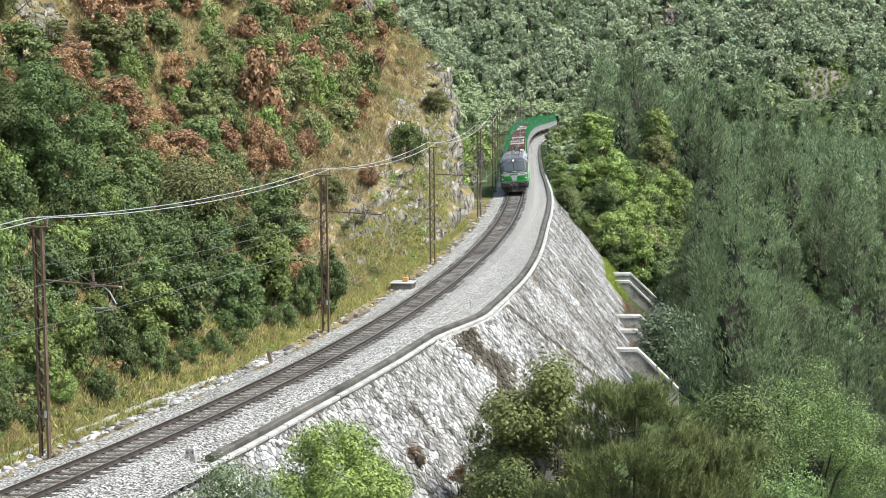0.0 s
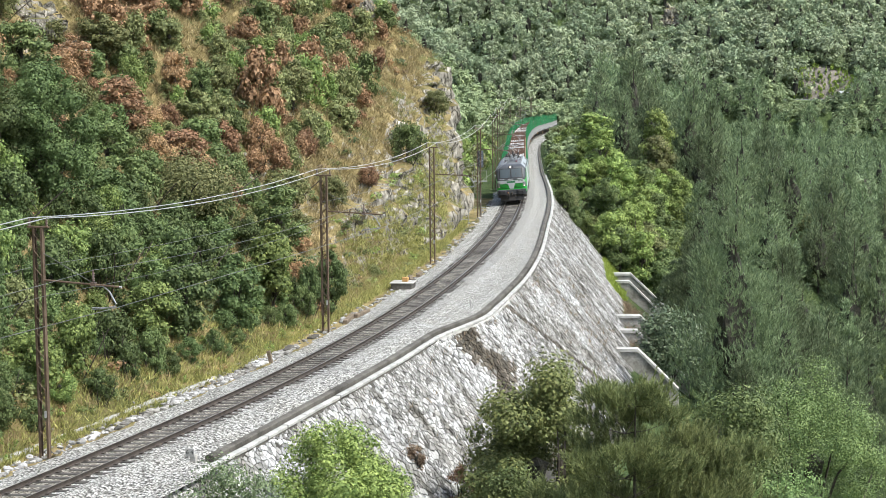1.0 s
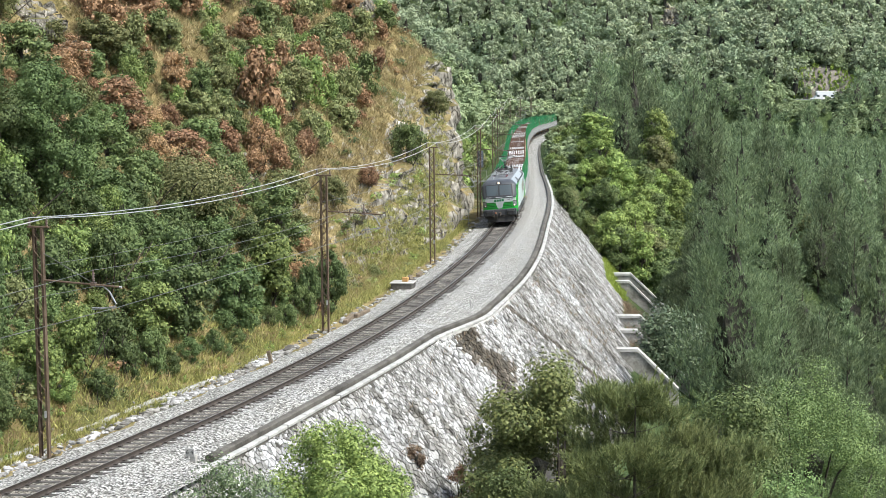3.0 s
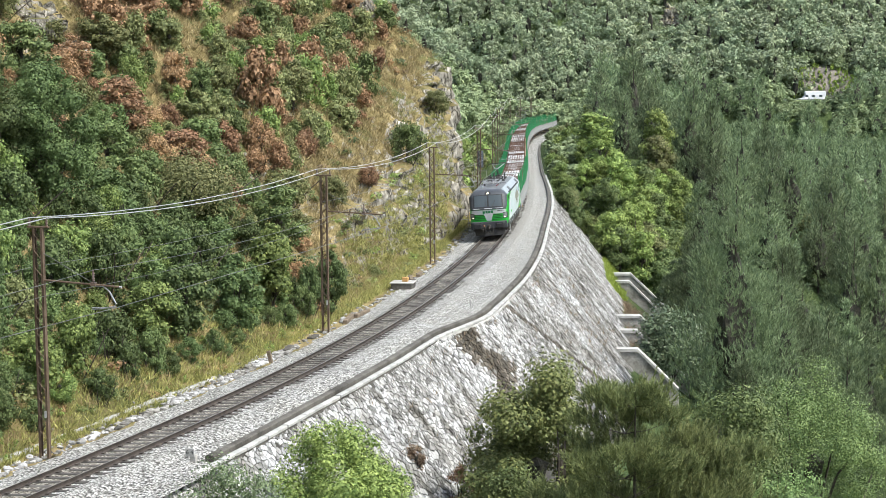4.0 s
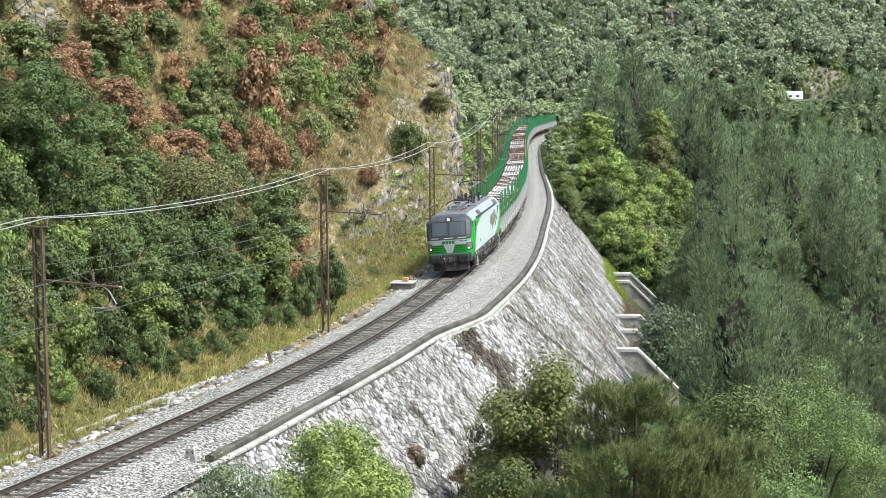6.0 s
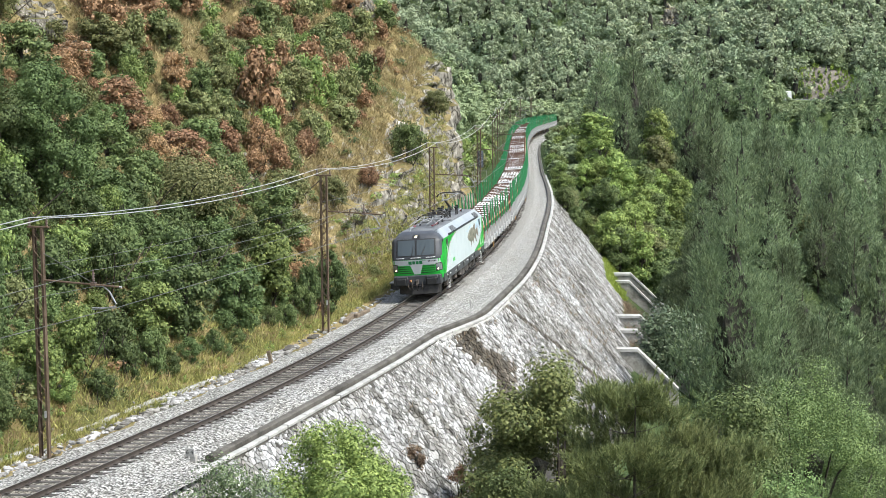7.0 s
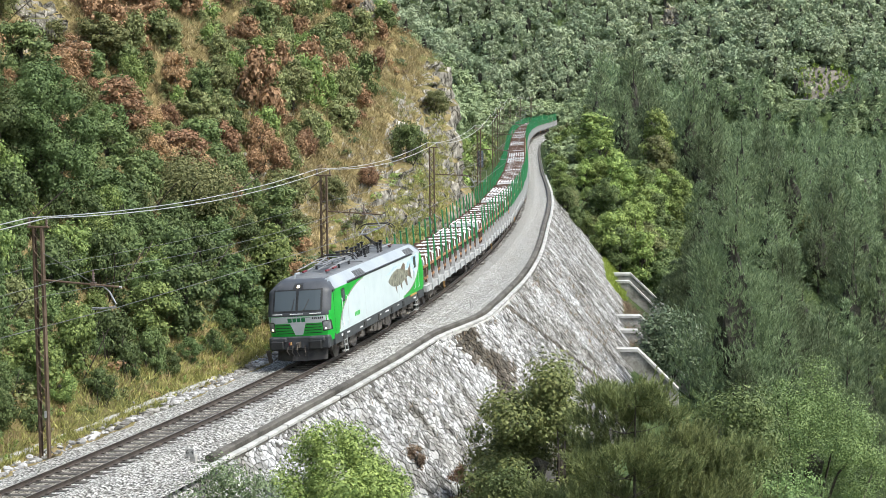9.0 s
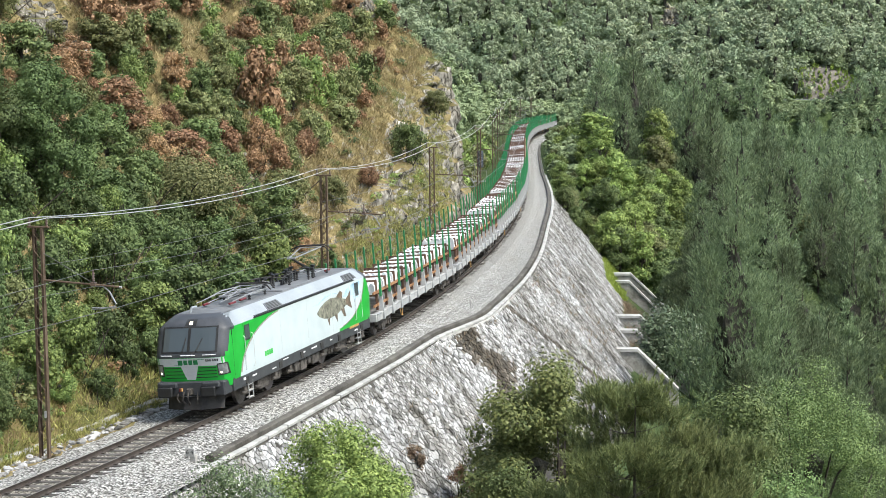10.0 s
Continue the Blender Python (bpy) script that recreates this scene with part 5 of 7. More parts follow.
def build_car():
    """A white camper van, its nose towards -x."""
    c = tagged(empty("camper_van"), "long white camper van on the valley road", "van")
    prof = [(0, 0.4), (0.02, 0.95), (0.9, 1.15), (1.5, 1.95), (1.3, 2.5), (1.7, 2.85), (6.75, 2.85), (6.8, 0.4)]
    bm = bmesh.new()
    a = [bm.verts.new((x, -1.05, z)) for x, z in prof]
    b = [bm.verts.new((x, 1.05, z)) for x, z in prof]
    bm.faces.new(a)
    bm.faces.new(b[::-1])
    for i in range(8):
        j = (i + 1) % 8
        bm.faces.new((a[j], a[i], b[i], b[j]))
    bmesh.ops.recalc_face_normals(bm, faces=bm.faces)
    bmesh.ops.bevel(bm, geom=list(bm.edges), offset=0.06, segments=1, affect="EDGES")
    part("body", bm, M_CARPAINT, c)
    for x0, x1 in ((1.35, 2.1), (3.0, 3.9), (5.0, 5.8)):
        part("side_window", box((x0, -1.07, 1.35), (x1, 1.07, 1.85), 0.03), M_GLASS, c)
    for x in (1.1, 5.0):
        for y in (-0.95, 0.95):
            bm = bmesh.new()
            add_tube(bm, (x, y - 0.12, 0.35), (x, y + 0.12, 0.35), 0.35, n=14)
            part("wheel", bm, M_BLACK, c)
    return c


CAR = build_car()


# ---- trees and bushes ----
M_BARK = surface("bark", (0.03, 0.025, 0.02), (0.09, 0.075, 0.06), 4, 30, 0.95, relief=0.6, dist=0.02)
# dark colour of crown cores, painted shade between the leaf clumps
M_TWIG_SHADE = surface("twig_shade", (0.022, 0.022, 0.016), (0.065, 0.06, 0.045), 2, 9, 0.95, relief=0.8, dist=0.1)
M_LEAF = foliage("leaf_green", (0.05, 0.082, 0.026), (0.205, 0.265, 0.09), tint=0.22)
M_LEAF_DEEP = foliage("leaf_deep_green", (0.036, 0.062, 0.02), (0.145, 0.195, 0.066), tint=0.2)
M_LEAF_LIGHT = foliage("leaf_light_green", (0.065, 0.105, 0.026), (0.26, 0.325, 0.09), tint=0.2)
M_LEAF_BRIGHT = foliage("leaf_bright_green", (0.08, 0.135, 0.03), (0.35, 0.435, 0.115), tint=0.2)
M_LEAF_OLIVE = foliage("leaf_olive", (0.07, 0.085, 0.03), (0.27, 0.28, 0.11), tint=0.2)
M_LEAF_RUST = foliage("leaf_rust", (0.14, 0.088, 0.042), (0.48, 0.295, 0.155), tint=0.25)
M_LEAF_GREY = foliage("leaf_grey_green", (0.055, 0.085, 0.04), (0.21, 0.26, 0.13))
M_LEAF_FEATHER = foliage("leaf_feathery", (0.072, 0.12, 0.04), (0.265, 0.355, 0.12))
M_LEAF_DRY = foliage("leaf_withered", (0.12, 0.08, 0.05), (0.30, 0.22, 0.14))
M_PINE_NEAR = foliage("pine_needles", (0.06, 0.09, 0.032), (0.29, 0.33, 0.125), through_light=0.3)
M_LEAF_YELLOW = foliage("leaf_turning_yellow", (0.06, 0.088, 0.026), (0.235, 0.265, 0.085), tint=0.1)
M_LEAF_GLOSSY = foliage("leaf_glossy_grey_green", (0.05, 0.085, 0.04), (0.22, 0.28, 0.16), rough=0.35)
M_VERGE = foliage("verge_blades", (0.125, 0.13, 0.035), (0.43, 0.40, 0.135))
M_NEEDLE = foliage("needles", (0.066, 0.098, 0.05), (0.245, 0.305, 0.15), tint=0.32, through_light=0.25)
# aerial haze is put into these four leaf colours: lifted and greyed
M_FAR = foliage("hazed_far_leaf", (0.18, 0.235, 0.135), (0.375, 0.45, 0.25), patch=0.13, own=0.25, sat=0.88)
M_FAR_DEEP = foliage("hazed_deep_leaf", (0.138, 0.185, 0.105), (0.295, 0.365, 0.195), patch=0.13, own=0.3, sat=0.88)
M_FAR_PALE = foliage("hazed_pale_leaf", (0.19, 0.25, 0.14), (0.41, 0.49, 0.27), patch=0.13, own=0.3, sat=0.88)
M_FAR_GREEN = foliage("hazed_distant_leaf", (0.13, 0.19, 0.085), (0.37, 0.46, 0.21), patch=0.2, own=0.3, sat=0.88)
M_MOSS = foliage("fresh_grass", (0.16, 0.22, 0.03), (0.38, 0.48, 0.08))
M_DRY = foliage("dry_grass", (0.15, 0.12, 0.048), (0.45, 0.36, 0.175))


def leaves(rng, centres, radii, count, size, shell=0.55, out=0.8, rag=0.55):
    """Small leaf faces scattered through lumpy clusters."""
    w = radii ** 2
    pick = rng.choice(len(centres), count, p=w / w.sum())
    d = rng.normal(size=(count, 3))
    d /= np.linalg.norm(d, axis=1)[:, None]
    rad = radii[pick] * (shell + (1 - shell) * rng.rand(count)) * (0.85 + 0.3 * rng.rand(count))
    p = centres[pick] + d * rad[:, None] * np.array([1, 1, 0.8])
    n = d * out + rng.normal(size=(count, 3)) * rag + np.array([0, 0, 0.35])
    n /= np.linalg.norm(n, axis=1)[:, None]
    a = np.cross(n, rng.normal(size=(count, 3)))
    a /= np.linalg.norm(a, axis=1)[:, None]
    b = np.cross(n, a)
    s = (size * (0.6 + 0.8 * rng.rand(count)))[:, None]
    a, b = a * s, b * s
    v = np.stack([p - a * 0.6 - b * 0.5, p + a * 0.6 - b * 0.4, p + b * 0.75], 1)
    return v.reshape(-1, 3), np.arange(count * 3).reshape(count, 3)


def limb_mesh(bm, rng, a, b, r0, r1, bend=0.12, n=5, seg=4):
    a, b = Vector(a), Vector(b)
    pts, rs = [], []
    off = Vector(rng.normal(size=3)) * (b - a).length * bend
    for i in range(seg + 1):
        t = i / seg
        pts.append(a.lerp(b, t) + off * math.sin(t * math.pi))
        rs.append(r0 + (r1 - r0) * t)
    add_path(bm, pts, rs, n)


def ball(n):
    """Corners of a small sphere's triangles."""
    bm = bmesh.new()
    bmesh.ops.create_icosphere(bm, subdivisions=n, radius=1.0)
    out = np.array([[v.co[:] for v in f.verts] for f in bm.faces])
    bm.free()
    return out.reshape(-1, 3)


BALLS = {n: ball(n) for n in (1, 2)}


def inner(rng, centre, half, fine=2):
    """A lumpy core inside a crown; its dark colour paints the shade among twigs."""
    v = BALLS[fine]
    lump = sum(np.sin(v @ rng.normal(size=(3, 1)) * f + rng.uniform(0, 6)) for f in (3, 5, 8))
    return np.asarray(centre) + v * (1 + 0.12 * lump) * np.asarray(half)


def crown_of(leaf, shade_core, mat):
    """One mesh of leaves with the shade-dark core inside it."""
    v = np.concatenate([leaf, shade_core])
    me = fast_mesh("crown", v, np.arange(len(v)).reshape(-1, 3), [mat, M_TWIG_SHADE])
    me.polygons.foreach_set("material_index", np.repeat([0, 1], [len(leaf) // 3, len(shade_core) // 3]).astype(np.int32))
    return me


def broadleaf(seed, h, w, count, size, mat, clumps=22, low=0.25, name="tree", stems=1, rag=0.32, spread=(0.14, 0.27), fine=1, core=0.14, open_top=0.8):
    """Trunk with limbs, and a crown of leafy clusters with gaps between them."""
    rng = np.random.RandomState(seed)
    c = []
    while len(c) < clumps:
        p = rng.uniform(-1, 1, 3)
        q = np.linalg.norm(p)
        if 0.45 < q < 1:
            c.append(p)
    c = np.array(c) * np.array([w / 2 * open_top, w / 2 * open_top, h * (1 - low) / 2 * 0.8]) + np.array([0, 0, h * (1 + low) / 2])
    taper = 1 - 0.35 * ((c[:, 2] / h - low) / (1 - low))
    c[:, :2] *= taper[:, None]
    r = rng.uniform(*spread, clumps) * w
    ob = empty(name)
    leaf, _ = leaves(rng, c, r, count, size, rag=rag, out=0.9, shell=0.35)
    shade_core = inner(rng, (0, 0, h * (1 + low) / 2), (w * 0.4 * core, w * 0.4 * core, h * (1 - low) * 0.46 * core), fine)
    put("crown", crown_of(leaf, shade_core, mat), ob)
    bm = bmesh.new()
    r0 = 0.022 * h
    for s in range(stems):
        top = Vector((rng.normal() * 0.08 * w * stems, rng.normal() * 0.08 * w * stems, h * 0.62))
        limb_mesh(bm, rng, (0, 0, -0.6), top, r0 / stems ** 0.5, r0 * 0.35, 0.05, 7)
        for p in c[rng.permutation(clumps)[: 10 // stems + 2]]:
            t = min(0.95, max(0.25, p[2] / h - 0.25))
            limb_mesh(bm, rng, Vector((0, 0, -0.6)).lerp(top, t), p, r0 * 0.32, r0 * 0.08, 0.08, 3, 3)
    part("trunk", bm, M_BARK, ob)
    return ob


def boughs(bm, rng, h, w, low, power, whorl=(0.055, 0.085)):
    """Stem and boughs of a pine; returns the points along the boughs where needles grow."""
    limb_mesh(bm, rng, (0, 0, -0.6), (rng.normal() * 0.15, rng.normal() * 0.15, h * 0.97), 0.009 * h, 0.015, 0.01, 7)
    tips = []
    z = low * h
    while z < h * 0.97:
        t = max((z / h - low) / (1 - low), 0.0)
        reach = w / 2 * (1 - t ** power) * rng.uniform(0.75, 1.1) + 0.25
        for k in range(rng.randint(4, 7)):
            a = rng.uniform(0, 2 * math.pi)
            rr = reach * rng.uniform(0.6, 1.1)
            tip = Vector((math.cos(a) * rr, math.sin(a) * rr, z + rr * rng.uniform(0.05, 0.45)))
            limb_mesh(bm, rng, (0, 0, z), tip, 0.012 + 0.007 * rr, 0.008, 0.06, 3, 2)
            for q in np.linspace(0.25, 1.0, 5):
                tips.append(np.array(Vector((0, 0, z)).lerp(tip, q)) + rng.normal(size=3) * 0.10 * rr)
        z += h * rng.uniform(*whorl)
    tips.append(np.array([0, 0, h]))
    return np.array(tips)


def brushes(rng, base, axis, k, length, wide, spread=0.32):
    """Shoots: each a brush of k narrow needle tufts round its axis."""
    n = len(base)
    out = base * np.array([1, 1, 0])
    out /= np.linalg.norm(out, axis=1)[:, None] + 1e-6
    d = rng.normal(size=(n, k, 3)) * spread + axis[:, None, :]
    d /= np.linalg.norm(d, axis=2)[..., None]
    face = out[:, None, :] * 0.6 + np.array([0, 0, 0.4]) + rng.normal(size=(n, k, 3)) * 0.6
    side = np.cross(d, face)
    side /= np.linalg.norm(side, axis=2)[..., None] + 1e-6
    p0 = base[:, None, :] + axis[:, None, :] * rng.uniform(-0.2, 0.5, (n, k, 1)) * length
    ln = length * rng.uniform(0.7, 1.3, (n, k, 1))
    return np.stack([p0 + side * wide / 2, p0 - side * wide / 2, p0 + d * ln], 2).reshape(-1, 3)


def pine(seed, h, w, shoots, mat, k=4, length=0.55, wide=0.1, low=0.1, power=1.7, name="pine_tree"):
    """Straight stem and a dense domed crown whose lobes carry upright brushes of needles."""
    rng = np.random.RandomState(seed)
    lobes = 13 + int(h)
    t = 1 - rng.rand(lobes) ** 0.75
    a = np.arange(lobes) * 2.4 + rng.uniform(-0.5, 0.5, lobes)
    rad = w / 2 * (1 - t ** power)
    lr = np.clip(rad * rng.uniform(0.42, 0.62, lobes), 0.09 * w, None)
    lc = np.stack([np.cos(a) * (rad - lr * 0.75).clip(0), np.sin(a) * (rad - lr * 0.75).clip(0), h * (low + (1 - low) * t)], 1)
    lc = np.concatenate([lc, [[0, 0, h * 0.93], [0, 0, h * 0.82], [0, 0, h * 0.66], [0, 0, h * 0.5], [0, 0, h * 0.33]]])
    lr = np.concatenate([lr, w * np.array([0.09, 0.15, 0.2, 0.24, 0.26])])
    tall = np.array([1, 1, 1.25])
    pick = rng.choice(len(lc), shoots, p=lr ** 1.6 / (lr ** 1.6).sum())
    d = rng.normal(size=(shoots, 3)) + np.array([0, 0, 0.55])
    d /= np.linalg.norm(d, axis=1)[:, None]
    base = lc[pick] + d * (lr[pick] * rng.uniform(0.75, 1.0, shoots))[:, None] * tall
    axis = d * np.array([0.55, 0.55, 0.2]) + np.array([0, 0, 0.8]) + rng.normal(size=(shoots, 3)) * 0.15
    axis /= np.linalg.norm(axis, axis=1)[:, None]
    v = brushes(rng, base, axis, k, length, wide)
    shade_core = inner(rng, (0, 0, 0), (1, 1, 1), 2)
    t = (shade_core[:, 2:3] + 1.2) / 2.4
    shade_core = shade_core * (w * 0.24 * (1 - 0.8 * t ** 1.2)) * np.array([1, 1, 0]) + np.concatenate([t * 0, t * 0, h * (low + (0.74 - low) * t)], 1)
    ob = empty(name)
    put("crown", crown_of(v, shade_core, mat), ob)
    bm = bmesh.new()
    limb_mesh(bm, rng, (0, 0, -0.6), (rng.normal() * 0.15, rng.normal() * 0.15, h * 0.97), 0.012 * h, 0.02, 0.01, 7)
    for p in lc[:10]:
        limb_mesh(bm, rng, (0, 0, max(p[2] - 0.6, 0.3)), p, 0.05, 0.02, 0.06, 3, 2)
    part("trunk", bm, M_BARK, ob)
    return ob


def black_pine(seed, h, w, shoots, mat, low=0.3, needle=0.19, name="pine_tree"):
    """A pine seen close: upright shoots at the ends of the boughs, each a brush of needles."""
    rng = np.random.RandomState(seed)
    bm = bmesh.new()
    tips = boughs(bm, rng, h, w, low, 1.5, (0.034, 0.052))
    base = tips[rng.randint(0, len(tips) // 5, shoots) * 5 + rng.choice([2, 3, 4, 4], shoots)] + rng.normal(size=(shoots, 3)) * np.array([0.24, 0.24, 0.13])
    axis = rng.normal(size=(shoots, 3)) * 0.35 + np.array([0, 0, 1.0]) + base * np.array([0.16, 0.16, 0])
    axis /= np.linalg.norm(axis, axis=1)[:, None]
    k = 30
    d = rng.normal(size=(shoots, k, 3)) * 0.36 + axis[:, None, :] * 0.9
    d /= np.linalg.norm(d, axis=2)[..., None]
    side = np.cross(d, rng.normal(size=(shoots, k, 3)))
    side /= np.linalg.norm(side, axis=2)[..., None]
    p0 = base[:, None, :] + axis[:, None, :] * rng.uniform(0, 0.42, (shoots, k, 1))
    ln = needle * rng.uniform(0.7, 1.25, (shoots, k, 1))
    v = np.stack([p0 - side * 0.014, p0 + side * 0.014, p0 + d * ln], 2).reshape(-1, 3)
    ob = empty(name)
    put("crown", fast_mesh("crown", v, np.arange(len(v)).reshape(-1, 3), [mat]), ob)
    part("trunk", bm, M_BARK, ob)
    return ob


COLOURS = {"deep": (M_LEAF_DEEP, "deep green"), "green": (M_LEAF, "green"), "light": (M_LEAF_LIGHT, "light green"), "bright": (M_LEAF_BRIGHT, "bright green"), "dry": (M_LEAF_DRY, "withered brown"), "olive": (M_LEAF_OLIVE, "olive green"), "rust": (M_LEAF_RUST, "rust-brown half-dry"), "grey": (M_LEAF_GREY, "grey-green")}
PROTO, USED = {}, set()


def prototypes():
    """A few of each kind of plant; each is set at its own place by its first use."""
    PROTO["oak"] = [broadleaf(10 + i, 8, 6.0, 7000, 0.19, M_LEAF, 46, low=0.06, spread=(0.08, 0.19)) for i in range(4)]
    PROTO["wood"] = [broadleaf(15 + i, 8, 6.0, 3600, 0.27, M_LEAF, 40, low=0.03, spread=(0.09, 0.2)) for i in range(4)]
    PROTO["bush"] = [broadleaf(20 + i, 3.0, 3.6, 5200, 0.105, M_LEAF_OLIVE, 40, spread=(0.07, 0.2), low=0.02, name="bush", stems=3) for i in range(4)]
    PROTO["mid_bush"] = [broadleaf(70 + i, 3.0, 3.6, 2300, 0.145, M_LEAF_OLIVE, 36, spread=(0.08, 0.2), low=0.02, name="bush", stems=3) for i in range(4)]
    PROTO["far_bush"] = [broadleaf(75 + i, 3.0, 3.6, 480, 0.3, M_LEAF_OLIVE, 26, spread=(0.09, 0.22), low=0.02, name="bush", stems=2) for i in range(4)]
    PROTO["far_oak"] = [broadleaf(50 + i, 8, 6.0, 520, 0.62, M_LEAF, 26, low=0.03, rag=0.25, spread=(0.1, 0.22), fine=1) for i in range(4)]
    PROTO["far_pine"] = [pine(55 + i, 12, 5.4, 420, M_NEEDLE, 2, 0.85, 0.2, power=1.7) for i in range(4)]
    PROTO["near_pine"] = [pine(40 + i, 12, 5.6, 3000, M_NEEDLE, 6, 0.36, 0.05, power=1.6) for i in range(4)]
    PROTO["pine"] = [pine(30 + i, 12, 5.6, 1300, M_NEEDLE, 4, 0.5, 0.09, power=1.6) for i in range(4)]


prototypes()


def set_at(kind, i, m, label, category, group="", mat=None):
    """Sets a plant at the pose m: the prototype itself the first time, later a copy of it."""
    src = PROTO[kind][i % len(PROTO[kind])]
    if src.name in USED:
        ob = copy_thing(src, m)
        ob.scale = m.to_scale()
    else:
        USED.add(src.name)
        ob = src
        ob.matrix_basis = m
    for o in ob.children:
        if o.name.startswith("crown"):
            o.material_slots[0].link = "OBJECT"
            o.material_slots[0].material = mat
    return tagged(ob, label, category, group)


def spot(rng, x, y, w, h, sink=0.15):
    z = float(height(x, y)) - sink
    return Matrix.Translation((x, y, z)) @ Matrix.Rotation(rng.uniform(0, 6.28), 4, "Z") @ Matrix.Rotation(rng.uniform(-0.06, 0.06), 4, "X") @ Matrix.Diagonal((w, w, h, 1))


def bush_at(rng, x, y, w, h, colour):
    mat, word = COLOURS[colour]
    if h > 3.4 and h > 0.9 * w:
        return set_at("oak", rng.randint(4), spot(rng, x, y, w / 5.6, h / 8.0), word + " small tree on the dry hillside", "tree", "trees of the hillside", mat)
    return set_at("bush", rng.randint(4), spot(rng, x, y, w / 3.5, h / 2.9), word + " leafy bush on the dry hillside", "bush", "bushes of the hillside", mat)


# x, y, width, height of the plants that stand out on the hillside
RUSTY = [(-17.2, 92.2, 3.8, 4.1), (-16.3, 102.2, 1.9, 2.5), (-16.3, 105.5, 2.4, 4.3), (-15.4, 99.2, 2.6, 1.8), (-13.4, 103.2, 2.9, 3.5), (-11.4, 107.2, 2.6, 3.2),
         (-15.2, 122.8, 1.6, 1.9), (-9.0, 114.5, 1.9, 2.5), (-8.4, 101.5, 1.7, 1.0), (-5.1, 120.0, 2.0, 1.9), (-4.9, 163.2, 3.2, 2.4), (-5.5, 147.8, 1.9, 2.4),
         (-8.8, 132.8, 2.2, 1.8), (-23.0, 92.0, 1.8, 1.7), (-11.6, 105.8, 2.1, 1.7), (-18.0, 86.2, 1.7, 1.4)]
GREENS = [(-20.6, 99.0, 3.3, 3.7), (-14.8, 106.0, 2.4, 3.9), (-12.0, 86.5, 3.7, 2.9), (-2.7, 133.0, 3.5, 3.4), (-11.5, 145.5, 4.3, 2.9),
          (-6.1, 92.8, 2.1, 4.2), (-9.7, 80.5, 3.2, 4.5), (-11.5, 75.5, 3.2, 4.4), (-13.6, 69.5, 2.7, 2.7), (-16.2, 70.2, 3.0, 3.2), (-14.8, 73.8, 2.9, 3.2),
          (-7.2, 90.8, 1.8, 3.1), (-8.8, 148.5, 2.9, 2.4)]
OLIVES = [(-14.0, 111.0, 2.2, 2.6), (-10.3, 118.2, 3.1, 4.2), (-9.8, 106.2, 3.9, 2.9), (-0.4, 150.5, 3.0, 2.2), (-7.0, 110.2, 2.2, 2.2),
          (-8.9, 102.5, 2.7, 2.0), (-16.8, 66.8, 2.0, 2.2), (-22.8, 101.0, 3.0, 2.0), (-14.2, 120.0, 2.4, 2.4), (-14.8, 83.8, 1.7, 1.9), (-4.5, 109.0, 1.4, 1.1)]
BRIGHT = [(-18.4, 102.5, 2.5, 3.1), (-12.5, 118.0, 3.1, 4.0), (-8.8, 87.0, 3.4, 5.4), (-12.5, 72.8, 2.6, 3.6), (-14.3, 65.5, 2.8, 3.0), (-15.3, 62.8, 2.9, 2.6)]


def grown(kind, i):
    """The corners of a prototype's crown, and how many of them are leaves."""
    me = PROTO[kind][i].children[0].data
    co, slot = np.empty(len(me.vertices) * 3, np.float32), np.empty(len(me.polygons), np.int32)
    me.vertices.foreach_get("co", co)
    me.polygons.foreach_get("material_index", slot)
    return co.reshape(-1, 3), slot


def merge(name, label, category, rows, mat):
    """Many far plants as one mass: rows of kind, number, pose."""
    vs, slots = [], []
    for kind, i, m in rows:
        a = np.array(m, np.float32)
        v, slot = grown(kind, i)
        vs.append(v @ a[:3, :3].T + a[:3, 3])
        slots.append(slot)
    v = np.concatenate(vs)
    me = fast_mesh(name, v, np.arange(len(v)).reshape(-1, 3), [mat, M_TWIG_SHADE])
    me.polygons.foreach_set("material_index", np.concatenate(slots))
    tagged(new(name, me), label, category, kind="stuff")


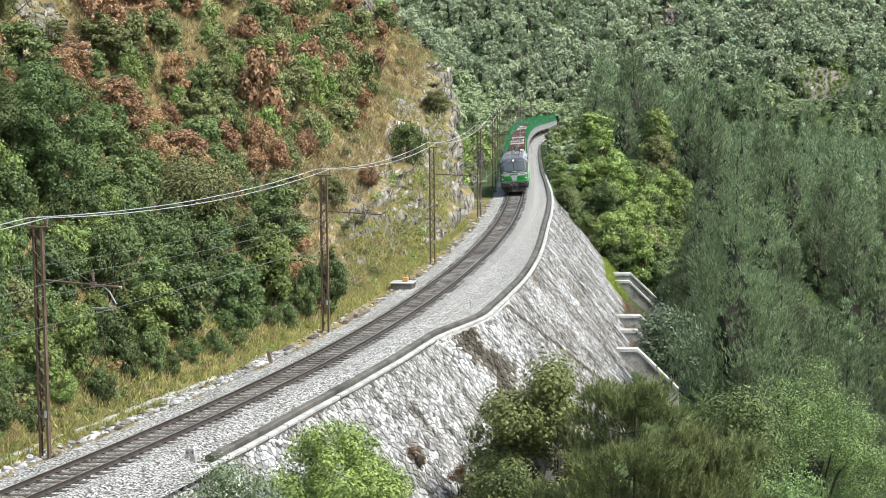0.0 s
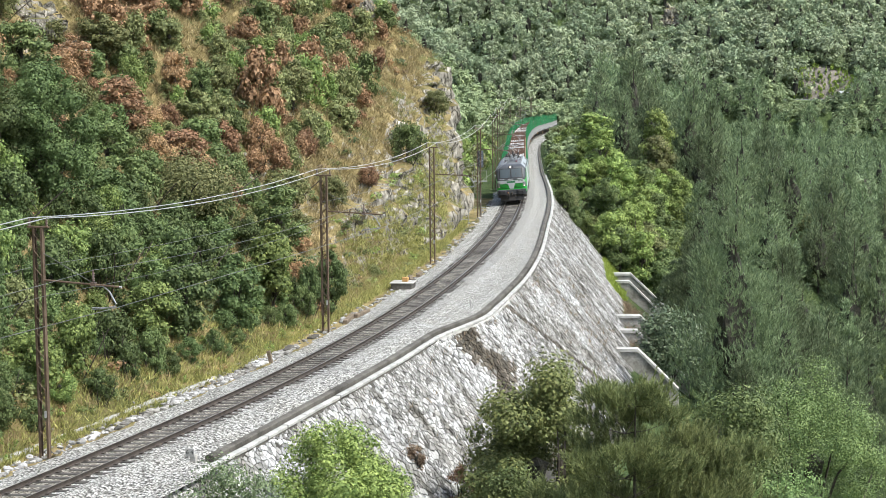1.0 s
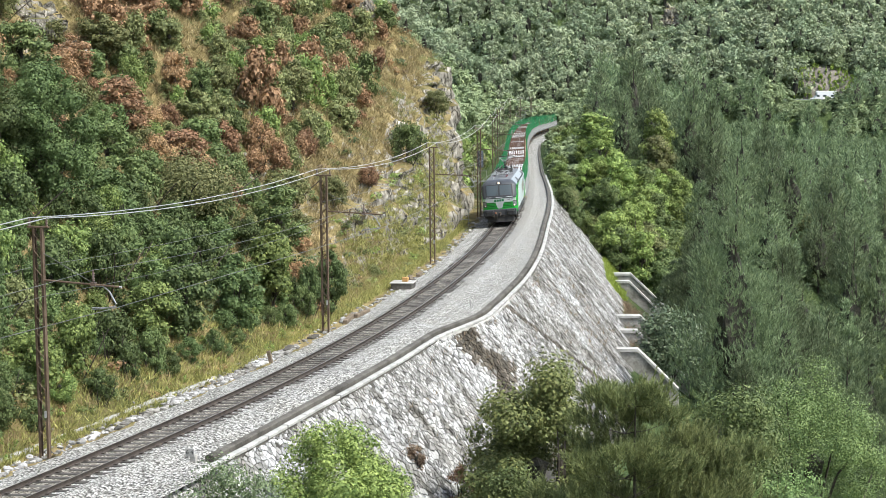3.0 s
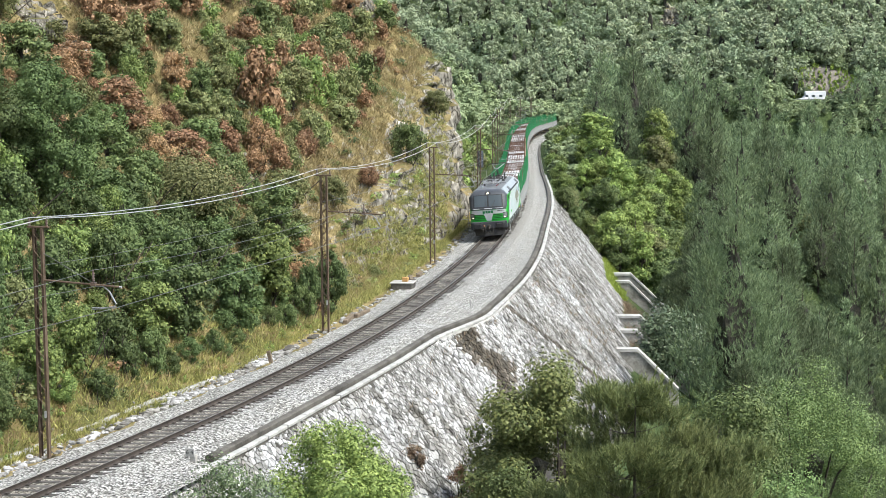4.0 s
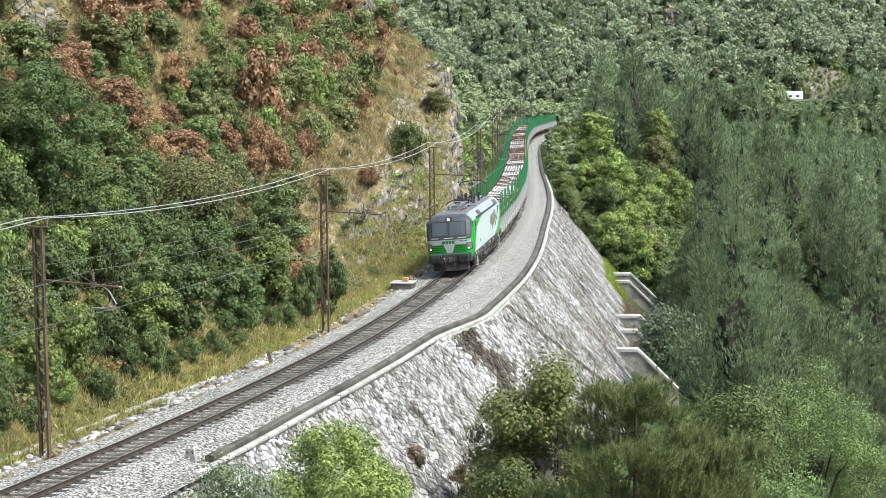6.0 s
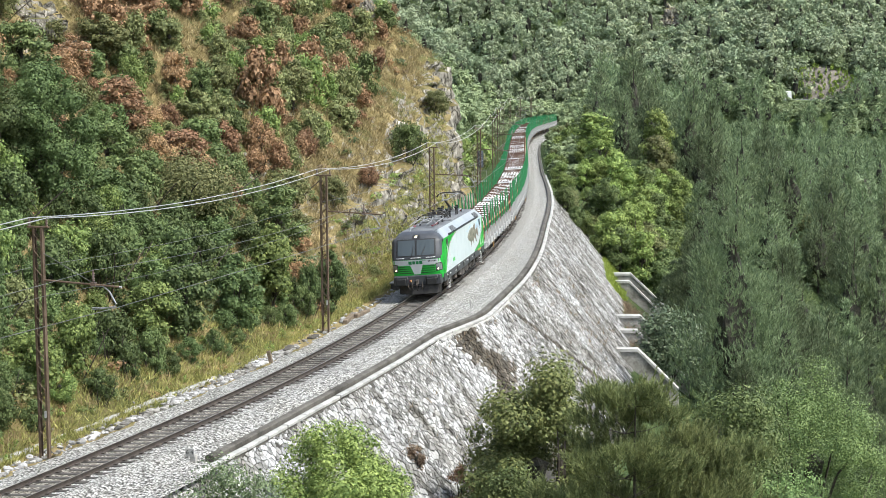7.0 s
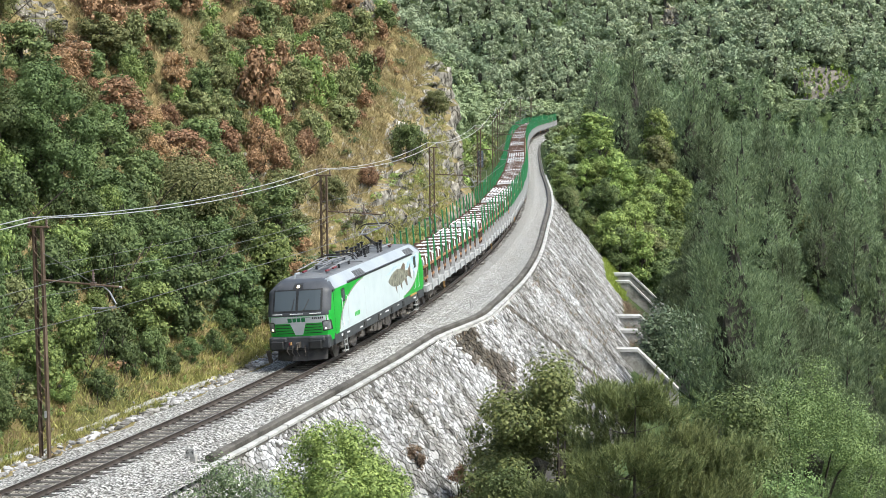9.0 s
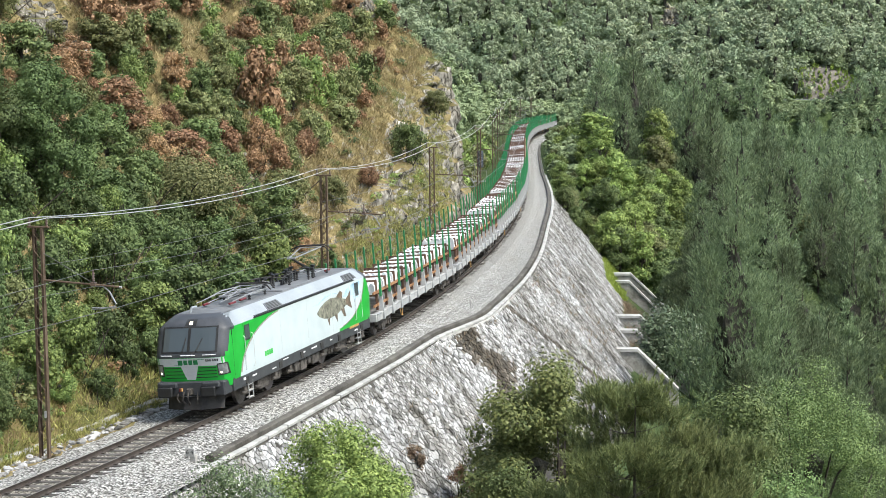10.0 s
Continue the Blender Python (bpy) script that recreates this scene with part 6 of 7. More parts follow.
def plant_hill():
    rng = np.random.RandomState(8)
    taken, far = [], {}
    for colour, rows in (("rust", RUSTY), ("green", GREENS), ("olive", OLIVES), ("light", BRIGHT)):
        for x, y, w, h in rows:
            bush_at(rng, x, y, w, h, "deep" if colour == "green" and y < 95 else colour)
            taken.append((x, y, w / 2))
    n = tries = 0
    while n < 600 and tries < 26000:
        tries += 1
        y = rng.uniform(54, 168)
        a = 1.0 + 35 * rng.rand() ** 1.25
        x = float(xc(y)) - 3.3 - a
        low = a < 9 and y < 92
        w = rng.uniform(1.6, 3.2) if low else 1.0 + 2.8 * rng.rand() ** 1.4
        if x < -0.275 * y or (y > 92 and x < -0.205 * y and rng.rand() < 0.85):
            continue
        if y > 96 and a < (6.5 if y < 140 else 8):
            continue
        if a < 3.5 and y < 100:
            w *= 0.6
        if any((x - p) ** 2 + (y - q) ** 2 < (0.40 * (r + w / 2)) ** 2 for p, q, r in taken):
            continue
        # open grass above the cliff
        if y > 110 and wob(x, y, 0.16, 3.0) > 0.1 and rng.rand() < 0.5:
            continue
        if low:
            colour = ("deep", "light", "deep", "green", "deep", "green")[rng.randint(6)]
        else:
            colour = ("olive", "olive", "green", "rust", "rust", "green", "light", "olive")[rng.randint(8)]
        h = w * rng.uniform(0.75, 1.25)
        if y > 104:
            far.setdefault(colour, []).append(("mid_bush", rng.randint(4), spot(rng, x, y, w / 3.5, h / 2.9)))
        else:
            bush_at(rng, x, y, w, h, colour)
        taken.append((x, y, w / 2))
        n += 1
    for colour, rows in far.items():
        merge("far_scrub", COLOURS[colour][1] + " scrub scattered over the upper hillside", "scrub", rows, COLOURS[colour][0])


plant_hill()


def undergrowth():
    """Low scrub that fills the ground between the bushes."""
    rng = np.random.RandomState(15)
    rows = {}
    PROTO["tuft"] = [broadleaf(60 + i, 1.0, 1.4, 170, 0.1, M_LEAF_OLIVE, 9, low=0.0, name="bush", stems=2) for i in range(3)]
    for i, ob in enumerate(PROTO["tuft"]):
        set_at("tuft", i, spot(rng, -15.0 - 2 * i, 95.0 + 3 * i, 1.0, 1.0), "low olive green shrub on the dry hillside", "bush", "bushes of the hillside", M_LEAF_OLIVE)
    for i in range(1500):
        y = 56 + 112 * rng.rand()
        x = float(xc(y)) - 3.3 - (1.6 + 34 * rng.rand() ** 1.15)
        if x < -0.275 * y or (y > 112 and x > float(xc(y)) - 9.0):
            continue
        s = rng.uniform(0.5, 1.2)
        colour = ("olive", "olive", "green", "rust", "dry", "grey")[rng.randint(6)]
        rows.setdefault(colour, []).append(("tuft", rng.randint(3), spot(rng, x, y, s, s * rng.uniform(0.5, 1.0), 0.05)))
    for colour, r in rows.items():
        merge("undergrowth", "low " + COLOURS[colour][1] + " scrub between the bushes of the hillside", "scrub", r, COLOURS[colour][0])


undergrowth()


def verge_herbs():
    """Herbs and seedlings between the ditch and the bushes, and shrubs that root in the cliff."""
    rng = np.random.RandomState(31)
    rows = {}
    for i in range(420):
        y = 52 + 46 * rng.rand() ** 1.3
        x = float(xc(y)) - 3.5 - 3.6 * rng.rand() ** 0.8
        s = rng.uniform(0.18, 0.55)
        mat = (("yellow", M_LEAF_YELLOW), ("bright green", M_LEAF_BRIGHT), ("olive green", M_LEAF_OLIVE), ("rust-brown", M_LEAF_RUST))[rng.choice([0, 0, 1, 1, 2, 3])]
        rows.setdefault(mat, []).append(("tuft", rng.randint(3), spot(rng, x, y, s, s * rng.uniform(0.5, 1.0), 0.04)))
    for i in range(110):
        y = rng.uniform(104, 170)
        x = float(xc(y)) - 4.0 - 3.4 * rng.rand()
        s = rng.uniform(0.35, 0.95)
        rows.setdefault(("olive green", M_LEAF_OLIVE) if i % 3 else ("bright green", M_LEAF_BRIGHT), []).append(("tuft", rng.randint(3), spot(rng, x, y, s, s * 0.8, 0.1)))
    for (word, mat), r in rows.items():
        merge("verge_herbs", "low " + word + " herbs between the ditch and the bushes", "herbs", r, mat)


verge_herbs()


def plant_valley():
    rng = np.random.RandomState(7)
    far_pines, far_trees, weeds = [], [], []
    y = 88.0
    while y < 441:
        step = 6.2
        x = float(xc(y)) + 3.0 + step * rng.rand()
        while x < 0.285 * y + 8:
            px, py = x + rng.uniform(-2.0, 2.0), y + rng.uniform(-2.2, 2.2)
            d = px - float(xc(py)) - float(kerb_at(py))
            x += step
            if (py < 178 and d < 8.5) or (py < 215 and d < 4.5) or d < 2.6:
                continue
            if (py < 126 and px / py < 0.15) or (py < 180 and d < 13):
                continue
            if py < 405 and rng.rand() < 0.12:
                continue
            if py > 429 and 0.196 < px / py < 0.238:
                continue
            leafy = (d < 17 and 172 < py < 214) or (d < 8.5 and py > 172) or rng.rand() < 0.06
            edge = 0.55 if d < 7 else 1.0
            if leafy:
                m = spot(rng, px, py, rng.uniform(0.65, 1.4) * edge, rng.uniform(0.6, 1.15) * edge)
            else:
                grow = 1.0 + 0.1 * float(ease(205, 240, py)) * float(1 - ease(26, 40, d))
                m = spot(rng, px, py, rng.uniform(0.95, 1.5), rng.uniform(0.55, 1.2) * grow)
            k = rng.randint(4)
            if py > 285:
                (far_trees if leafy else far_pines).append(("far_oak" if leafy else "far_pine", k, m))
            elif leafy:
                colour = ("bright", "bright", "light", "green", "olive")[rng.randint(5)]
                set_at("oak" if py < 225 else "wood", k, m, COLOURS[colour][1] + " deciduous tree beside the railway", "tree", "trees of the valley", COLOURS[colour][0])
            else:
                set_at("near_pine" if py < 165 else "pine", k, m, "dark green pine tree on the valley slope", "tree", "pines of the valley", M_NEEDLE)
        y += step
    for i in range(260):
        py = rng.uniform(196, 440)
        px = float(xc(py)) + float(kerb_at(py)) + rng.uniform(1.6, 8.0)
        s_ = rng.uniform(0.25, 0.6)
        far_trees.append(("far_oak", rng.randint(4), spot(rng, px, py, s_, s_ * rng.uniform(0.5, 0.8))))
    for i in range(150):
        py = rng.uniform(395, 441)
        px = py * rng.uniform(0.09, 0.29)
        if not (py > 430 and 0.196 < px / py < 0.238):
            far_pines.append(("far_pine", rng.randint(4), spot(rng, px, py, rng.uniform(0.8, 1.3), rng.uniform(0.5, 0.85))))
    for i in range(90):
        py = rng.uniform(433, 445.5)
        px = py * rng.uniform(0.192, 0.242)
        top = 5.4 - 0.12 * (445 - py) - float(height(px, py)) + rng.uniform(-0.5, 0.15)
        far_trees.append(("far_oak", rng.randint(4), spot(rng, px, py, rng.uniform(0.3, 0.55), top / 8.0)))
    for i in range(70):
        px, py = rng.uniform(25, 150), rng.uniform(428, 445)
        s_ = rng.uniform(0.5, 1.0)
        if 0.196 < px / py < 0.238 and py > 434:
            s_ *= 0.6
        far_trees.append(("far_oak", rng.randint(4), spot(rng, px, py, s_, s_ * rng.uniform(0.6, 0.9))))
    for i in range(34):
        py = rng.uniform(176, 204)
        px = float(xc(py)) + float(kerb_at(py)) + rng.uniform(6.0, 17.0)
        sz = rng.uniform(0.6, 1.0)
        colour = ("green", "bright", "bright")[rng.randint(3)]
        set_at("oak", rng.randint(4), spot(rng, px, py, sz, sz * 0.95), COLOURS[colour][1] + " deciduous tree beside the railway", "tree", "trees of the valley", COLOURS[colour][0])
    for i in range(60):
        py = rng.uniform(176, 240)
        px = float(xc(py)) + float(kerb_at(py)) + rng.uniform(1.3, 6.5)
        w = rng.uniform(1.4, 3.0)
        colour = ("light", "green", "light", "olive")[rng.randint(4)]
        set_at("bush", rng.randint(4), spot(rng, px, py, w / 3.5, w / 3.2), COLOURS[colour][1] + " leafy bush beside the kerb", "bush", "bushes beside the kerb", COLOURS[colour][0])
    merge("far_pines", "dark pine wood on the valley slope", "wood", far_pines, M_NEEDLE)
    for i in range(24):
        py = rng.uniform(425, 440)
        px = py * rng.uniform(0.228, 0.262)
        s_ = rng.uniform(0.6, 1.0)
        far_trees.append(("far_oak", rng.randint(4), spot(rng, px, py, s_, s_ * 0.75)))
    for i in range(190):
        px = 93.5 + 2.4 * (i % 7) + rng.normal() * 0.55
        sz = rng.uniform(0.06, 0.17)
        weeds.append(("far_oak", rng.randint(4), spot(rng, px + 0.12 * (i // 7), rng.uniform(455.5, 461.5), sz, sz * 1.4)))
    for i in range(60):
        px, py = rng.uniform(88, 118), rng.uniform(461.5, 465)
        far_trees.append(("far_oak", rng.randint(4), spot(rng, px, py, rng.uniform(0.3, 0.7), rng.uniform(0.25, 0.5))))
    for i in range(60):
        py = rng.uniform(428, 452)
        px = py * rng.uniform(0.046, 0.078)
        s_ = rng.uniform(0.5, 0.95)
        far_trees.append(("far_oak", rng.randint(4), spot(rng, px, py, s_, s_ * 0.9)))
    for i in range(26):
        py = rng.uniform(436, 445)
        px = py * rng.uniform(0.165, 0.197)
        s_ = rng.uniform(0.6, 0.95)
        far_trees.append(("far_oak", rng.randint(4), spot(rng, px, py, s_, s_)))
    for i in range(170):
        px, py = rng.uniform(58, 136), rng.uniform(453.5, 459)
        s_ = rng.uniform(0.35, 0.8)
        if 93 < px < 111:
            s_ *= 0.35
        far_trees.append(("far_oak", rng.randint(4), spot(rng, px, py, s_, s_ * 0.7)))
    merge("cutting_weeds", "yellow-green weeds in streaks down the bare road cutting", "weeds", weeds, M_MOSS)
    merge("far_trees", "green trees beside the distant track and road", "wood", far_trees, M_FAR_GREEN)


def plant_back():
    rng = np.random.RandomState(9)
    far = []
    y = 176.0
    while y < 452:
        a = 2.0
        while a < 44:
            py, pa = y + rng.uniform(-2, 2), a + rng.uniform(-1.6, 1.6)
            x = float(xc(py)) - 7.0 - max(pa, 0.5)
            a += 4.6
            if x < -0.06 * py:
                continue
            s = rng.uniform(0.55, 1.05) * (0.6 if pa < 4 else 1)
            m = spot(rng, x, py, s, s * rng.uniform(0.75, 1.05))
            k = rng.randint(4)
            if py > 265:
                far.append(("far_oak", k, m))
            else:
                colour = ("bright", "green", "light", "bright", "olive")[rng.randint(5)]
                set_at("wood", k, m, COLOURS[colour][1] + " deciduous tree on the hill behind the cliff", "tree", "trees behind the cliff", COLOURS[colour][0])
        y += 4.8
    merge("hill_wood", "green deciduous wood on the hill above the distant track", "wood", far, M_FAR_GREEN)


def plant_edge():
    """Bushes that crowd the left side of the line beyond the cliff."""
    rng = np.random.RandomState(19)
    rows = {}
    for i in range(120):
        y = rng.uniform(176, 300)
        x = float(xc(y)) - rng.uniform(4.4, 9.0)
        w = rng.uniform(1.4, 3.2)
        colour = ("bright", "green", "light", "olive")[rng.randint(4)]
        rows.setdefault(colour, []).append(("far_bush", rng.randint(4), spot(rng, x, y, w / 3.5, w / 2.8)))
    for colour, r in rows.items():
        merge("track_scrub", COLOURS[colour][1] + " scrub crowding the track beyond the cliff", "scrub", r, COLOURS[colour][0])


plant_valley()
plant_back()
plant_edge()
for kind in ("mid_bush", "far_bush"):
    for i, ob in enumerate(PROTO[kind]):
        y = (106.0 if kind == "mid_bush" else 180.0) + 9 * i
        set_at(kind, i, spot(np.random.RandomState(i), float(xc(y)) - (14.0 if kind == "mid_bush" else 7.5) - i, y, 0.8, 0.8), "olive green leafy bush on the hillside", "bush", "bushes of the hillside", M_LEAF_OLIVE)
for kind in ("far_oak", "far_pine"):
    for i, ob in enumerate(PROTO[kind]):
        y = 288.0 + 9 * i
        x = float(xc(y)) + (24 if kind == "far_oak" else 40) + 3 * i
        set_at(kind, i, spot(np.random.RandomState(i), x, y, 1.0, 0.9), "green tree on the valley slope" if kind == "far_oak" else "dark green pine tree on the valley slope", "tree", "trees of the valley", M_LEAF if kind == "far_oak" else M_NEEDLE)


def far_wood():
    """The wooded far side of the valley."""
    rng = np.random.RandomState(11)
    kinds = {0: [], 1: [], 2: []}
    rows = []
    y = 457.0
    while y < 640:
        x = -0.06 * y
        while x < 0.29 * y:
            rows.append((x + rng.uniform(-2.4, 2.4), y + rng.uniform(-2, 2)))
            x += 5.6
        y += 3.6 if y < 475 else 5.6
    for x, y in rows:
        if (y < 461 and 95 < x < 110) or (abs(x / y - 0.131) < 0.009 and 487 < y < 504) or (x / y > 0.225 and y > 494 and rng.rand() < 0.35):
            continue
        h, w = rng.uniform(6.5, 12), rng.uniform(6.5, 10.5)
        n = 24
        c = rng.normal(size=(n, 3))
        c = c / np.linalg.norm(c, axis=1)[:, None] * np.array([w * 0.38, w * 0.38, h * 0.46]) * rng.uniform(0.5, 1.1, (n, 1)) + np.array([0, 0, h * 0.46])
        leaf, f = leaves(rng, c, rng.uniform(0.1, 0.2, n) * w, 560, 0.53, shell=0.4, out=1.0, rag=0.3)
        shade_core = inner(rng, (0, 0, h * 0.35), (w * 0.08, w * 0.08, h * 0.3), 1)
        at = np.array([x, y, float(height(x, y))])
        kinds[int(rng.choice([0, 0, 1, 1, 2]))].append((leaf + at, shade_core + at))
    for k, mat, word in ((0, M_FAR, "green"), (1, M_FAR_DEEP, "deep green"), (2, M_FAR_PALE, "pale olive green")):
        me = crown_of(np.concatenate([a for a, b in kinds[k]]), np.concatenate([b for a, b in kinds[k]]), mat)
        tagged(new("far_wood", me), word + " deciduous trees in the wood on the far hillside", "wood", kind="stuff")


far_wood()


def rock_mass(name, x, y, size, seed, label, sink=0.35):
    """A broken limestone outcrop: a grid of ledges and clefts on a rough block."""
    rng = np.random.RandomState(seed)
    bm = bmesh.new()
    bmesh.ops.create_icosphere(bm, subdivisions=5, radius=1.0)
    off = Vector(rng.uniform(-50, 50, 3))
    w, d, h = size
    for v in bm.verts:
        p = Vector((v.co.x * w, v.co.y * d, v.co.z * h))
        q = Vector((p.x * 0.55, p.y * 0.55, p.z * 0.3)) + off
        ledge = noise.cell(Vector((p.x * 0.7, p.y * 0.7, p.z * 0.9)) + off) - 0.5
        v.co = p * (1 + 0.28 * noise.fractal(q, 0.8, 2.2, 6) + 0.16 * ledge)
    ob = part(name, bm, M_GROUND)
    ob.matrix_basis = Matrix.Translation((x, y, float(height(x, y)) - sink * h))
    return tagged(ob, label, "rock")


for x, y, size in ((-24.6, 101.5, (2.6, 1.4, 1.7)), (-22.4, 103.0, (1.5, 1.0, 1.2)), (-20.4, 116.0, (1.0, 0.7, 1.3)), (-17.9, 127.0, (1.3, 0.8, 1.2)), (-7.3, 158.5, (1.5, 1.2, 3.2))):
    rock_mass("rock_outcrop", x, y, size, int(y), "grey limestone outcrop in the dry hillside")
rock_mass("far_crag", 67.0, 502.0, (4.0, 2.5, 5.5), 5, "grey limestone crag on the far wooded hillside", 0.1)


def near_tree(maker, x, y, label, category="tree"):
    ob = tagged(maker, label, category)
    ob.matrix_basis = Matrix.Translation((x, y, float(height(x, y)) - 0.2))
    return ob


def foreground():
    """The trees that stand below the line close to the eye."""
    near_tree(broadleaf(120, 7.8, 6.0, 42000, 0.08, M_LEAF_DEEP, 90, low=0.04, spread=(0.06, 0.16)), -17.7, 76.8, "large dark green oak on the hillside")
    near_tree(broadleaf(121, 6.6, 4.8, 24000, 0.08, M_LEAF_DEEP, 50, low=0.06, spread=(0.08, 0.2)), -20.0, 75.0, "large dark green oak on the hillside")
    near_tree(broadleaf(122, 3.7, 6.6, 16000, 0.085, M_LEAF_OLIVE, 60, low=0.02, name="bush", stems=3), -13.3, 89.5, "wide olive green dome-shaped bush on the hillside", "bush")
    near_tree(broadleaf(101, 8.1, 6.8, 40000, 0.07, M_LEAF_BRIGHT, 90, low=0.1, spread=(0.05, 0.14)), -3.5, 57.0, "bright green young ash tree below the track")
    near_tree(broadleaf(102, 7.4, 5.4, 22000, 0.06, M_LEAF_GREY, 34, low=0.2, spread=(0.07, 0.2)), -6.3, 50.0, "grey-green leafy tree below the track")
    near_tree(broadleaf(103, 7.4, 3.4, 16000, 0.07, M_LEAF_LIGHT, 28, low=0.2), -4.4, 51.5, "bright green young ash tree below the track")
    near_tree(broadleaf(104, 12.8, 8.8, 50000, 0.1, M_LEAF_YELLOW, 90, low=0.1, spread=(0.06, 0.16)), 3.7, 68.0, "olive green oak with yellowing leaves below the stone slope")
    near_tree(broadleaf(105, 8.0, 4.8, 20000, 0.07, M_LEAF, 34, low=0.05), 2.1, 66.0, "dark green leafy tree below the stone slope")
    near_tree(black_pine(106, 18.5, 8.4, 5200, M_PINE_NEAR, low=0.4), 6.0, 56.0, "tall black pine with open crown below the line")
    near_tree(black_pine(107, 17.4, 8.0, 4800, M_PINE_NEAR, low=0.4), 8.3, 57.5, "tall black pine with open crown below the line")
    near_tree(black_pine(116, 17.6, 7.4, 4000, M_PINE_NEAR, low=0.42), 10.4, 61.0, "tall black pine with open crown below the line")
    near_tree(broadleaf(108, 6.7, 6.4, 12000, 0.15, M_LEAF_GLOSSY, 40, low=0.05, name="bush"), 17.3, 128.0, "dense grey-green broad-leaved bush among the concrete ribs", "bush")
    near_tree(broadleaf(109, 18.4, 10.8, 64000, 0.065, M_LEAF_FEATHER, 120, low=0.3, spread=(0.04, 0.13)), 18.6, 85.0, "pale green feathery locust tree in the valley")
    near_tree(broadleaf(110, 18.6, 5.8, 24000, 0.06, M_LEAF_FEATHER, 46, low=0.4, spread=(0.06, 0.18)), 12.9, 63.0, "pale green feathery locust tree in the valley")
    near_tree(broadleaf(111, 17.0, 4.4, 16000, 0.07, M_LEAF_GREY, 30, low=0.4), 9.8, 54.5, "grey-green leafy tree in the valley")
    near_tree(broadleaf(112, 20.0, 5.2, 22000, 0.06, M_LEAF_FEATHER, 42, low=0.4, spread=(0.06, 0.18)), 15.6, 60.0, "pale green feathery locust tree in the valley")
    for i, (x, y, w, h) in enumerate(((19.2, 112.0, 8.4, 22.5), (24.5, 121.0, 6.8, 18.5))):
        near_tree(pine(150 + i, h, w, 5200, M_NEEDLE, 7, 0.36, 0.045, low=0.25, power=1.8), x, y, "tall broad-crowned pine in the valley")
    near_tree(broadleaf(113, 15.5, 7.0, 20000, 0.1, M_LEAF, 40, low=0.3), 13.2, 78.0, "green leafy tree in the valley")
    near_tree(broadleaf(114, 3.4, 2.3, 4500, 0.05, M_LEAF_RUST, 26, low=0.1, name="bush", spread=(0.07, 0.18)), 0.75, 70.5, "rust-brown dry bush on the stone slope", "bush")
    near_tree(broadleaf(115, 1.6, 1.3, 2000, 0.05, M_LEAF_DRY, 12, low=0.05, name="bush"), -1.2, 70.3, "withered brown bush on the stone slope", "bush")


foreground()


def grass(name, label, mat, count, place, length, seed, wide=0.016):
    """Tufts of thin blades over a stretch of ground."""
    rng = np.random.RandomState(seed)
    vs = []
    for _ in range(count):
        x, y = place(rng)
        k = rng.randint(9, 16)
        base = np.array([x, y, float(height(x, y)) - 0.05])
        d = rng.normal(size=(k, 3)) * np.array([0.45, 0.45, 0.15]) + np.array([0, 0, 0.85])
        p = base + rng.normal(size=(k, 3)) * np.array([0.16, 0.16, 0.02])
        ln = (length * rng.uniform(0.5, 1.3, k))[:, None]
        side = np.cross(d, rng.normal(size=(k, 3)))
        side /= np.linalg.norm(side, axis=1)[:, None]
        vs.append(np.stack([p - side * wide, p + side * wide, p + d * ln], 1).reshape(-1, 3))
    v = np.concatenate(vs)
    tagged(new(name, fast_mesh(name, v, np.arange(len(v)).reshape(-1, 3), [mat])), label, "grass", kind="stuff")


def on_hill(rng):
    while True:
        y = 52 + 120 * rng.rand()
        a = 0.9 + 34 * rng.rand() ** 1.3
        x = float(xc(y)) - 3.3 - a
        if not (118 < y < 172 and a < 5):
            return x, y


def on_verge(rng):
    y = 52 + 100 * rng.rand()
    return float(xc(y)) - 3.3 - (0.1 + 3.0 * rng.rand() ** 1.2), y


grass("dry_grass", "tufts of straw-coloured dry grass on the hillside", M_DRY, 11000, on_hill, 0.42, 41, 0.022)


def on_spur(rng):
    y = 104 + 68 * rng.rand()
    return float(xc(y)) - 3.3 - (4.2 + 16 * rng.rand()), y


grass("spur_grass", "dense golden dry grass above the limestone cliff", M_DRY, 9000, on_spur, 0.5, 45, 0.028)
grass("verge_grass", "mixed green and straw grass along the ditch", M_VERGE, 7000, on_verge, 0.3, 42, 0.022)


def on_gully(rng):
    y = 86 + 6 * rng.rand() if rng.rand() < 0.6 else 60 + 70 * rng.rand()
    return float(xc(y)) + float(kerb_at(y)) + 0.5 + 5.0 * rng.rand(), y


def on_toe(rng):
    y = 160 + 17 * rng.rand()
    return float(xc(y)) + float(kerb_at(y)) + 5.5 + 1.6 * rng.rand(), y


def by_ribs(rng):
    y = 126 + 32 * rng.rand()
    return float(xc(y)) + float(kerb_at(y)) + 7.0 + 2.2 * rng.rand(), y


grass("rib_weeds", "dry reddish-brown weeds between the concrete ribs", M_LEAF_DRY, 900, by_ribs, 0.7, 47)
grass("slope_weeds", "dry brown weeds in the joints of the stone slope", M_LEAF_DRY, 650, on_gully, 0.35, 43)
grass("moss_grass", "fresh yellow-green grass at the edge of the stone slope", M_MOSS, 1500, on_toe, 0.35, 44, 0.04)


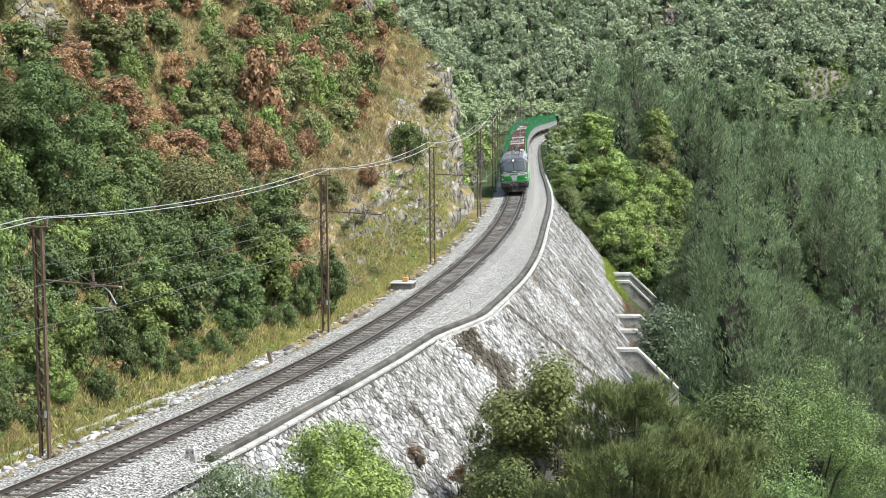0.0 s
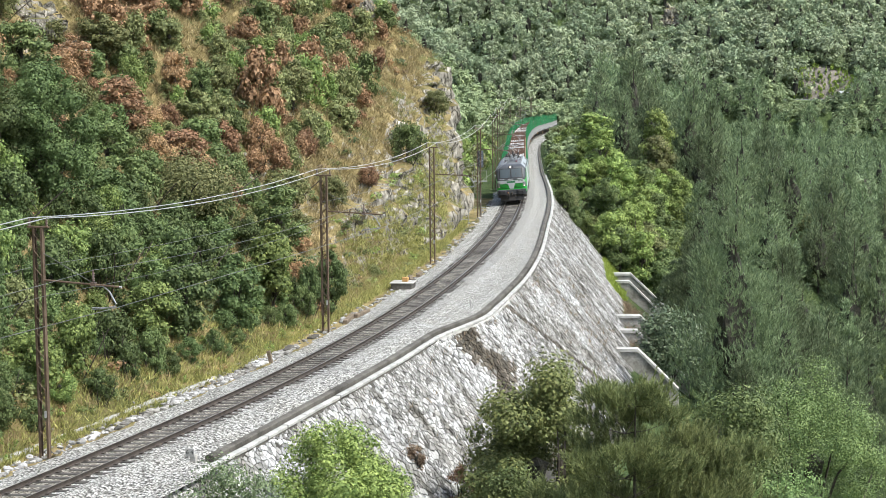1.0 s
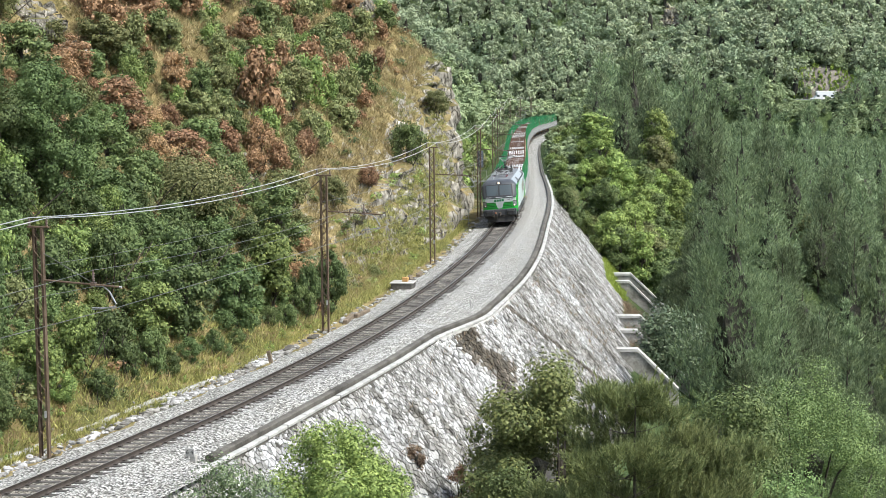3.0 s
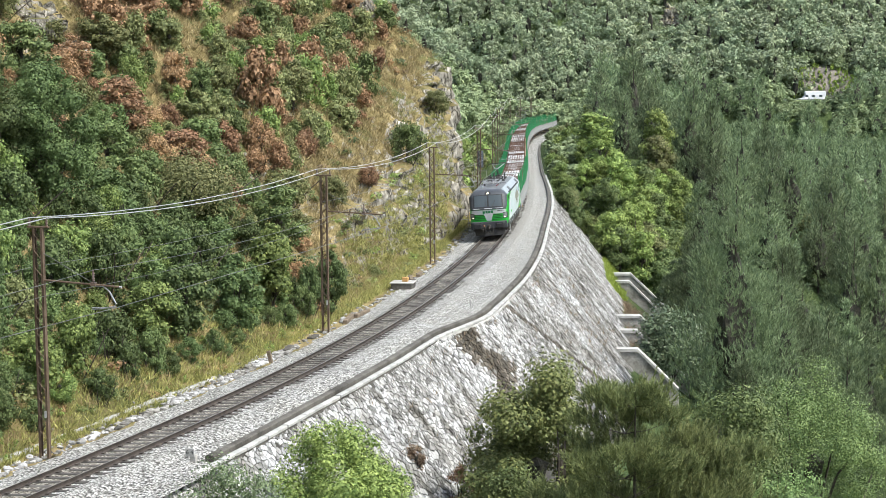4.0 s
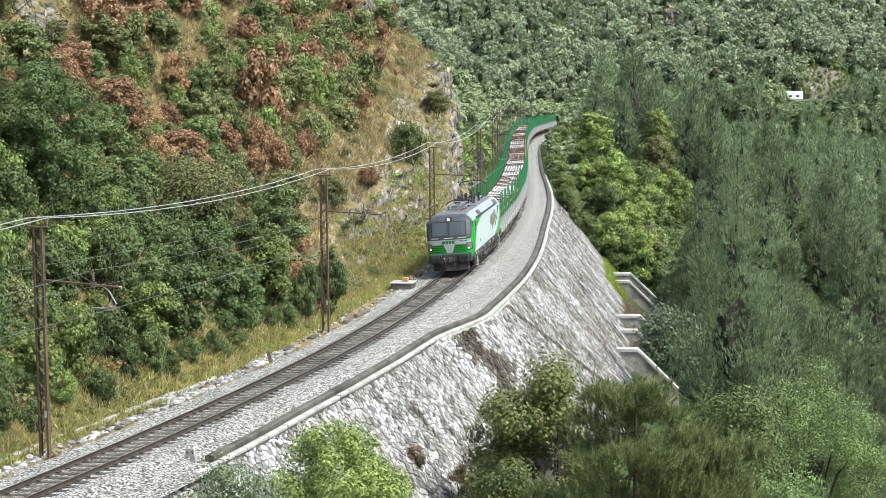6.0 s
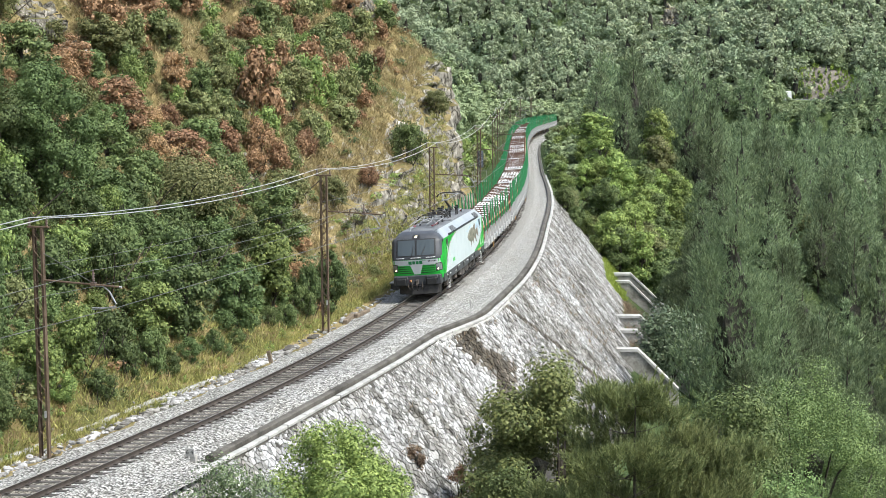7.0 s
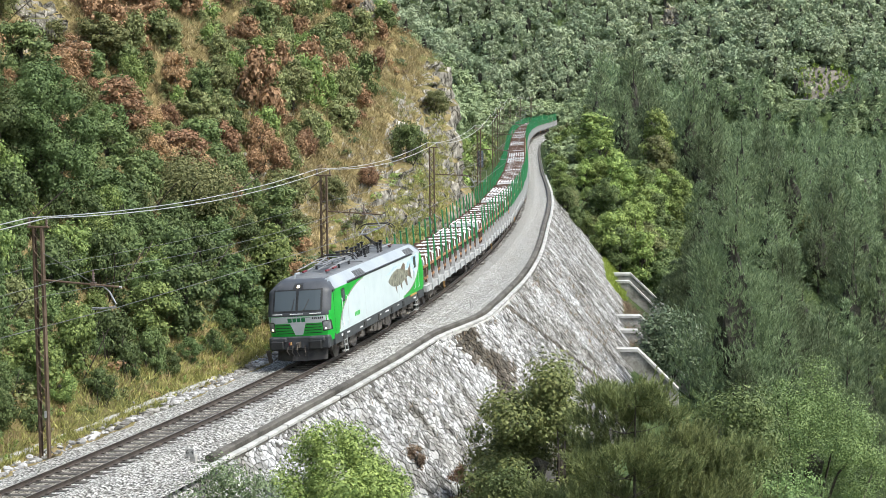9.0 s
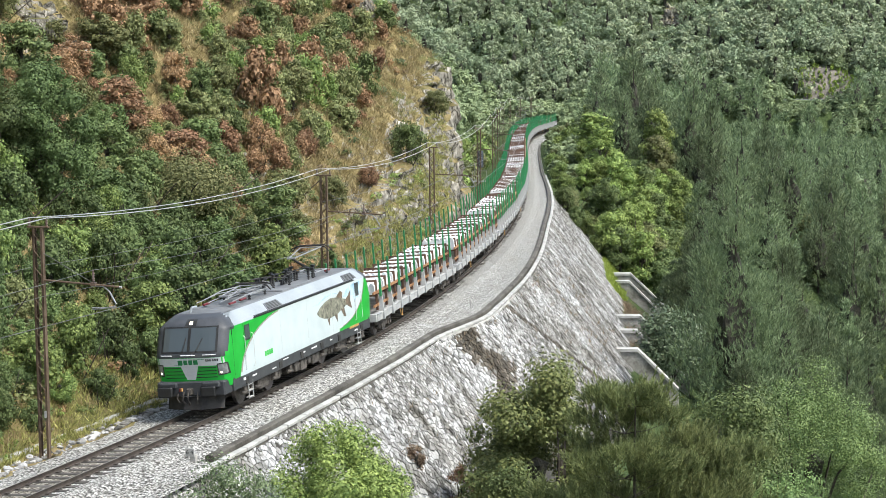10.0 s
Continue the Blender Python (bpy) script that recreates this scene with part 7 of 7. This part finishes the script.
# ---- pieces of the track and the walls ----
def build_sleepers():
    bm = bmesh.new()
    add_box(bm, (-1.25, -0.125, -0.30), (1.25, 0.125, -0.165), 0.015)
    me = bpy.data.meshes.new("sleeper")
    bm.to_mesh(me)
    bm.free()
    me.materials.append(M_SLEEPER)
    track = tagged(empty("track_bed"), "dark weathered timber sleepers with steel fastenings", "track", kind="structure")
    co = np.array([v.co for v in me.vertices])
    polys = [tuple(p.vertices) for p in me.polygons]
    lean = Matrix.Rotation(-CANT, 4, "Y")
    rng = random.Random(4)
    s, i, vs, fs = arc(46.0), 0, [], []
    while s < arc(440):
        y = float(np.interp(s, TS, TY))
        m = track_frame(y, 0.0) @ lean @ pose(rng.uniform(-0.02, 0.02), 0, rng.uniform(-0.006, 0.006), 0, 0, rng.uniform(-0.8, 0.8))
        if i < 300:
            put("sleeper", me, track, m=m)
        else:
            n = len(vs)
            vs += [tuple(m @ Vector(c)) for c in co]
            fs += [tuple(n + k for k in p) for p in polys]
        s += 0.6
        i += 1
    ob = put("far_sleepers", mesh_of("far_sleepers", vs, fs, [M_SLEEPER]), track)
    ob["kind"] = "stuff"
    bm = bmesh.new()
    for x in (-0.75, 0.75):
        for q in (-0.13, 0.13):
            add_box(bm, (x + q - 0.06, -0.06, -0.166), (x + q + 0.06, 0.06, -0.12))
    me = bpy.data.meshes.new("fastening")
    bm.to_mesh(me)
    bm.free()
    me.materials.append(M_RAIL)
    s = arc(50.0)
    co = [tuple(v.co) for v in me.vertices]
    polys = [tuple(p.vertices) for p in me.polygons]
    vs, fs = [], []
    for i in range(250):
        m = track_frame(float(np.interp(s + i * 0.6, TS, TY)), 0.0) @ lean
        n = len(vs)
        vs += [tuple(m @ Vector(c)) for c in co]
        fs += [tuple(n + k for k in p) for p in polys]
    ob = put("fastenings", mesh_of("fastenings", vs, fs, [M_RAIL]), track)
    ob["kind"] = "stuff"


build_sleepers()


def build_coping():
    """Pale slabs along the outer side of the kerb."""
    wall = sweep("coping_wall", steps((57.0, 200, 1.0), (200, 300, 2.0)), [(-0.12, -1.0), (-0.12, -0.24), (0.45, -0.24), (0.52, -1.0)], [M_KERB], kerbed=True)
    wall = tagged(new("coping_wall", wall), "concrete wall head with pale coping slabs along the kerb", "wall", kind="structure")
    corner = sweep("corner_wall", steps((85.0, 102.0, 0.8)), [(0.2, -1.3), (0.2, -0.25), (0.53, -0.25), (0.56, -0.85), (0.50, -1.3)], [M_CONCRETE], kerbed=True)
    tagged(new("corner_wall", corner), "pale concrete wall head where the kerb bends outward", "wall", kind="structure")
    bm = box((-0.12, -0.94, -0.09), (0.13, 0.94, 0.04), 0.02)
    me = bpy.data.meshes.new("coping_slab")
    bm.to_mesh(me)
    bm.free()
    me.materials.append(M_COPING)
    rng = random.Random(9)
    s = arc(57.5)
    while s < arc(292):
        y0, y1 = (float(np.interp(s + q, TS, TY)) for q in (-0.98, 0.98))
        k0, k1 = float(kerb_at(y0)), float(kerb_at(y1))
        p0, p1 = track_frame(y0, k0 + 0.35).translation, track_frame(y1, k1 + 0.35).translation
        d = (p1 - p0).normalized()
        c = (p0 + p1) / 2
        m = Matrix(((d.y, d.x, 0, c.x), (-d.x, d.y, 0, c.y), (0, 0, 1, -0.14), (0, 0, 0, 1)))
        m = m @ pose(rng.uniform(-0.015, 0.015), 0, rng.uniform(-0.015, 0.01), rng.uniform(-0.4, 0.4), rng.uniform(-1.5, 1.5), rng.uniform(-0.5, 0.5))
        m = m @ Matrix.Diagonal((1, (p1 - p0).length / 1.96, 1, 1))
        put("coping_slab", me, wall, m=m)
        s += 1.96


build_coping()


def cell(pts, i, near):
    """The cell of point i among its neighbours, cut from a square."""
    px, py = pts[i]
    poly = [(px - 1, py - 1), (px + 1, py - 1), (px + 1, py + 1), (px - 1, py + 1)]
    for j in near:
        qx, qy = pts[j]
        nx, ny = qx - px, qy - py
        c = (nx * (px + qx) + ny * (py + qy)) / 2
        out = []
        for k in range(len(poly)):
            a, b = poly[k], poly[(k + 1) % len(poly)]
            da, db = nx * a[0] + ny * a[1] - c, nx * b[0] + ny * b[1] - c
            if da <= 0:
                out.append(a)
            if (da < 0 < db) or (db < 0 < da):
                t = da / (da - db)
                out.append((a[0] + t * (b[0] - a[0]), a[1] + t * (b[1] - a[1])))
        poly = out
        if len(poly) < 3:
            return poly
    return poly


def build_stones():
    """The limestone blocks that pave the slope, fitted to one another with dark open joints."""
    rng = random.Random(12)
    L0, L1 = arc(46), arc(208)
    du, dv = 0.27, 0.17
    pts = []
    rows = int(10.0 / dv)
    for r in range(-1, rows):
        n = int((L1 - L0) / du)
        for k in range(n):
            u = L0 + (k + 0.5 * (r % 2)) * du + rng.uniform(-0.16, 0.16)
            v = 0.15 + r * dv + rng.uniform(-0.085, 0.085)
            if r <= 0 or rng.random() > (0.24 if u < 75 else 0.4):
                pts.append((u, v))
    grid = {}
    for i, (u, v) in enumerate(pts):
        grid.setdefault((int(u), int(v)), []).append(i)
    cosE, sinE = math.cos(radians(52)), math.sin(radians(52))
    vs, fs, dark, made = [], [], [], 0
    gully = arc(88.6)
    for i, (u, v) in enumerate(pts):
        y = float(np.interp(u, TS, TY))
        if v < 0.02 or (y < 100 and v > 8.2) or (y > 165 and v > 13 * (1 - (y - 165) / 45)) or rng.random() < 0.012:
            continue
        near = [j for a in (-1, 0, 1) for b in (-1, 0, 1) for j in grid.get((int(u) + a, int(v) + b), ()) if j != i]
        near.sort(key=lambda j: (pts[j][0] - u) ** 2 + (pts[j][1] - v) ** 2)
        poly = cell(pts, i, near[:26])
        if len(poly) < 4:
            continue
        cu = sum(p[0] for p in poly) / len(poly)
        cv = sum(p[1] for p in poly) / len(poly)
        lift, tilt_u, tilt_v = rng.uniform(0.035, 0.075), rng.uniform(-0.09, 0.09), rng.uniform(-0.09, 0.09)
        verts = []
        for shrink, h in ((0.92, -0.6), (0.84, 1.0)):
            for pu, pv in poly:
                pv = max(pv, 0.04)
                eu, ev = (pu - cu) * shrink, (pv - cv) * shrink
                hh = h * lift + (eu * tilt_u + ev * tilt_v if h > 0 else 0) + (rng.uniform(-0.015, 0.015) if h > 0 else 0)
                verts.append((cu + eu, cv + ev, hh))
        n = len(poly)
        faces = [(a * n + k, a * n + (k + 1) % n, (a + 1) * n + (k + 1) % n, (a + 1) * n + k) for a in (0,) for k in range(n)] + [tuple(range(n, 2 * n))]
        world = []
        for a, b, h in verts:
            c, back, side = along(a)
            k = kerb_by_arc(a) + 0.42
            t = min(max((c.y - 170) / 52, 0.0), 1.0)
            t = 1 - t * t * (3 - 2 * t)
            w = c + side * (k + b * cosE + h * sinE)
            drop = b * cosE * EMB * t + (1 - t) * 0.3
            world.append((w.x, w.y, -0.3 - drop + h * cosE + 0.03))
        if 74 < y < 84 and made < 300:
            made += 1
            c0 = np.mean(world, axis=0)
            put("stone", mesh_of("stone", [tuple(np.array(q) - c0) for q in world], faces, [M_STONE]), SLOPE, m=Matrix.Translation(c0))
        else:
            o = len(vs)
            vs += world
            fs += [tuple(o + k for k in f) for f in faces]
            q = abs(u - gully + 0.12 * v + 0.8 * math.sin(v * 1.7)) - 1.1
            q2 = abs(u - gully - 9.0 - 1.3 * v) - 0.35
            dark += [1 if min(q / 1.2, q2 / 0.5) < rng.random() - 0.3 else 0] * len(faces)
    me = mesh_of("stone_facing", vs, fs, [M_STONE, M_STONE_STAINED])
    me.polygons.foreach_set("material_index", dark)
    ob = put("stone_facing", me, SLOPE)
    ob["kind"] = "stuff"


build_stones()


# ---- what moves ----
def vehicle_pose(s0, a, b):
    """Pose of a vehicle whose front is at arc length s0, carried at a and b metres behind it."""
    pa, _, _ = along(s0 + a)
    pb, _, _ = along(s0 + b)
    back = (pb - pa).normalized()
    side = Vector((back.y, -back.x, 0))
    up = Vector((0, 0, 1))
    r = side * math.cos(CANT) + up * math.sin(CANT)
    u = up * math.cos(CANT) - side * math.sin(CANT)
    p = pa - back * a
    return Matrix(((r.x, back.x, u.x, p.x), (r.y, back.y, u.y, p.y), (r.z, back.z, u.z, p.z), (0, 0, 0, 1)))


def front_arc(t):
    """Arc length of the locomotive's front buffers at t seconds."""
    return 146.91 - 12.195 * t + 0.0455 * t * t - 4.74


def car_x(t):
    """The van comes into view beyond the trees and drives along the valley road."""
    return 101.8 - 3.0 * (t - 1.2)


def motions():
    times = [i * 0.5 for i in range(21)]
    walk(LOCO, [(t, vehicle_pose(front_arc(t), 4.74, 14.24)) for t in times])
    for i, w in enumerate(WAGONS):
        off = LOCO_LEN + i * WAGON_LEN
        walk(w, [(t, vehicle_pose(front_arc(t) + off, 3.0, WAGON_LEN - 3.0)) for t in times])
    walk(CAR, [(t, Matrix.Translation((car_x(t), 449.5, 4.1))) for t in times])


motions()
